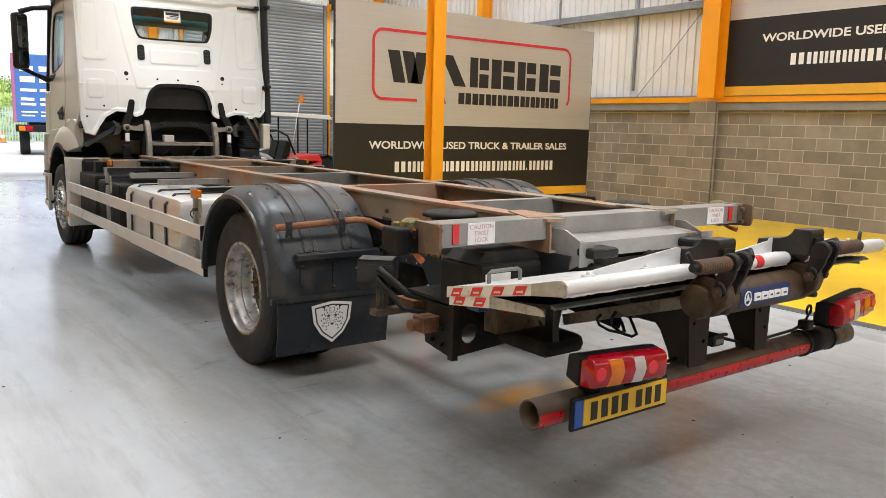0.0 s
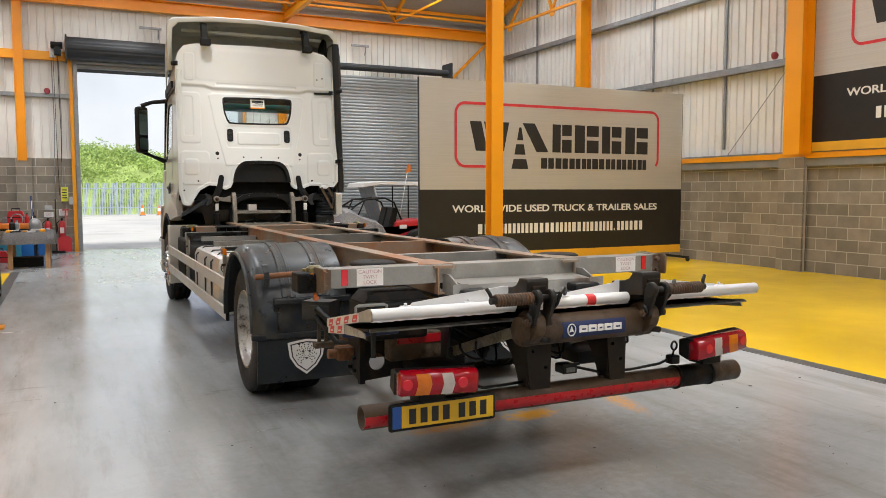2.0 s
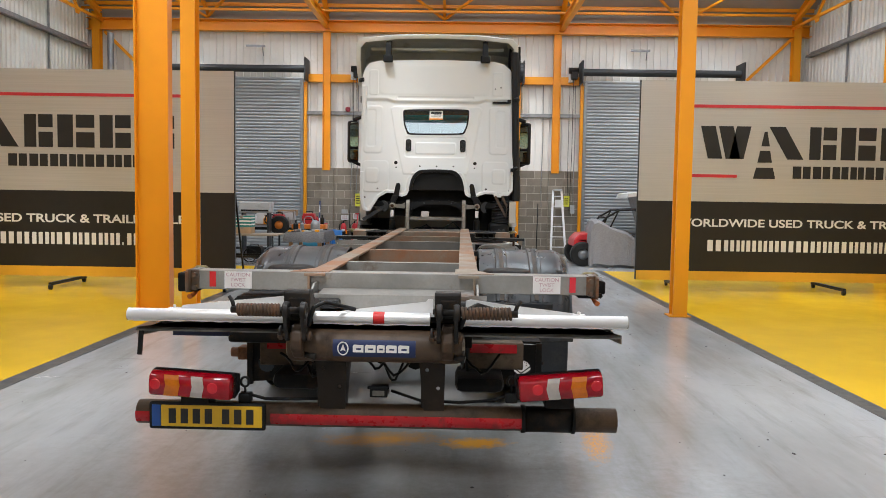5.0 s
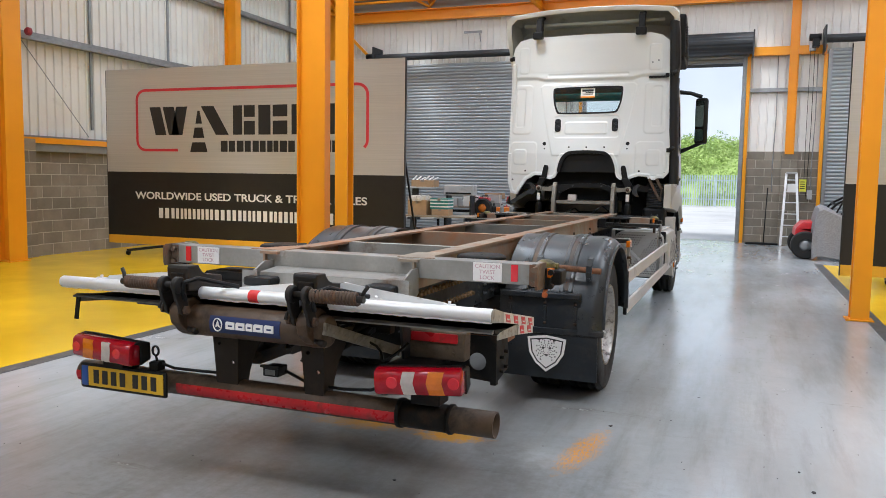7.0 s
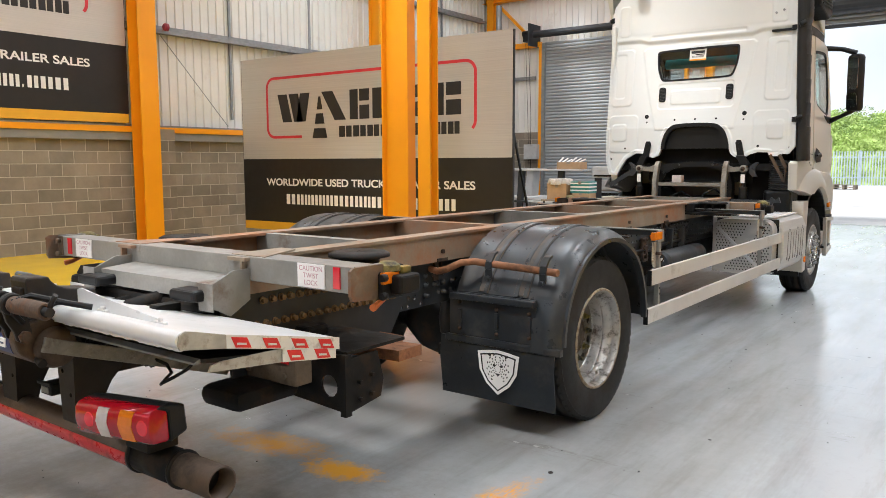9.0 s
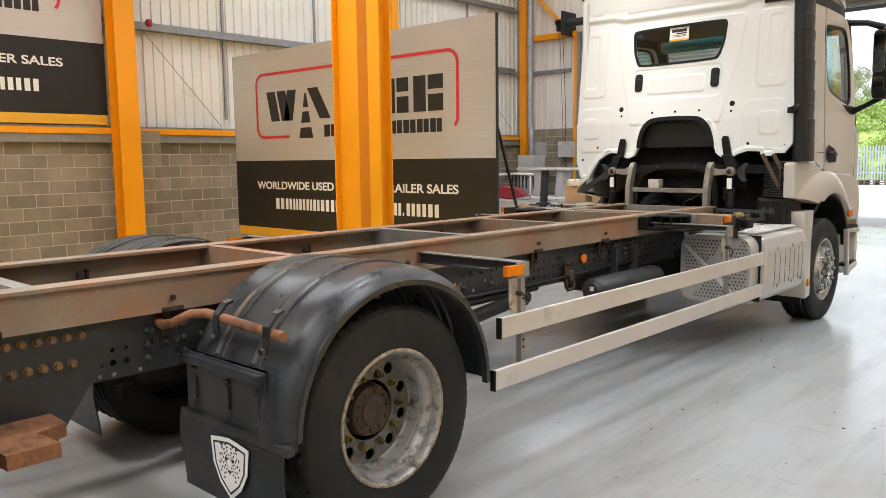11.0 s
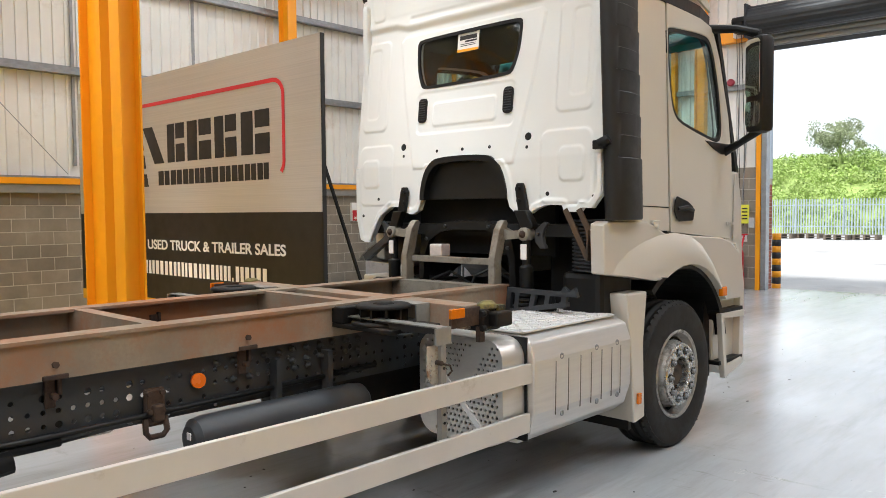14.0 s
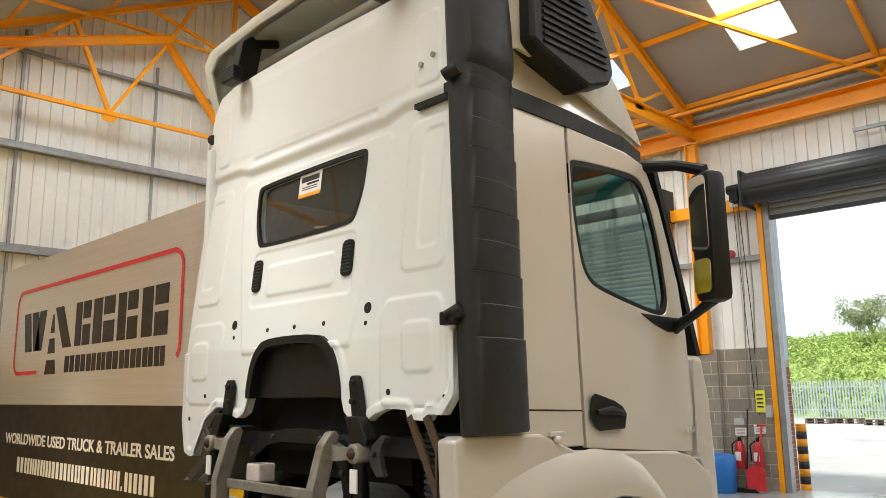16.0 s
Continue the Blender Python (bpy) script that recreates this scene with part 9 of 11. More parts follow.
    # corner deflector on one side only
    if s > 0:
        core = soft_path([(XC + 1.165, 9.86), (XC + 1.185, 9.822), (XC + 1.235, 9.818), (XC + 1.272, 9.86), (XC + 1.286, 9.94), (XC + 1.278, 10.06), (XC + 1.245, 10.20), (XC + 1.205, 10.215)], 2)

        def lap(zs_, offs, name, parent, label=""):
            bm = B()
            rings = []
            for z_, o_ in zip(zs_, offs):
                rings.append([bm.verts.new((px + (o_ if py > 9.87 and px > XC + 1.2 else 0), py, z_)) for px, py in core])
            for ra, rb in zip(rings, rings[1:]):
                for i in range(len(core) - 1):
                    bm.faces.new((ra[i], ra[i + 1], rb[i + 1], rb[i]))
            bm.faces.new(rings[0])
            bm.faces.new(rings[-1])
            bmesh.ops.recalc_face_normals(bm, faces=bm.faces[:])
            bowed(bm, 1)
            return part(name, bm, M_DEFLECT, parent, label, mirror=mir, smooth=True)
        df = lap((1.59, 1.60, 1.967, 1.972), (-0.006, 0.0, 0.004, 0.0), "corner_deflector", cab, "matt black corner air deflector")
        cuts = (1.972, 2.238, 2.50, 2.765, 3.03)
        for za, zb in zip(cuts, cuts[1:] + (3.14,)):
            zm_ = (za + zb) / 2
            lap((za, za + 0.003, zm_ - 0.002, zm_ + 0.002, zb - 0.003, zb), (-0.010, -0.006, 0.0, -0.003, 0.004, -0.004), "deflector_length", df)
        lap((3.14, 3.17, 3.22, 3.60, 3.78), (-0.004, 0.012, 0.020, 0.016, 0.0), "deflector_cap", df)
        for z in (2.05, 3.07):
            bm = B()
            box(bm, XC + 1.06 if z > 3 else XC + 1.12, XC + 1.2, CY - 0.05 + (0.10 if z > 3 else 0), CY - 0.01 + (0.10 if z > 3 else 0), z - 0.03, z + 0.025, 0.006)
            sweep(bm, [(XC + 1.16, CY - 0.04, z), (XC + 1.22, CY - 0.02, z + 0.03)], 0.03, 10)
            if z > 3:
                box(bm, XC + 0.84, XC + 1.08, CY + 0.08, CY + 0.11, z - 0.03, z - 0.005)
            part("deflector_clamp", bm, M_BLACK, df, mirror=mir)
    bm = B()
    box(bm, xs - 0.06, xs + 0.005, CY + (0.06 if s < 0 else 0.05), CY + 0.14, 1.75, 3.3, 0.025 if s < 0 else 0.008)
    part("corner_pillar", bm, M_WHITE, cab, "white corner pillar", mirror=mir)
    # mirrors, turned in toward the seat
    mx, my = XC + 1.46, 11.47
    turn = Matrix.Translation((mx, my, 0)) @ Matrix.Rotation(radians(-26), 4, "Z") @ Matrix.Translation((-mx, -my, 0))
    bm = B()
    box(bm, mx - 0.092, mx + 0.092, my - 0.06, my + 0.07, 2.20, 2.91, 0.045)
    bmesh.ops.transform(bm, matrix=turn, verts=bm.verts)
    mh = part("door_mirror", bm, M_BLACK, cab, "tall black door mirror", mirror=mir, smooth=True)
    for nm, za, zb in (("mirror_glass", 2.47, 2.88), ("wide_mirror_glass", 2.25, 2.43)):
        bm = B()
        plate(bm, rrect(mx - 0.07, mx + 0.07, za, zb, 0.03, 4), [], 0.004, turn @ Matrix.Translation((0, my - 0.06, 0)) @ XZ)
        part(nm, bm, M_CHROME, mh, mirror=mir)
    for pts_, rad in (([(XC + 1.10, 11.40, 3.0), (XC + 1.3, 11.46, 2.98), (mx, my, 2.92)], [0.035, 0.03, 0.035]), ([(XC + 1.12, 11.60, 2.08), (XC + 1.3, 11.54, 2.15), (mx, my, 2.22)], [0.04, 0.025, 0.03])):
        bm = B()
        sweep(bm, pts_, rad, 10)
        part("mirror_arm", bm, M_BLACK, mh, mirror=mir, smooth=True)

# roof, nose, windscreen
roofm = B()
secs = []
for y, zt, k in ((9.955, 3.64, 1.0), (10.3, 3.66, 1.0), (10.9, 3.62, 0.985), (11.2, 3.5, 0.97), (11.42, 3.3, 0.95), (11.52, 3.05, 0.92)):
    row = []
    for x, dz in ((-1.13, -1.0), (-1.12, -0.35), (-1.06, -0.16), (-0.93, -0.05), (-0.5, 0), (0, 0.02), (0.5, 0), (0.93, -0.05), (1.06, -0.16), (1.12, -0.35), (1.13, -1.0)):
        z = 3.05 + (zt - 3.05) * 1.0 + dz * (zt - 3.04) / 0.62
        row.append(roofm.verts.new((XC + x * k, y, max(3.03, z))))
    secs.append(row)
for a, b in zip(secs, secs[1:]):
    for i in range(len(a) - 1):
        f = roofm.faces.new((a[i], a[i + 1], b[i + 1], b[i]))
        f.smooth = True
bmesh.ops.recalc_face_normals(roofm, faces=roofm.faces[:])
part("cab_roof", roofm, M_CREAM, cab, "pearl white high roof", smooth=True)
for s in (-1, 1):
    bm = B()
    pts = [(XC + s * 1.135, 10.1, 3.10), (XC + s * 1.125, 10.7, 3.10), (XC + s * 1.105, 11.2, 3.085), (XC + s * 1.06, 11.45, 3.06)]
    for p, q in zip(pts, pts[1:]):
        bar(bm, p, q, 0.05, 0.09)
    part("roof_band", bm, M_BLACK, cab, "dark band under the roof")
for a in (-1.1, 0.99):
    bm = B()
    prism(bm, [(11.55, 3.04), (11.6, 3.04), (11.98, 1.95), (11.93, 1.95)], "x", XC + a, XC + a + 0.11)
    part("windscreen_pillar", bm, M_BLACK, cab)
bm = B()
prism(bm, [(11.57, 3.04), (11.575, 3.04), (11.955, 1.95), (11.95, 1.95)], "x", XC - 1.0, XC + 1.0)
ws = part("windscreen", bm, M_GLASS_CLEAR, cab, "clear windscreen")
ws.visible_shadow = False
bm = B()
prism(bm, [(11.54, 3.05), (11.5, 2.94), (11.56, 2.9), (11.62, 2.95)], "x", XC - 1.02, XC + 1.02)
part("sun_strip", bm, mat("teal_sun_strip", (0.02, 0.30, 0.32), 0.4, var=0.1), cab, "teal tinted sun strip")
bm = B()
prism(bm, [(11.95, 1.95), (12.02, 1.7), (12.05, 1.2), (12.02, 0.4), (11.7, 0.38), (11.7, 1.95)], "x", XC - 1.12, XC + 1.12)
part("front_panel", bm, M_CREAM, cab, "white nose and bumper", bevel=0.03)
bm = B()
box(bm, XC - 1.1, XC + 1.1, 9.9, 11.7, 1.48, 1.56)
part("cab_floor", bm, M_DARK, cab)
bm = B()
box(bm, XC - 1.08, XC + 1.08, 11.3, 11.85, 1.56, 2.0, 0.06)
part("dashboard", bm, M_BLACK, cab, "black dashboard")
for s in (-1, 1):
    bm = B()
    box(bm, XC + s * 0.6 - 0.24, XC + s * 0.6 + 0.24, 10.4, 10.95, 1.75, 1.95, 0.05)
    box(bm, XC + s * 0.6 - 0.22, XC + s * 0.6 + 0.22, 10.36, 10.5, 1.9, 2.5, 0.05)
    part("cab_seat", bm, M_GUARD, cab, "dark cab seat")
bm = B()
cw = Vector((XC + 0.55, 11.22, 2.1))
rt = Matrix.Rotation(radians(-60), 3, "X")
sweep(bm, [cw + rt @ Vector((0.22 * math.cos(a), 0.22 * math.sin(a), 0)) for a in np.linspace(0, 6.283, 25)], 0.016, 8)
for a in (0.3, 2.84, 4.7):
    bar(bm, cw, cw + rt @ Vector((0.21 * math.cos(a), 0.21 * math.sin(a), 0)), 0.03, 0.015)
sweep(bm, [cw, cw + Vector((0, 0.3, -0.2))], 0.04, 8)
part("steering_wheel", bm, M_BLACK, cab, "black steering wheel")

# roof spoiler, open at the back
bm = B()
box(bm, XC - 1.06, XC + 1.06, 9.99, 11.45, 3.02, 3.03)
part("headliner", bm, M_LINING, cab, "dark grey roof lining")
M_SPOILER_IN = mat("grey_spoiler_inside", (0.44, 0.44, 0.39), 0.6, var=0.15, scale=3)
M_SPOILER_LIP = mat("pale_spoiler_lip", (0.66, 0.66, 0.61), 0.4, var=0.06, scale=3)
M_SPOILER = mat("weathered_spoiler_paint", (0.48, 0.485, 0.45), 0.45, var=0.08, scale=2, dirt=(0.30, 0.29, 0.26), dirt_amount=0.2, dirt_scale=2)
sec = [(-1.17, 3.32), (-1.19, 3.7), (-1.18, 3.92), (-1.10, 4.0), (-0.6, 4.05), (0, 4.065), (0.6, 4.05), (1.10, 4.0), (1.18, 3.92), (1.19, 3.7), (1.17, 3.32)]
bm = B()
rows = []
for y, dz, k in ((9.93, -0.02, 1.02), (10.02, 0.01, 1.02), (10.3, 0.0, 1.0), (10.8, -0.12, 0.97), (11.25, -0.38, 0.93)):
    rows.append([bm.verts.new((XC + x * k, y + (0.22 if z < 3.5 else 0.06 if z < 3.8 else 0), 3.3 + (z + dz - 3.3) * (1 if dz > -0.1 else (3.99 + dz - 3.3) / 0.69))) for x, z in sec])
for a, b in zip(rows, rows[1:]):
    for i in range(len(sec) - 1):
        f = bm.faces.new((a[i], a[i + 1], b[i + 1], b[i]))
        f.smooth = True
bmesh.ops.recalc_face_normals(bm, faces=bm.faces[:])
bmesh.ops.solidify(bm, geom=bm.faces[:], thickness=0.018)
spo = part("roof_spoiler", bm, M_SPOILER, cab, "grey white roof air deflector open at the back", smooth=True)
bm = B()
va = [(bm.verts.new((XC + x * 1.022, 9.915 + (0.22 if z < 3.5 else 0.06 if z < 3.8 else 0), z - 0.018)), bm.verts.new((XC + x * 0.968, 9.935 + (0.22 if z < 3.5 else 0.06 if z < 3.8 else 0), z - 0.018 - 0.055 * min(1, max(0, (z - 3.6) / 0.3))))) for x, z in sec]
for (a, b), (c_, d_) in zip(va, va[1:]):
    bm.faces.new((a, c_, d_, b))
bmesh.ops.recalc_face_normals(bm, faces=bm.faces[:])
bmesh.ops.solidify(bm, geom=bm.faces[:], thickness=0.02)
part("spoiler_lip", bm, M_SPOILER_LIP, spo, "pale rolled rear lip", smooth=True, bevel=0.005)
bm = B()
rows = []
for y in (10.0, 10.6):
    rows.append([bm.verts.new((XC + x * 0.965, y, 3.3 + (z - 3.3) * 0.945)) for x, z in sec])
for i in range(len(sec) - 1):
    bm.faces.new((rows[0][i], rows[0][i + 1], rows[1][i + 1], rows[1][i]))
bm.faces.new(rows[1])
part("spoiler_lining", bm, M_SPOILER_IN, spo, "grey spoiler inside")
for s in (-1, 1):
    bm = B()
    x = XC + s * 0.72
    prism(bm, [(9.84, 3.66), (9.98, 3.66), (10.02, 3.90), (9.95, 3.95), (9.88, 3.9)], "x", x - 0.04, x + 0.04)
    sweep(bm, [(x, 9.92, 3.9), (x, 10.15, 3.97)], 0.03, 8)
    box(bm, x - 0.07, x + 0.07, 9.80, 9.88, 3.62, 3.72, 0.01)
    part("spoiler_strut", bm, M_BLACK, spo, "black spoiler strut", bevel=0.008)
bm = B()
sweep(bm, [(XC - 1.0, 10.12, 3.86), (XC + 1.0, 10.12, 3.86)], 0.025, 8)
part("spoiler_tube", bm, M_SPOILER_IN, spo)
# air intake snorkel
bm = B()
prism(bm, [(10.26, 3.36), (10.34, 3.33), (10.70, 3.24), (10.88, 3.30), (10.93, 3.37), (10.91, 3.48), (10.76, 3.72), (10.45, 3.94), (10.26, 3.95)], "x", XC + 1.10, XC + 1.27)
sn = part("air_intake", bm, M_BLACK, cab, "black louvred air intake", bevel=0.02)
for i in range(13):
    bm = B()
    z = 3.37 + i * 0.036
    y1 = 10.86 - max(0, i - 2) * 0.03
    box(bm, XC + 1.268, XC + 1.280, 10.34, y1, z, z + 0.014)
    part("louvre", bm, M_BLACK, sn)
bm = B()
sweep(bm, [(XC - 1.15, CY + 0.15, 3.37), (XC - 1.09, CY + 0.09, 3.37)], 0.033, 10)
part("rubber_buffer", bm, M_BLACK, cab)
truck.location = (3.177, 6.8, 0)
truck.rotation_euler = (0, 0, -0.0108)

# ---- things along the back of the hall ----
M_WOOD = mat("bare_timber", (0.36, 0.19, 0.08), 0.6, var=0.25, scale=6, stretch=(4, 4, 0.7), bump=0.2)
M_BOARD = mat("worn_board", (0.28, 0.23, 0.18), 0.65, var=0.2, scale=5)
M_CARD = mat("brown_cardboard", (0.42, 0.27, 0.15), 0.8, var=0.12, scale=6)
M_CLOTH = mat("grey_blanket", (0.26, 0.25, 0.255), 0.95, var=0.35, scale=40, fine=160, bump=0.6, bump_d=0.006)
M_RED = mat("red_paint", (0.52, 0.022, 0.03), 0.4, var=0.12, scale=6, coat=0.2)
M_ORANGE = mat("orange_plastic", (0.72, 0.20, 0.02), 0.45, var=0.12, scale=6)
M_BLUE_PLASTIC = mat("blue_plastic", (0.02, 0.16, 0.48), 0.4, var=0.12, scale=5)
M_TEAL = mat("teal_print", (0.03, 0.20, 0.19), 0.6, var=0.1)
M_SIGN_YELLOW = mat("yellow_notice", (0.74, 0.72, 0.06), 0.5, var=0.05)
M_MACHINE = mat("grey_machine_paint", (0.46, 0.46, 0.46), 0.5, var=0.12, scale=4, dirt=(0.28, 0.27, 0.26), dirt_amount=0.2)
M_FILM = mat("milky_plastic_film", (0.62, 0.57, 0.52), 0.3, var=0.15, scale=14, bump=0.5, bump_d=0.01)
M_PURPLE = mat("dark_red_paint", (0.30, 0.03, 0.05), 0.4, var=0.15)


def draped(name, x0, x1, y0, y1, z, drop, material, label, category, seed=2, rise=0.0, lumps=()):
    """A cloth over a box: wavy sides that hang by drop, soft folds."""
    g = random.Random(seed)
    nx, ny = 22, 22
    ex = 0.03
    bm = B()
    grid = []
    for j in range(ny + 1):
        row = []
        for i in range(nx + 1):
            u, v = i / nx, j / ny
            gx = x0 - drop + u * (x1 - x0 + 2 * drop)
            gy = y0 - drop + v * (y1 - y0 + 2 * drop)
            dx, dy = max(x0 - gx, gx - x1, 0), max(y0 - gy, gy - y1, 0)
            d = max(dx, dy)
            fold = 0.018 * math.sin(gx * 17 + seed) + 0.018 * math.sin(gy * 15 + 2 * seed)
            px = min(max(gx, x0), x1) + (math.copysign(ex + fold, gx - (x0 + x1) / 2) if dx > 0 else 0)
            py = min(max(gy, y0), y1) + (math.copysign(ex + fold, gy - (y0 + y1) / 2) if dy > 0 else 0)
            pz = z - d + 0.006 * math.sin(gx * 23) * math.sin(gy * 19) + 0.012
            for lx, ly, lr, lh in lumps:
                q = math.hypot(gx - lx, gy - ly) / lr
                pz += lh * math.exp(-q * q)
            row.append(bm.verts.new((px, py, max(0.02, pz))))
        grid.append(row)
    for j in range(ny):
        for i in range(nx):
            f = bm.faces.new((grid[j][i], grid[j][i + 1], grid[j + 1][i + 1], grid[j + 1][i]))
            f.smooth = True
    bmesh.ops.solidify(bm, geom=bm.faces[:], thickness=0.006)
    return solid(name, bm, material, label, category, smooth=True)


def work_table(x0, x1, y0, y1, z, m_top, m_leg, label, leg=0.09, folding=False):
    t = thing("work_table", label, "table", ((x0 + x1) / 2, (y0 + y1) / 2, 0))
    bm = B()
    box(bm, x0, x1, y0, y1, z - 0.035, z, 0.006)
    part("tabletop", bm, m_top, t)
    for x in (x0 + 0.06, x1 - 0.06 - leg):
        for y in (y0 + 0.05, y1 - 0.05 - leg):
            bm = B()
            if folding:
                sweep(bm, [(x, y, 0.0), (x, y, z - 0.03)], 0.018, 8)
            else:
                box(bm, x, x + leg, y, y + leg, 0, z - 0.035, 0.006)
            part("leg", bm, m_leg, t)
    for y in (y0 + 0.08, y1 - 0.1):
        bm = B()
        bar(bm, (x0 + 0.08, y, z * (0.28 if folding else 0.85)), (x1 - 0.08, y, z * (0.28 if folding else 0.85)), 0.03, 0.05)
        part("stretcher", bm, m_leg, t)
    return t


work_table(-0.5, 0.4, 16.7, 18.1, 0.745, M_BOARD, M_WOOD, "timber work table under a grey blanket")
draped("blanket", -0.52, 0.42, 16.68, 18.12, 0.748, 0.24, M_CLOTH, "grey speckled blanket draped over the work table", "blanket", 3)
work_table(-2.3, -0.56, 16.0, 16.8, 0.73, M_BOARD, M_BLACK, "folding trestle table with black steel legs", 0.04, True)
work_table(-2.6, 0.1, 18.9, 19.6, 0.86, M_BOARD, M_BLACK, "workbench loaded with tools by the shutter door", 0.06)


def carton(x, y, z, w, d, h, m_, label, bands=None):
    bm = B()
    box(bm, x, x + w, y, y + d, z, z + h, 0.006)
    c = solid("carton", bm, m_, label, "box")
    if bands:
        for k in range(3):
            bm = B()
            zz = z + h * (0.18 + 0.3 * k)
            box(bm, x - 0.002, x + w + 0.002, y - 0.002, y + d + 0.002, zz, zz + h * 0.12)
            part("stripe", bm, bands, c)
    bm = B()
    box(bm, x + w * 0.42, x + w * 0.58, y - 0.002, y + d + 0.002, z + h * 0.75, z + h + 0.002)
    part("tape", bm, M_BOARD, c)
    return c


carton(-1.62, 16.2, 0.73, 0.42, 0.35, 0.15, M_CARD, "small brown cardboard box on the trestle table")
carton(-1.66, 16.2, 0.88, 0.46, 0.38, 0.26, M_TEAL, "teal and white striped carton on the trestle table", M_PRINT_WHITE)
carton(-2.22, 16.15, 0.73, 0.48, 0.42, 0.36, M_CARD, "brown cardboard box wrapped in clear film")
bm = B()
g5 = random.Random(5)
for k in range(9):
    a = k * 0.7
    cx, cy = -1.98 + 0.2 * math.cos(a), 16.36 + 0.16 * math.sin(a)
    lathe(bm, [(0.10, 1.06), (0.11, 1.10), (0.08, 1.17 + 0.03 * g5.random()), (0.02, 1.2)], (cx, cy, 0), "z", 7)
solid("plastic_film", bm, M_FILM, "crumpled milky plastic film on a box", "plastic film", smooth=True)


def toolbox(x, y, z, w, d, h, m_, label):
    bm = B()
    prism(bm, [(x, z), (x + w, z), (x + w, z + h * 0.7), (x + w * 0.9, z + h), (x + w * 0.1, z + h), (x, z + h * 0.7)], "y", y, y + d)
    t = solid("toolbox", bm, m_, label, "toolbox", bevel=0.008)
    bm = B()
    sweep(bm, [(x + w * 0.25, y + d / 2, z + h), (x + w * 0.25, y + d / 2, z + h + 0.05), (x + w * 0.75, y + d / 2, z + h + 0.05), (x + w * 0.75, y + d / 2, z + h)], 0.012, 8)
    part("handle", bm, M_BLACK, t)
    bm = B()
    box(bm, x - 0.003, x + w + 0.003, y - 0.003, y + d + 0.003, z + h * 0.45, z + h * 0.52)
    part("seam", bm, M_BLACK, t)
    return t


toolbox(-0.55, 18.95, 0.86, 0.34, 0.3, 0.3, M_RED, "red steel toolbox on the workbench")
toolbox(-1.35, 18.95, 0.86, 0.32, 0.3, 0.26, M_RED, "red steel toolbox on the workbench")
toolbox(-0.95, 18.6, 0.0, 0.4, 0.3, 0.26, M_RED, "red toolbox on the floor")
bm = B()
box(bm, -0.75, 0.15, 18.55, 18.9, 0.76, 0.88, 0.02)
tray = solid("parts_tray", bm, M_ORANGE, "orange plastic tray of parts", "tray")
bm = B()
lathe(bm, [(0.11, -0.09), (0.22, -0.09), (0.25, -0.05), (0.25, 0.05), (0.22, 0.09), (0.11, 0.09)], (-1.04, 18.455, 0.86), "y", 28)
wl_ = solid("small_wheel", bm, M_RUBBER, "small black wheel with an orange centre on a stand", "wheel", smooth=True)
bm = B()
box(bm, -1.06, -1.02, 18.435, 18.475, 0.0, 0.86)
box(bm, -1.2, -0.88, 18.38, 18.53, 0.0, 0.02)
part("stand", bm, M_CHASSIS, wl_)
bm = B()
lathe(bm, [(0.001, -0.06), (0.12, -0.07), (0.12, 0.07), (0.001, 0.06)], (-1.04, 18.455, 0.86), "y", 20)
part("wheel_centre", bm, M_ORANGE, wl_, "orange wheel centre")
KINDS = ((M_BLACK, "dark hand tool"), (M_GALV, "grey steel tool"), (M_MACHINE, "pale plastic case"), (M_RED, "red tool case"), (M_YELLOW, "yellow tool"), (M_BEAM, "steel part"))
g5 = random.Random(21)
for k in range(34):
    m_, lab = KINDS[k % len(KINDS)]
    on_cloth = k % 2 == 0
    x, y, z = (g5.uniform(-0.42, 0.3), g5.uniform(16.75, 17.9), 0.765) if on_cloth else (g5.uniform(-2.4, 0.0), g5.uniform(19.0, 19.5), 0.86)
    w, d, h = g5.uniform(0.05, 0.2), g5.uniform(0.04, 0.12), g5.uniform(0.02, 0.06) if on_cloth else g5.uniform(0.05, 0.2)
    bm = B()
    a = g5.uniform(0, 3.1)
    if k % 3 == 0:
        sweep(bm, [(x - w * 0.6 * math.cos(a), y - w * 0.6 * math.sin(a), z + 0.015), (x, y, z + 0.018), (x + w * 0.6 * math.cos(a), y + w * 0.6 * math.sin(a), z + 0.015)], [0.015, 0.01, 0.018], 8)
    else:
        box(bm, x - w / 2, x + w / 2, y - d / 2, y + d / 2, z, z + h, 0.006)
        bmesh.ops.rotate(bm, verts=bm.verts, cent=(x, y, z), matrix=Matrix.Rotation(a, 3, "Z"))
    solid("hand_tool" if k % 3 == 0 else "tool_case", bm, m_, lab + (" on the grey blanket" if on_cloth else " on the workbench"), "tool", group="bench clutter")
def bottle(x, y, z, r_, h, m_, label):
    bm = B()
    lathe(bm, [(0.001, z), (r_, z), (r_, z + h * 0.68), (r_ * 0.45, z + h * 0.82), (r_ * 0.4, z + h), (0.001, z + h)], (x, y, 0), "z", 14)
    b_ = solid("bottle", bm, m_, label, "bottle", group="bench clutter", smooth=True)
    bm = B()
    lathe(bm, [(r_ * 0.45, z + h), (r_ * 0.45, z + h * 1.08), (0.001, z + h * 1.08)], (x, y, 0), "z", 12)
    part("cap", bm, M_BLACK, b_)


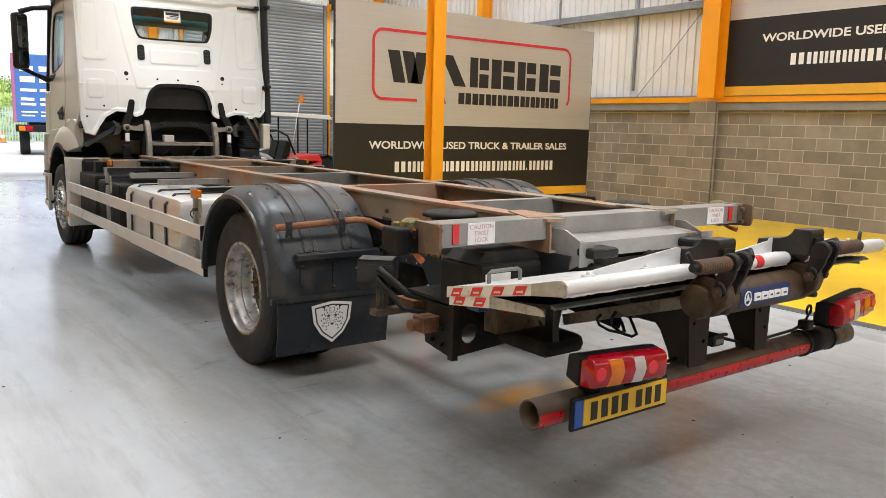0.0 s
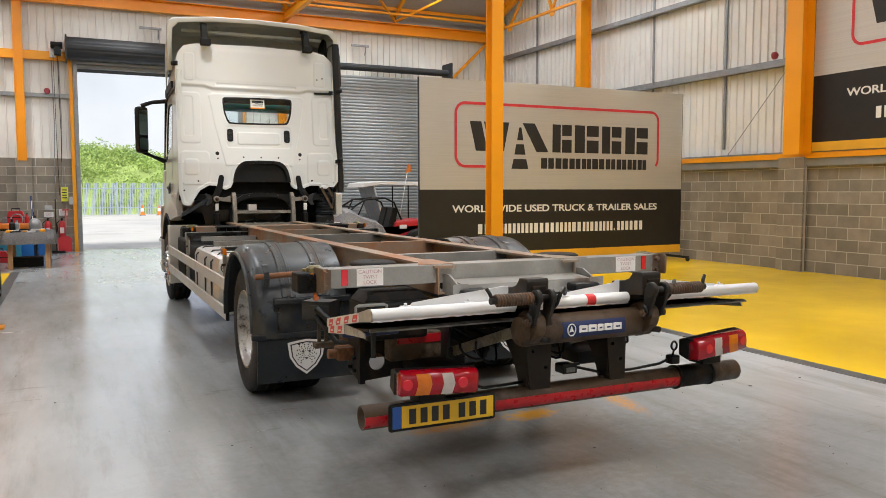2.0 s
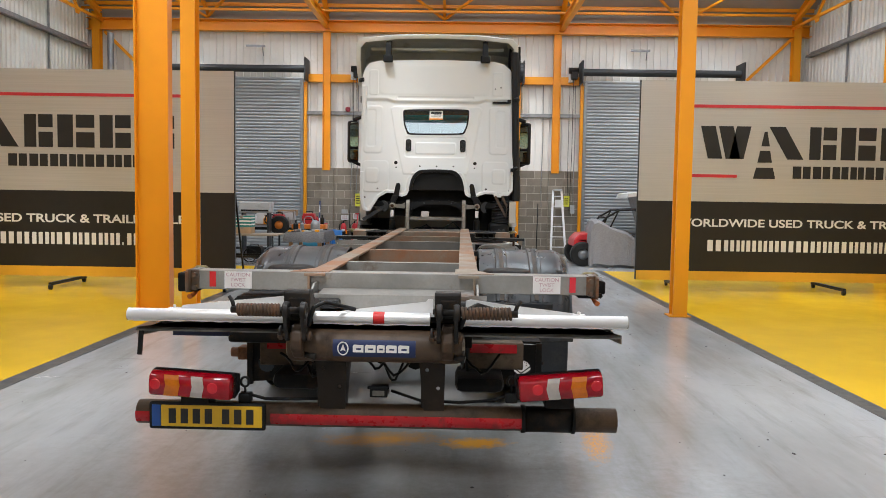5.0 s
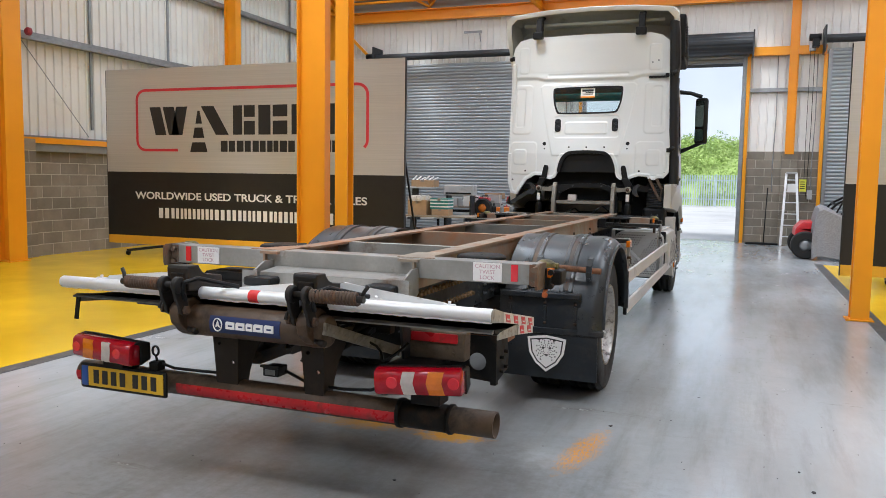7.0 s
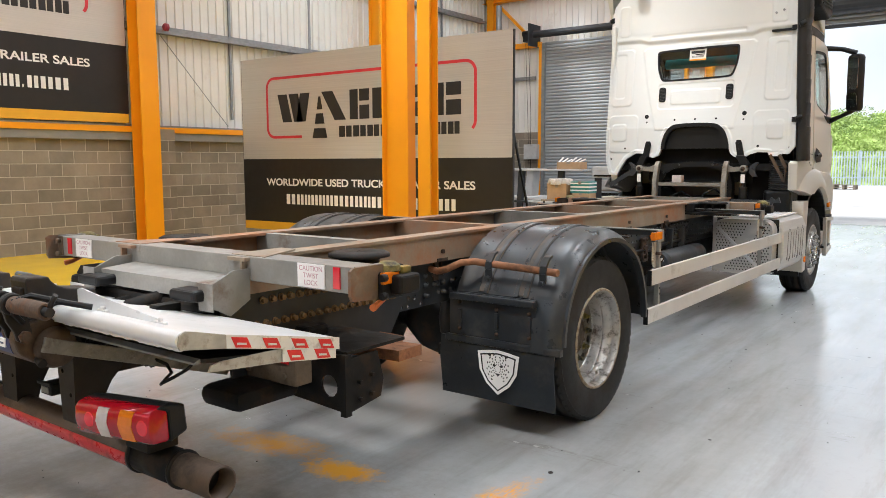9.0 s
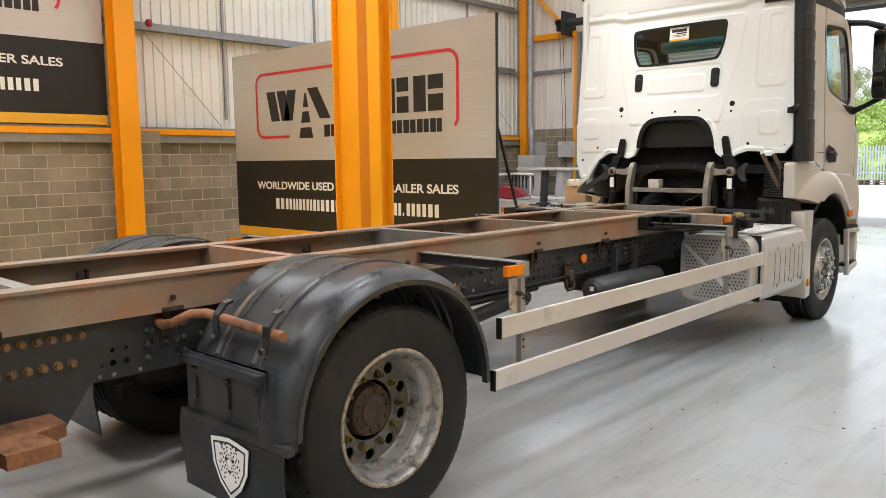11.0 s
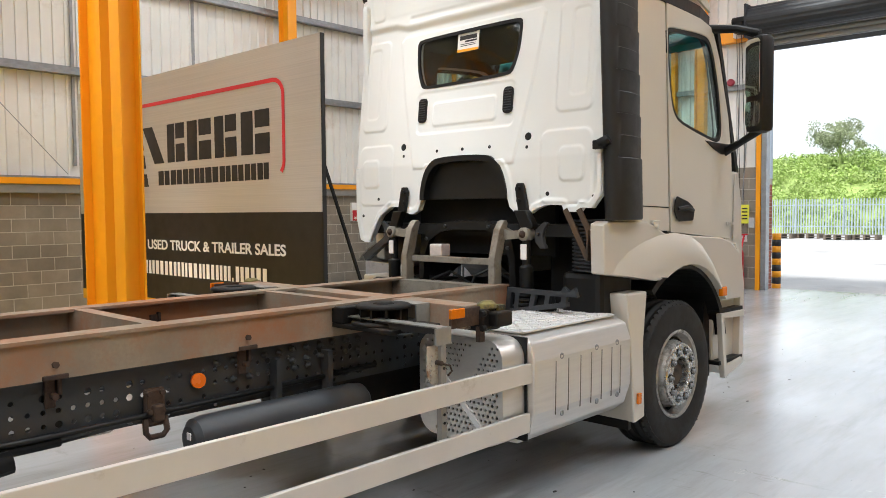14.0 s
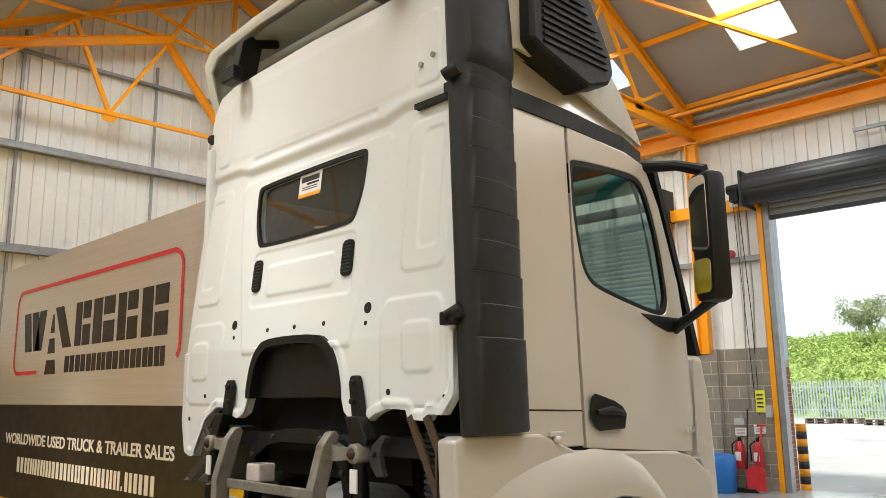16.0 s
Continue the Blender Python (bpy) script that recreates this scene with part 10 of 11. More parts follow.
def coil(x, y, z, r_, m_, label):
    gc = random.Random(int(x * 100 + y * 10))
    bm = B()
    pts_ = [(x + (r_ + 0.02 * gc.random()) * math.cos(a), y + 0.03 * math.sin(3 * a), z + r_ + (r_ + 0.02 * gc.random()) * math.sin(a)) for a in np.linspace(0, 15.6, 60)]
    sweep(bm, pts_, 0.012, 6)
    solid("hose_coil", bm, m_, label, "hose", group="bench clutter", smooth=True)


def open_bin(x, y, z, w, d, h, m_, label):
    bm = B()
    t_ = 0.012
    for b_ in ((x, x + w, y, y + t_, z, z + h), (x, x + w, y + d - t_, y + d, z, z + h), (x, x + t_, y, y + d, z, z + h), (x + w - t_, x + w, y, y + d, z, z + h), (x, x + w, y, y + d, z, z + t_)):
        box(bm, *b_)
    c_ = solid("storage_bin", bm, m_, label, "storage bin", group="bench clutter")
    bm = B()
    box(bm, x - 0.01, x + w + 0.01, y - 0.01, y, z + h - 0.03, z + h, 0.003)
    part("bin_lip", bm, m_, c_)


open_bin(-2.35, 18.95, 0.86, 0.42, 0.35, 0.24, M_MACHINE, "pale grey storage bin on the workbench")
open_bin(-1.75, 18.92, 0.86, 0.36, 0.34, 0.30, M_PRINT_WHITE, "white plastic storage bin on the workbench")
open_bin(-1.15, 19.15, 0.86, 0.34, 0.30, 0.34, M_MACHINE, "tall pale storage bin on the workbench")
open_bin(-0.62, 20.35, 0.0, 0.62, 0.4, 0.36, M_BLUE_PLASTIC, "blue storage bin on the floor by the wall")
open_bin(-1.3, 19.4, 1.08, 0.5, 0.28, 0.16, M_CARD, "brown cardboard tray stacked on the bench")
for q_, (bx_, by_, bm_, lb_) in enumerate(((-0.15, 19.0, M_RED, "red oil bottle on the workbench"), (-0.02, 19.05, M_BLACK, "black oil bottle on the workbench"), (-1.5, 18.86, M_YELLOW, "yellow bottle on the workbench"), (-1.9, 19.4, M_PRINT_WHITE, "white bottle on the workbench"), (-0.3, 17.7, M_GALV, "steel flask on the blanket"), (-0.36, 17.2, M_BLACK, "black spray can on the blanket"))):
    bottle(bx_, by_, 0.86 if by_ > 18 else 0.765, 0.045 + 0.008 * (q_ % 3), 0.22 + 0.03 * (q_ % 2), bm_, lb_)
coil(-1.35, 18.75, 0.86, 0.13, M_BLACK, "coil of black hose hung on the workbench")
coil(-0.35, 18.82, 0.86, 0.11, M_GALV, "coil of grey cable on the workbench")
coil(-1.45, 17.05, 0.012, 0.15, M_BLACK, "coil of black cable under the table")
coil(-0.9, 17.0, 0.012, 0.18, M_GALV, "coil of grey hose under the table")
toolbox(-2.0, 18.6, 0.0, 0.45, 0.3, 0.28, M_BLACK, "black toolbox on the floor")
bm = B()
lathe(bm, [(0.001, 0.765), (0.11, 0.765), (0.12, 0.80), (0.12, 0.93), (0.09, 0.99), (0.03, 1.03), (0.001, 1.03)], (0.05, 17.6, 0), "z", 20)
solid("rounded_pot", bm, M_GALV, "dull steel rounded pot on the blanket", "container", smooth=True)
bm = B()
bar(bm, (0.02, 18.2, 0.0), (-0.05, 18.85, 1.5), 0.04, 0.02)
lv = solid("spirit_level", bm, M_BLUE, "dark blue spirit level leaning upright behind the table", "spirit level")
for f0, f1 in ((0.56, 0.70), (0.80, 0.93)):
    bm = B()
    p0, p1 = Vector((0.02, 18.188, 0.0)), Vector((-0.05, 18.838, 1.5))
    bar(bm, p0 + (p1 - p0) * f0, p0 + (p1 - p0) * f1, 0.014, 0.004)
    part("level_stripe", bm, M_PRINT_WHITE, lv, "white stripe")
bm = B()
box(bm, -0.4, 0.2, 17.3, 17.7, 0.0, 0.2, 0.01)
solid("storage_crate", bm, M_DIRTY, "dark low crate under the table", "crate")
bm = B()
lathe(bm, [(0.001, 0.0), (0.27, 0.0), (0.29, 0.03), (0.29, 0.28), (0.30, 0.31), (0.30, 0.58), (0.28, 0.62), (0.20, 0.64), (0.05, 0.66), (0.001, 0.66)], (0.02, 20.9, 0), "z", 24)
solid("blue_drum", bm, M_BLUE_PLASTIC, "blue plastic drum standing by the wall", "drum", smooth=True)
bm = B()
box(bm, -0.9, -0.35, 20.2, 20.6, 0.0, 0.42, 0.04)
solid("blue_tub", bm, mat("light_blue_plastic", (0.06, 0.36, 0.55), 0.4, var=0.1), "light blue plastic tub on the floor", "tub")

# fire point beside the open door
for k, (x, z) in enumerate(((0.23, 0.36), (0.56, 0.36))):
    bm = B()
    lathe(bm, [(0.001, z), (0.08, z), (0.085, z + 0.02), (0.085, z + 0.38), (0.06, z + 0.45), (0.03, z + 0.48)], (x, 21.35, 0), "z", 18)
    ex = solid("fire_extinguisher", bm, M_RED, "red fire extinguisher hung on the block wall", "fire extinguisher", group="fire extinguishers", smooth=True)
    bm = B()
    box(bm, x - 0.02, x + 0.02, 21.32, 21.38, z + 0.47, z + 0.55, 0.006)
    bar(bm, (x - 0.02, 21.35, z + 0.54), (x + 0.1, 21.3, z + 0.56), 0.02, 0.015)
    part("valve", bm, M_BLACK, ex)
    bm = B()
    sweep(bm, [(x - 0.03, 21.33, z + 0.5), (x - 0.12, 21.3, z + 0.42), (x - 0.10, 21.28, z + 0.15)], 0.012, 6)
    part("hose", bm, M_BLACK, ex)
    bm = B()
    box(bm, x - 0.05, x + 0.05, 21.262, 21.268, z + 0.15, z + 0.3)
    part("label_panel", bm, M_LABEL, ex)
for x, z, w, h, m_, nm, lab in ((0.26, 1.0, 0.22, 0.14, M_PRINT_WHITE, "wall_notice", "small white fire notice on the block wall"), (0.60, 1.05, 0.2, 0.16, M_PRINT_WHITE, "wall_notice", "small white fire notice on the block wall"),
                               (0.26, 1.18, 0.18, 0.12, M_MACHINE, "switch_box", "pale electric switch box on the wall"), (0.65, 1.53, 0.17, 0.38, M_SIGN_YELLOW, "wall_notice", "yellow warning notice on the wall"),
                               (0.80, 1.36, 0.1, 0.2, M_MACHINE, "switch_box", "grey door control box on the wall"), (6.85, 1.58, 0.17, 0.32, M_SIGN_YELLOW, "wall_notice", "yellow warning notice on the wall"),
                               (7.02, 1.34, 0.12, 0.24, M_MACHINE, "switch_box", "grey door control box on the wall")):
    bm = B()
    dpt = 0.012 if "notice" in nm else 0.07
    box(bm, x - w / 2, x + w / 2, 21.40 - dpt, 21.40, z - h / 2, z + h / 2, 0.003)
    ob = solid(nm, bm, m_, lab, "notice" if "notice" in nm else "switch")
    if "notice" in nm:
        bm = B()
        for q in range(4):
            box(bm, x - w * 0.36, x + w * 0.30, 21.3855 - 0.002, 21.3885, z + h * (0.26 - 0.18 * q), z + h * (0.33 - 0.18 * q))
        part("print_mark", bm, M_LABEL_RED if "fire" in lab else M_PRINT_BLACK, ob)
bm = B()
sweep(bm, [(0.42, 21.1, 0.05), (0.42, 21.36, 1.4)], 0.014, 8)
br = solid("broom", bm, M_BLACK, "long handled broom leaning on the wall", "broom")
bm = B()
box(bm, 0.2, 0.62, 21.02, 21.12, 0.005, 0.07, 0.006)
part("broom_head", bm, M_BLACK, br)
bm = B()
sweep(bm, [(0.62, 21.1, 0.4), (0.66, 21.33, 1.1)], 0.018, 8)
bar(bm, (0.58, 21.33, 1.12), (0.74, 21.33, 1.12), 0.03, 0.03)
shv = solid("shovel", bm, M_RED, "red plastic shovel standing against the wall", "shovel")
bm = B()
prism(bm, [(0.46, 0.04), (0.78, 0.04), (0.78, 0.38), (0.68, 0.45), (0.56, 0.45), (0.46, 0.38)], "y", 21.03, 21.06)
part("blade", bm, M_RED, shv)

# stepladder against the other pier
lad = thing("stepladder", "aluminium stepladder leaning against the block pier", "ladder", (6.58, 21.2, 0))
for x0, x1 in ((6.36, 6.44), (6.80, 6.68)):
    bm = B()
    bar(bm, (x0, 20.95, 0), (x1, 21.33, 1.9), 0.06, 0.03)
    part("stile", bm, M_ALU, lad)
for k in range(6):
    f = (k + 0.8) / 6.4
    bm = B()
    box(bm, 6.36 + 0.08 * f, 6.80 - 0.12 * f, 20.92 + 0.38 * f, 21.0 + 0.38 * f, 1.9 * f - 0.012, 1.9 * f + 0.012, 0.003)
    part("tread", bm, M_ALU, lad)
bm = B()
box(bm, 6.43, 6.69, 21.2, 21.36, 1.88, 1.93, 0.01)
part("top_cap", bm, M_MACHINE, lad)
bm = B()
box(bm, 6.46, 6.68, 21.0, 21.004, 1.4, 1.62)
part("label_panel", bm, M_PRINT_WHITE, lad)
bm = B()
sweep(bm, [(5.95, 21.1, 0.05), (6.0, 21.36, 1.5)], 0.014, 8)
solid("steel_pole", bm, M_BLACK, "dark pole leaning on the block pier", "pole")
bm = B()
box(bm, 5.5, 6.3, 20.95, 21.2, 0.0, 0.05, 0.006)
solid("floor_strip", bm, M_BLACK, "dark low rail lying on the floor", "rail")

# red buggy under a grey cover, and a canopied cart behind it
bug = thing("buggy", "red off-road buggy with a black roll cage", "buggy", (8.0, 17.8, 0))
for x in (6.68, 8.95):
    for y in (17.3, 18.35):
        bm = B()
        lathe(bm, [(0.13, -0.11), (0.27, -0.11), (0.30, -0.07), (0.30, 0.07), (0.27, 0.11), (0.13, 0.11)], (x, y, 0.30), "y", 28)
        w_ = part("wheel", bm, M_RUBBER, bug, "black knobbly wheel", smooth=True)
        bm = B()
        lathe(bm, [(0.001, -0.08), (0.14, -0.09), (0.14, 0.09), (0.001, 0.08)], (x, y, 0.30), "y", 18)
        part("wheel_hub", bm, M_GALV, w_)
bm = B()
prism(bm, [(6.46, 0.48), (6.48, 0.66), (6.62, 0.80), (7.3, 0.86), (7.55, 0.80), (7.6, 0.5), (8.3, 0.45), (8.4, 0.8), (9.2, 0.86), (9.3, 0.7), (9.25, 0.42)], "y", 17.35, 18.3)
part("body", bm, M_RED, bug, "red plastic bodywork", bevel=0.03)
bm = B()
box(bm, 6.7, 9.2, 17.4, 18.25, 0.28, 0.45, 0.03)
part("chassis", bm, M_BLACK, bug)
for y in (17.35, 18.3):
    bm = B()
    sweep(bm, [(6.95, y, 0.85), (7.25, y, 1.2), (7.55, y, 1.38), (8.1, y, 1.42), (8.35, y, 1.3), (8.55, y, 0.85)], 0.025, 8)
    sweep(bm, [(7.3, y, 0.85), (7.55, y, 1.38)], 0.02, 8)
    part("cage_side", bm, M_BLACK, bug, "black roll cage tube")
for x, z in ((7.55, 1.38), (8.1, 1.42), (7.25, 1.2)):
    bm = B()
    sweep(bm, [(x, 17.35, z), (x, 18.3, z)], 0.022, 8)
    part("cage_bar", bm, M_BLACK, bug)
for y in (17.45, 17.9):
    bm = B()
    box(bm, 7.85, 8.3, y, y + 0.38, 0.5, 0.66, 0.05)
    prism(bm, [(8.2, 0.6), (8.42, 0.6), (8.5, 1.15), (8.36, 1.18)], "y", y, y + 0.38)
    part("seat", bm, M_BLACK, bug, "black bucket seat", bevel=0.02)
bm = B()
box(bm, 8.5, 8.7, 17.34, 17.35, 0.62, 0.72)
part("side_mark", bm, M_PRINT_WHITE, bug)
bm = B()
sweep(bm, [(8.75, 18.0, 0.8), (9.02, 18.05, 2.1)], 0.01, 6)
part("flag_pole", bm, M_PRINT_WHITE, bug)
bm = B()
plate(bm, [(8.98, 2.08), (9.14, 2.13), (9.12, 2.30), (9.04, 2.33)], [], 0.004, Matrix.Translation((0, 18.05, 0)) @ XZ)
part("flag", bm, M_ORANGE, bug, "small red orange flag")
# cloth over the buggy's front: a tall end that falls away along x
bm = B()
prof = [(6.80, 0.05), (6.79, 0.35), (6.80, 0.68), (6.83, 0.95), (6.88, 1.12), (6.98, 1.17), (7.10, 1.10), (7.28, 0.99), (7.5, 0.92), (7.7, 0.86), (7.9, 0.72), (8.02, 0.52), (8.1, 0.3)]
rows = []
for j in range(13):
    v = j / 12
    row = []
    for i, (px, pz) in enumerate(prof):
        for h in (0, 0.5):
            if h and i == len(prof) - 1:
                break
            qx = px + (prof[min(i + 1, len(prof) - 1)][0] - px) * h
            qz = pz + (prof[min(i + 1, len(prof) - 1)][1] - pz) * h
            front = max(0.0, 0.3 - v) / 0.3
            fold = 0.03 * math.sin(qx * 21 + 1.0) * front + 0.012 * math.sin(qx * 33 + v * 9)
            row.append(bm.verts.new((qx + 0.015 * math.sin(v * 14 + qx * 5), 16.98 + 0.75 * max(0.0, v - 0.25) / 0.75 - 0.10 * front + fold, max(0.04, qz * (1 - 0.92 * front ** 1.5) + 0.012 * math.sin(qx * 11 + v * 13)))))
    rows.append(row)
for a, b in zip(rows, rows[1:]):
    for i in range(len(a) - 1):
        bm.faces.new((a[i], a[i + 1], b[i + 1], b[i]))
bmesh.ops.recalc_face_normals(bm, faces=bm.faces[:])
bmesh.ops.solidify(bm, geom=bm.faces[:], thickness=0.006)
solid("dust_cover", bm, M_CLOTH, "grey cloth thrown over the front of the buggy", "cover", smooth=True)
cart = thing("utility_cart", "dark utility cart with a white canopy", "cart", (9.2, 19.8, 0))
for x in (8.7, 10.3):
    for y in (19.2, 20.3):
        bm = B()
        lathe(bm, [(0.13, -0.1), (0.30, -0.1), (0.33, -0.06), (0.33, 0.06), (0.30, 0.1), (0.13, 0.1)], (x, y, 0.33), "y", 28)
        part("wheel", bm, M_RUBBER, cart, "black tyre", smooth=True)
for x in (8.7, 10.3):
    bm = B()
    arc_shell(bm, 0, 0, 0.42, 19.08, 19.32, 10, 170, 14)
    for v in bm.verts:
        v.co = Vector((x + v.co.y, v.co.x, 0.36 + v.co.z))
    part("wheel_arch", bm, M_CHASSIS, cart)
bm = B()
box(bm, 8.3, 10.7, 19.2, 20.3, 0.4, 0.72, 0.05)
part("body", bm, M_CHASSIS, cart)
bm = B()
arr = [(8.1, 1.70), (8.15, 1.82), (8.5, 1.87), (9.4, 1.86), (10.4, 1.84), (10.5, 1.72), (9.4, 1.76), (8.6, 1.78)]
prism(bm, arr, "y", 19.0, 20.4)
part("canopy", bm, M_PRINT_WHITE, cart, "white canopy", bevel=0.015)
for x, x2 in ((8.45, 8.75), (9.5, 9.5), (10.4, 10.4)):
    for y in (19.1, 20.3):
        bm = B()
        sweep(bm, [(x, y, 1.76), (x2, y, 0.7)], 0.022, 8)
        part("canopy_post", bm, M_ALU_DULL if x < 9 else M_BLACK, cart)
bm = B()
prism(bm, [(8.4, 1.74), (8.44, 1.74), (8.78, 0.75), (8.74, 0.75)], "y", 19.1, 20.3)
part("screen", bm, M_GALV, cart, "dull clear screen")
bm = B()
box(bm, 9.3, 9.7, 18.9, 19.15, 0.3, 0.8, 0.04)
solid("cool_box", bm, M_FILM, "pale cream box beside the cart", "box")

# machines in the far corner
bm = B()
box(bm, -6.55, -5.95, 20.3, 20.8, 0.02, 1.72, 0.01)
mc = solid("machine_cabinet", bm, M_MACHINE, "tall grey machine cabinet in the corner", "cabinet")
bm = B()
box(bm, -6.5, -6.0, 20.29, 20.3, 1.15, 1.6)
part("door_panel", bm, M_MACHINE, mc)
bm = B()
sweep(bm, [(-6.25, 20.55, 1.72), (-6.25, 20.55, 2.3), (-6.4, 20.7, 2.6), (-6.4, 20.7, 6.2)], 0.09, 12)
solid("exhaust_duct", bm, M_GALV, "grey duct rising from the machine", "duct", smooth=True)
for k, (x0, x1) in enumerate(((-6.8, -6.4), (-5.85, -5.4))):
    bm = B()
    box(bm, x0, x1, 21.27, 21.51, 1.65, 2.1, 0.01)
    solid("control_box", bm, M_MACHINE, "pale grey control box on the wall", "control box")
bench = thing("machine_bench", "pale grey steel bench frame", "bench", (-5.2, 19.9, 0))
bm = B()
box(bm, -6.0, -4.4, 19.5, 20.1, 1.33, 1.39, 0.006)
part("bench_top", bm, M_MACHINE, bench)
for x in (-5.6, -4.9):
    bm = B()
    prism(bm, [(x, 0.0), (x + 0.25, 0.0), (x + 0.35, 1.33), (x + 0.15, 1.33)], "y", 19.6, 20.0)
    part("bench_leg", bm, M_MACHINE, bench, bevel=0.006)
bm = B()
box(bm, -6.9, -4.3, 18.9, 20.2, 0.5, 0.62, 0.01)
part("lower_bed", bm, M_PRINT_WHITE, bench)
for x in (-6.8, -4.5):
    for y in (19.0, 20.0):
        bm = B()
        box(bm, x, x + 0.1, y, y + 0.1, 0, 0.5)
        part("bed_leg", bm, M_MACHINE, bench)
bm = B()
sweep(bm, [(-6.9, 18.9, 1.25), (-6.3, 18.9, 1.2), (-5.6, 18.9, 1.24), (-5.0, 18.9, 1.22)], 0.03, 8)
for x in (-6.8, -5.1):
    sweep(bm, [(x, 18.9, 0.62), (x, 18.9, 1.24)], 0.025, 8)
solid("machine_rail", bm, M_PRINT_WHITE, "white padded rail in front of the machine", "rail")
bm = B()
for k in range(7):
    x = -6.9 + 0.12 * k
    sweep(bm, [(x, 20.2, 1.0), (x + 0.1, 20.1, 1.35 - 0.04 * k), (x + 0.3, 20.1, 1.2), (x + 0.32, 20.1, 0.8)], 0.018, 6)
solid("cable_bundle", bm, M_BLACK, "bundle of black hoses on the machine", "cables", kind="stuff")
bm = B()
box(bm, XL + 0.07, XL + 0.15, 17.78, 18.2, 1.42, 1.86)
ns = solid("no_smoking_sign", bm, M_PRINT_WHITE, "red and white no smoking sign on the block wall", "sign")
bm = B()
box(bm, XL + 0.15, XL + 0.154, 17.79, 18.19, 1.43, 1.68)
part("red_field", bm, M_RED, ns)
for k, w in enumerate(("No", "smoking")):
    words(w, 0.12, M_PRINT_WHITE, pose(XL + 0.155, 17.99, 1.615 - 0.11 * k, 90, 0, 90), ns, width=0.12 if k == 0 else 0.33, bold=0.002, thick=0.001)
bm = B()
sweep(bm, [(XL + 0.153, 17.99 + 0.06 * math.cos(a), 1.77 + 0.06 * math.sin(a)) for a in np.linspace(0, 6.283, 20)], 0.008, 6)
bar(bm, (XL + 0.153, 17.95, 1.81), (XL + 0.153, 18.03, 1.73), 0.012, 0.012)
part("sign_ring", bm, M_PRINT_BLACK, ns)
bm = B()
prism(bm, [(-5.9, 0.75), (-5.4, 0.95), (-4.9, 0.9), (-4.6, 0.7), (-5.2, 0.62)], "y", 18.0, 18.25)
mb = solid("minibike", bm, M_PURPLE, "small dark red motorbike fairing on the bench", "motorbike", bevel=0.02)
bm = B()
box(bm, -6.2, -5.6, 18.0, 18.2, 0.66, 0.8, 0.03)
part("red_seat", bm, M_RED, mb)
bm = B()
box(bm, -6.6, -4.2, 17.6, 18.5, 0.0, 0.62, 0.01)
solid("low_cabinet", bm, M_MACHINE, "pale low cabinet in the corner", "cabinet")

# high bench with an open carton and a printer, left of the shutter
hb = thing("high_bench", "pale high bench with splayed dark legs", "bench", (-3.0, 17.9, 0))
bm = B()
box(bm, -4.3, -2.02, 17.5, 18.3, 1.355, 1.395, 0.006)
part("bench_top", bm, M_MACHINE, hb)
for x in (-3.9, -2.78):
    bm = B()
    prism(bm, [(x - 0.02, 0.0), (x + 0.12, 0.0), (x + 0.22, 1.355), (x + 0.06, 1.355)], "y", 17.6, 17.7)
    box(bm, x - 0.05, x + 0.3, 17.55, 17.75, 0.55, 0.60)
    part("bench_leg", bm, M_CHASSIS, hb, "dark splayed leg", bevel=0.006)
bm = B()
box(bm, -4.2, -2.1, 17.6, 18.2, 0.56, 0.60, 0.006)
part("lower_shelf", bm, M_MACHINE, hb)
carton(-2.75, 17.6, 1.395, 0.62, 0.4, 0.17, M_CARD, "open brown carton on the high bench")
bm = B()
for k in range(6):
    bar(bm, (-2.75 + 0.11 * k, 17.7, 1.56), (-2.70 + 0.12 * k, 17.85, 1.68 - 0.02 * (k % 3)), 0.05, 0.02)
solid("loose_offcuts", bm, M_PRINT_WHITE, "white offcuts sticking out of the carton", "offcuts", kind="stuff")
bm = B()
box(bm, -1.95, -1.15, 17.9, 18.3, 1.18, 1.46, 0.03)
pr_ = solid("printer", bm, M_MACHINE, "pale grey office printer on a stand", "printer")
bm = B()
box(bm, -1.9, -1.2, 17.89, 17.9, 1.22, 1.26)
part("paper_slot", bm, M_BLACK, pr_)
bm = B()
for x in (-1.9, -1.25):
    box(bm, x, x + 0.05, 17.95, 18.25, 0.0, 1.18)
part("printer_stand", bm, M_CHASSIS, pr_)
bm = B()
box(bm, -2.5, -2.15, 17.65, 17.9, 0.60, 0.78, 0.01)
bx_ = solid("battery_charger", bm, M_MACHINE, "pale boxed charger on the bench shelf", "charger")
bm = B()
box(bm, -2.46, -2.19, 17.645, 17.65, 0.64, 0.74)
part("charger_panel", bm, M_BLACK, bx_)

# alarm bells and boxes on the walls
for x, y, z in ((XR - 0.26, 9.95, 4.30), (XL + 0.26, 9.76, 4.205), (0.33, YB - 0.2, 4.2)):
    bm = B()
    lathe(bm, [(0.001, -0.05), (0.05, -0.05), (0.075, -0.02), (0.075, 0.03), (0.05, 0.05), (0.001, 0.05)], (x, y, z), "y", 16)
    solid("alarm_bell", bm, M_PURPLE, "small dark red alarm bell on the rail", "alarm bell", group="alarm bells", smooth=True)
for x in (0.5, 6.9):
    bm = B()
    box(bm, x - 0.08, x + 0.08, YB - 0.32, YB - 0.2, 5.06, 5.3, 0.01)
    solid("door_control", bm, M_PRINT_WHITE, "white control box on the yellow rail", "control box")
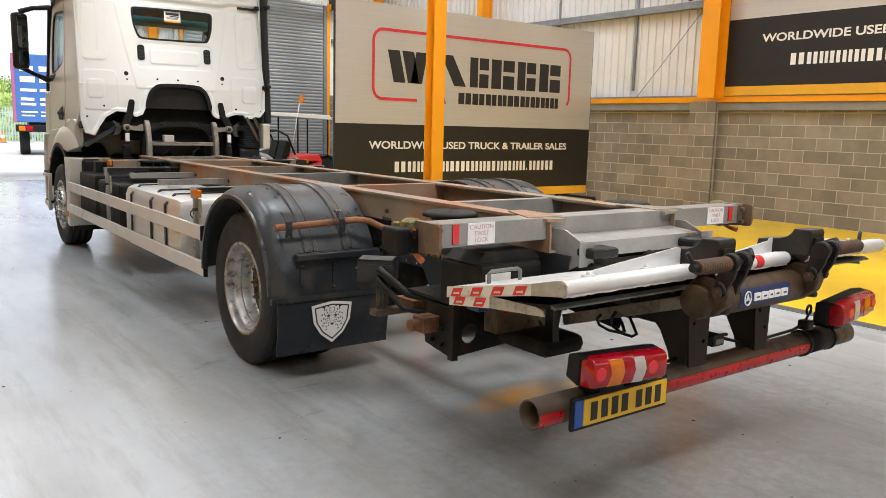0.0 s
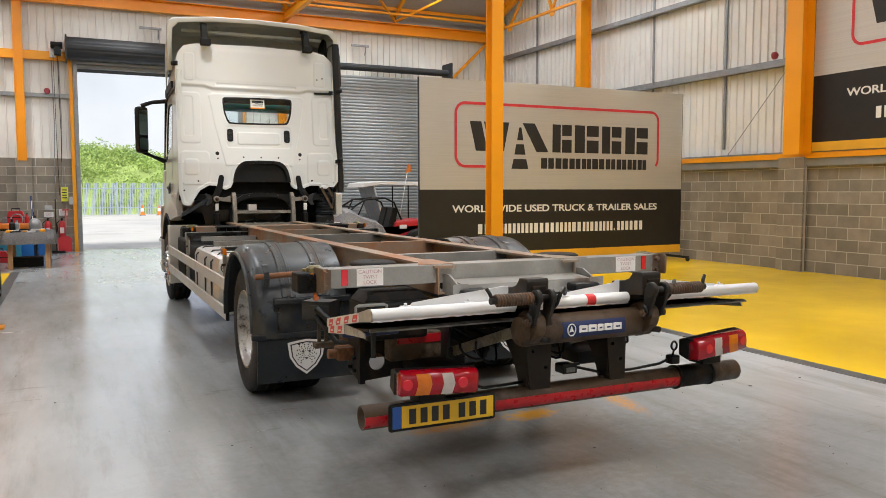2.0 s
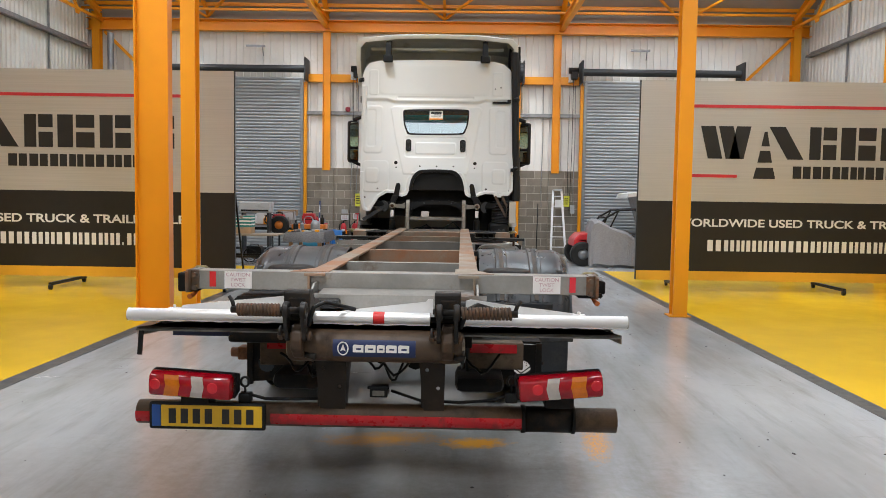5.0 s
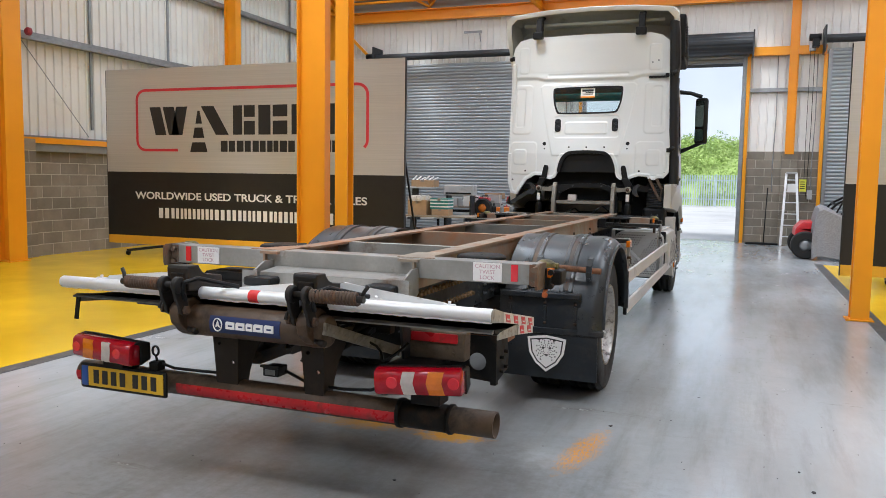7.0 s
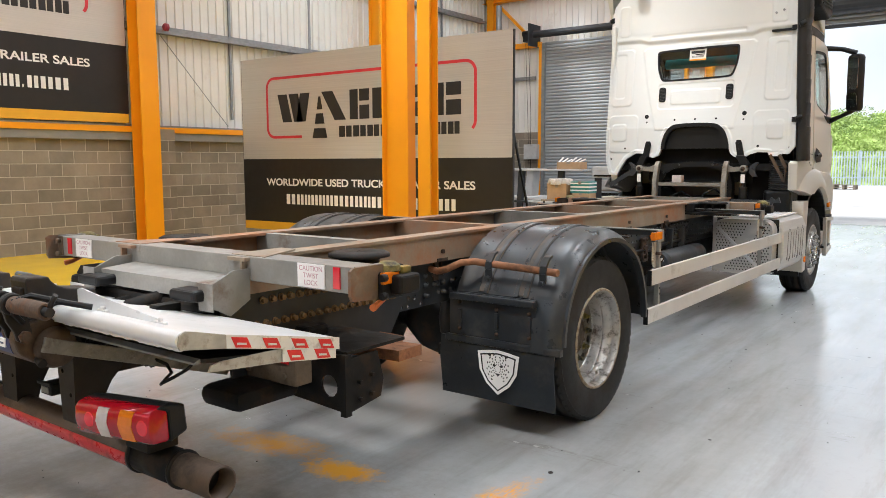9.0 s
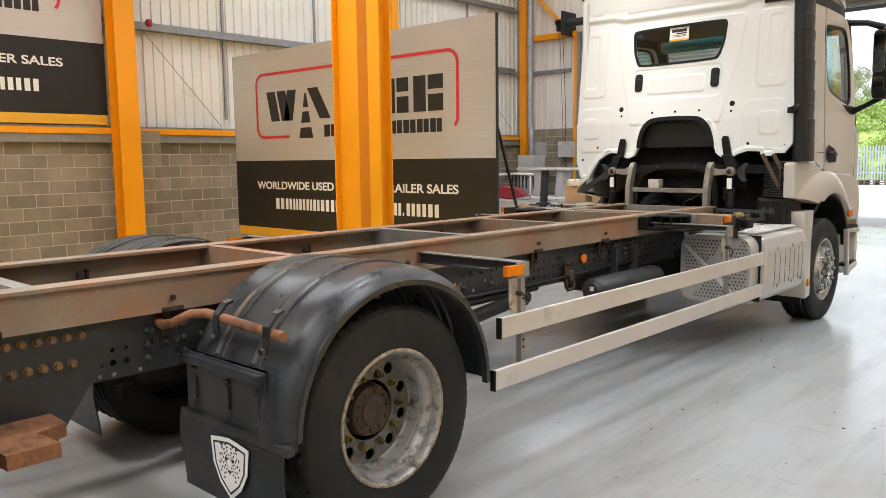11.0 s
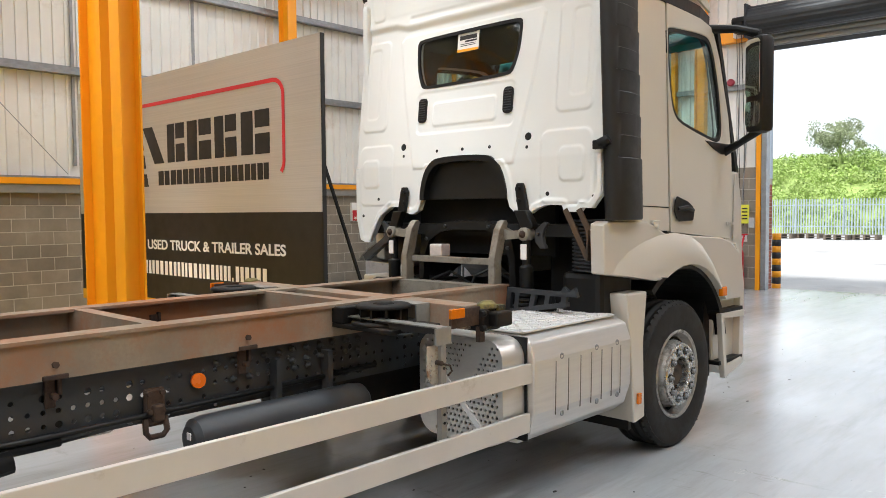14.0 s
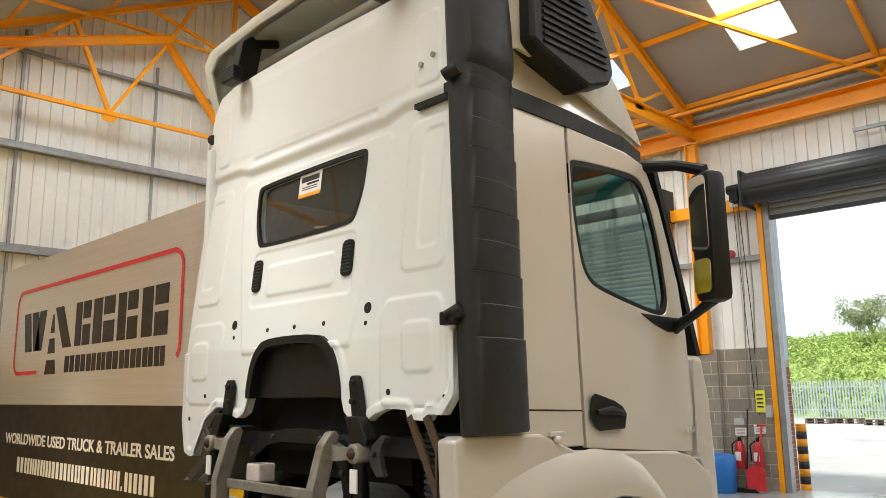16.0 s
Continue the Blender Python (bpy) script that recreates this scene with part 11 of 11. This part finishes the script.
for x in (-2.4, 2.9, 8.9):
    bm = B()
    box(bm, x - 0.28, x + 0.28, YB - 0.26, YB - 0.2, 5.98, 6.04)
    sweep(bm, [(x + 0.2, YB - 0.2, 5.98), (x + 0.2, YB - 0.1, 5.75)], 0.015, 6)
    solid("unit_bracket", bm, M_GALV, "small grey bracket on the sheet wall", "bracket")
for s, x in ((1, 0.45), (1, 0.62), (1, 6.1), (1, 7.05)):
    bm = B()
    sweep(bm, [(x, YB - 0.06, 5.0), (x + 0.02, YB - 0.1, 3.4), (x - 0.02, YB - 0.2, 2.0), (x, YB - 0.2, 1.4)], 0.012, 6)
    solid("conduit", bm, M_GALV, "thin grey conduit down the wall", "conduit")

# bollard, brick jamb and pallets outside
bol = thing("bollard", "black and yellow striped bollard outside the door", "bollard", (0.975, 22.25, 0))
for k in range(9):
    bm = B()
    lathe(bm, [(0.001, -0.05 + 0.13 * k), (0.09, -0.05 + 0.13 * k), (0.09, 0.08 + 0.13 * k), (0.001, 0.08 + 0.13 * k)], (0.975, 22.25, 0), "z", 16)
    part("band", bm, M_PRINT_BLACK if k % 2 else M_YELLOW, bol)
copy_thing(bol, pose(5.5, 22.6, 0))
M_BRICK = mat("red_brick", (0.30, 0.10, 0.06), 0.85, var=0.2, scale=6, bump=0.3, rnd=0.15)
M_WING = mat("pale_blue_cladding", (0.46, 0.54, 0.62), 0.5, var=0.05)
pier = solid("pier", box(B(), -0.35, 0.958, 21.75, 22.02, -0.05, 2.25), M_MORTAR, "red brick pier outside the doorway", "wall", kind="structure")
bm = B()
box(bm, -0.35, 0.962, 21.75, 22.02, 2.25, 5.05)
solid("outer_cladding", bm, M_WING, "pale blue cladding beside the doorway", "wall", kind="structure")
M_PALLET = mat("weathered_pallet_timber", (0.16, 0.13, 0.10), 0.8, var=0.3, scale=6)
for k in range(7):
    x, y = -11 + 1.5 * k + 0.3 * (k % 2), 49 + 0.7 * (k % 3)
    pal = thing("pallet", "weathered timber pallets lying in the yard", "pallet", (x + 0.6, y + 0.5, -0.05), "pallets")
    for z in (0, 0.13):
        for q in range(5):
            bm = B()
            box(bm, x, x + 1.2, y + 0.2 * q, y + 0.2 * q + 0.12, z + 0.06, z + 0.08)
            part("board", bm, M_PALLET, pal)
        for q in (0, 0.5, 1.05):
            bm = B()
            box(bm, x + q, x + q + 0.12, y, y + 0.95, z - 0.05, z + 0.06)
            part("bearer", bm, M_PALLET, pal)

for x, y in ((5.33, 55.2), (6.42, 55.3), (7.5, 55.2)):
    bm = B()
    lathe(bm, [(0.001, 0.70), (0.035, 0.69), (0.075, 0.48), (0.11, 0.27), (0.15, 0.03)], (x, y, -0.05), "z", 14)
    cn = solid("traffic_cone", bm, M_ORANGE, "orange and white traffic cone in the yard", "traffic cone", group="traffic cones", smooth=True)
    bm = B()
    box(bm, x - 0.2, x + 0.2, y - 0.2, y + 0.2, -0.05, -0.02, 0.006)
    part("cone_base", bm, M_BLACK, cn)
    bm = B()
    lathe(bm, [(0.08, 0.48), (0.118, 0.27)], (x, y, -0.05), "z", 14)
    part("white_sleeve", bm, M_PRINT_WHITE, cn)

# pale board on a pole beyond the bank
bm = B()
box(bm, 6.72, 7.5, 75.0, 75.1, 6.5, 7.85, 0.02)
sgn_ = solid("far_board", bm, M_FENCE, "pale board on a pole beyond the bank", "board", kind="structure")
bm = B()
sweep(bm, [(7.1, 75.2, 3.0), (7.1, 75.2, 7.8)], 0.09, 8)
part("pole", bm, M_GALV, sgn_)

# parked trailer in the yard
M_CURTAIN = mat("blue_trailer_curtain", (0.05, 0.14, 0.40), 0.5, var=0.12, scale=2)
M_PINK = mat("dull_pink_edge", (0.40, 0.10, 0.20), 0.5, var=0.1)
tr_ = thing("trailer", "blue box trailer with rows of white print parked in the yard", "trailer", (5.45, 37.0, -0.05))
tr_.rotation_euler[2] = -0.143
bm = B()
box(bm, 5.45, 8.0, 37.0, 41.6, 1.35, 4.15, 0.03)
part("body", bm, M_CURTAIN, tr_, "blue trailer body")
for x0, x1 in ((5.45, 5.56), (7.89, 8.0)):
    bm = B()
    box(bm, x0, x1, 36.98, 37.0, 1.35, 4.15)
    part("edge_strip", bm, M_PINK, tr_, "dull pink edge strip")
for k_, (z, h) in enumerate(((3.45, 0.22), (3.0, 0.24), (2.62, 0.12), (2.25, 0.12), (2.05, 0.1), (1.75, 0.06), (1.6, 0.06))):
    for q in range(3):
        bm = B()
        box(bm, 5.75 + 0.72 * q, 5.75 + 0.72 * q + (0.5 + 0.06 * ((k_ + q) % 3)), 36.985, 36.998, z, z + h)
        part("print_mark", bm, M_PRINT_WHITE, tr_, "white bar of print")
bm = B()
box(bm, 5.5, 7.95, 37.0, 37.15, 0.95, 1.25, 0.02)
bp_ = part("rear_bumper", bm, M_BLACK, tr_)
for x0, m_ in ((5.62, M_AMBER_LENS), (5.9, M_RED_LENS), (7.35, M_RED_LENS), (7.62, M_AMBER_LENS)):
    bm = B()
    box(bm, x0, x0 + 0.24, 36.98, 37.0, 1.0, 1.2, 0.01)
    part("lamp", bm, m_, bp_)
for x in (5.75, 7.4):
    for y in (38.4, 39.6):
        bm = B()
        lathe(bm, [(0.2, 0.0), (0.48, 0.0), (0.5, 0.05), (0.5, 0.33), (0.48, 0.38), (0.2, 0.38)], (x - 0.1, y, 0.45), "x", 24)
        part("wheel", bm, M_RUBBER, tr_, smooth=True)
bm = B()
box(bm, 6.0, 7.5, 37.2, 41.5, 1.0, 1.35)
part("chassis", bm, M_BLACK, tr_)
for x in (5.9, 7.5):
    bm = B()
    box(bm, x, x + 0.1, 41.3, 41.4, -0.05, 1.1)
    part("landing_leg", bm, M_GALV, tr_)

# floor marks
def blot(cx, cy, rx, ry, seed, n=26):
    gb = random.Random(seed)
    return [(cx + rx * (0.75 + 0.35 * gb.random()) * math.cos(2 * math.pi * i / n), cy + ry * (0.75 + 0.35 * gb.random()) * math.sin(2 * math.pi * i / n)) for i in range(n)]


bm = B()
g5 = random.Random(31)
for k in range(330):
    x, y, r = g5.uniform(-0.1, 6.7), g5.uniform(-1.5, 15), 0.003 + 0.011 * g5.random() ** 4
    prism(bm, blot(x, y, r, r * g5.uniform(0.5, 1.6), k, 6), "z", 0.0005, 0.003)
solid("floor_specks", bm, M_DIRTY, "scattered dark specks of dirt on the floor", "dirt", kind="stuff")


# ---- blockwork, last ----
def block_wall(name, axis, fixed, a, b, rows, s, label, near=None, half=False, depth=0.1, z0=0.0):
    """Concrete blocks in stretcher bond on a mortar bed; s is the way the face looks."""
    L, H, J = 0.438, 0.211, 0.014
    bm = B()
    if axis == "y":
        box(bm, fixed - s * 0.1, fixed - s * 0.0025, a, b, z0, z0 + rows * (H + J))
    else:
        box(bm, a, b, fixed - s * 0.1, fixed - s * 0.0025, z0, z0 + rows * (H + J))
    wall = solid(name, bm, M_MORTAR, label, "wall", kind="structure")
    meshes = {}

    def mesh_for(w):
        key = round(w, 3)
        if key not in meshes:
            q = B()
            if axis == "y":
                box(q, 0.0, 0.05, 0, w, 0, H, 0.004) if s < 0 else box(q, -0.05, 0.0, 0, w, 0, H, 0.004)
            else:
                box(q, 0, w, 0.0, 0.05, 0, H, 0.004) if s < 0 else box(q, 0, w, -0.05, 0.0, 0, H, 0.004)
            me = bpy.data.meshes.new("block")
            q.to_mesh(me)
            q.free()
            me.materials.append(M_BLOCK)
            meshes[key] = me
        return meshes[key]

    gb = random.Random(len(name))
    rest_v, rest_f = [], []
    for r in range(rows):
        p = a - (L + J) / 2 * (r % 2)
        while p < b - 0.02:
            e0, e1 = max(p, a), min(p + L, b)
            p += L + J
            if e1 - e0 < 0.03:
                continue
            z = z0 + r * (H + J) + J / 2
            off = gb.uniform(-0.0015, 0.0025)
            if near is None or near[0] < e0 < near[1]:
                ob = new("block", mesh_for(e1 - e0))
                ob.location = (fixed + s * off, e0, z) if axis == "y" else (e0, fixed + s * off, z)
                ob.parent = wall
            else:
                k = len(rest_v)
                f = fixed + s * off
                c = [(f, e0, z), (f, e1, z), (f, e1, z + H), (f, e0, z + H)] if axis == "y" else [(e0, f, z), (e1, f, z), (e1, f, z + H), (e0, f, z + H)]
                d = [(x - s * 0.03, y, q) if axis == "y" else (x, y - s * 0.03, q) for x, y, q in c]
                rest_v += c + d
                rest_f += [(k, k + 1, k + 2, k + 3), (k, k + 1, k + 5, k + 4), (k + 1, k + 2, k + 6, k + 5), (k + 2, k + 3, k + 7, k + 6), (k + 3, k, k + 4, k + 7)]
    if rest_v:
        me = bpy.data.meshes.new("far_blocks")
        me.from_pydata(rest_v, [], rest_f)
        me.validate()
        me.materials.append(M_BLOCK_REST)
        ob = new("far_blocks", me)
        ob.parent = wall
        ob["kind"] = "stuff"
    return wall


M_BLOCK_REST = mat("concrete_block_rest", (0.25, 0.217, 0.173), 0.9, var=0.2, scale=2.5, fine=110, bump=0.5, bump_d=0.004)
block_wall("blockwork_east", "y", XR - 0.08, YF, YB, 10, -1, "brown grey concrete block lower wall", (2.5, 14.0))
block_wall("blockwork_west", "y", XL + 0.08, YF, YB, 10, 1, "brown grey concrete block lower wall", (4.0, 12.5))
block_wall("block_pilaster_east", "y", XR - 0.24, 9.2, 9.8, 10, -1, "concrete block pilaster under the column")
block_wall("block_pilaster_west", "y", XL + 0.20, 9.3, 9.9, 10, 1, "concrete block pilaster behind the column")
block_wall("blockwork_north", "x", YB - 0.08, -0.9, 0.9, 11, -1, "concrete block pier between the doors")
block_wall("blockwork_north_b", "x", YB - 0.08, 5.45, 7.2, 11, -1, "concrete block pier between the doors")
block_wall("blockwork_north_c", "x", YB - 0.08, XL + 0.1, -5.5, 11, -1, "concrete block corner beside the door")
block_wall("blockwork_north_d", "x", YB - 0.08, 11.75, XR - 0.1, 11, -1, "concrete block corner beside the door")
block_wall("block_pilaster_north", "x", YB - 0.19, -0.45, -0.1, 11, -1, "narrow concrete block pilaster")
block_wall("block_pilaster_north_b", "x", YB - 0.19, 6.3, 6.7, 11, -1, "narrow concrete block pilaster")
for r in range(29):
    for q in range(1):
        ob_ = new("brick", bpy.data.meshes["brick_piece"] if "brick_piece" in bpy.data.meshes else None)
        if ob_.data is None:
            bpy.data.objects.remove(ob_)
            bm = B()
            box(bm, 0, 0.215, -0.02, 0.02, 0, 0.065, 0.003)
            me = bpy.data.meshes.new("brick_piece")
            bm.to_mesh(me)
            bm.free()
            me.materials.append(M_BRICK)
            ob_ = new("brick", me)
        ob_.matrix_basis = pose(0.945, 21.79, -0.04 + 0.075 * r, 0, 0, 90)
        ob_.parent = pier
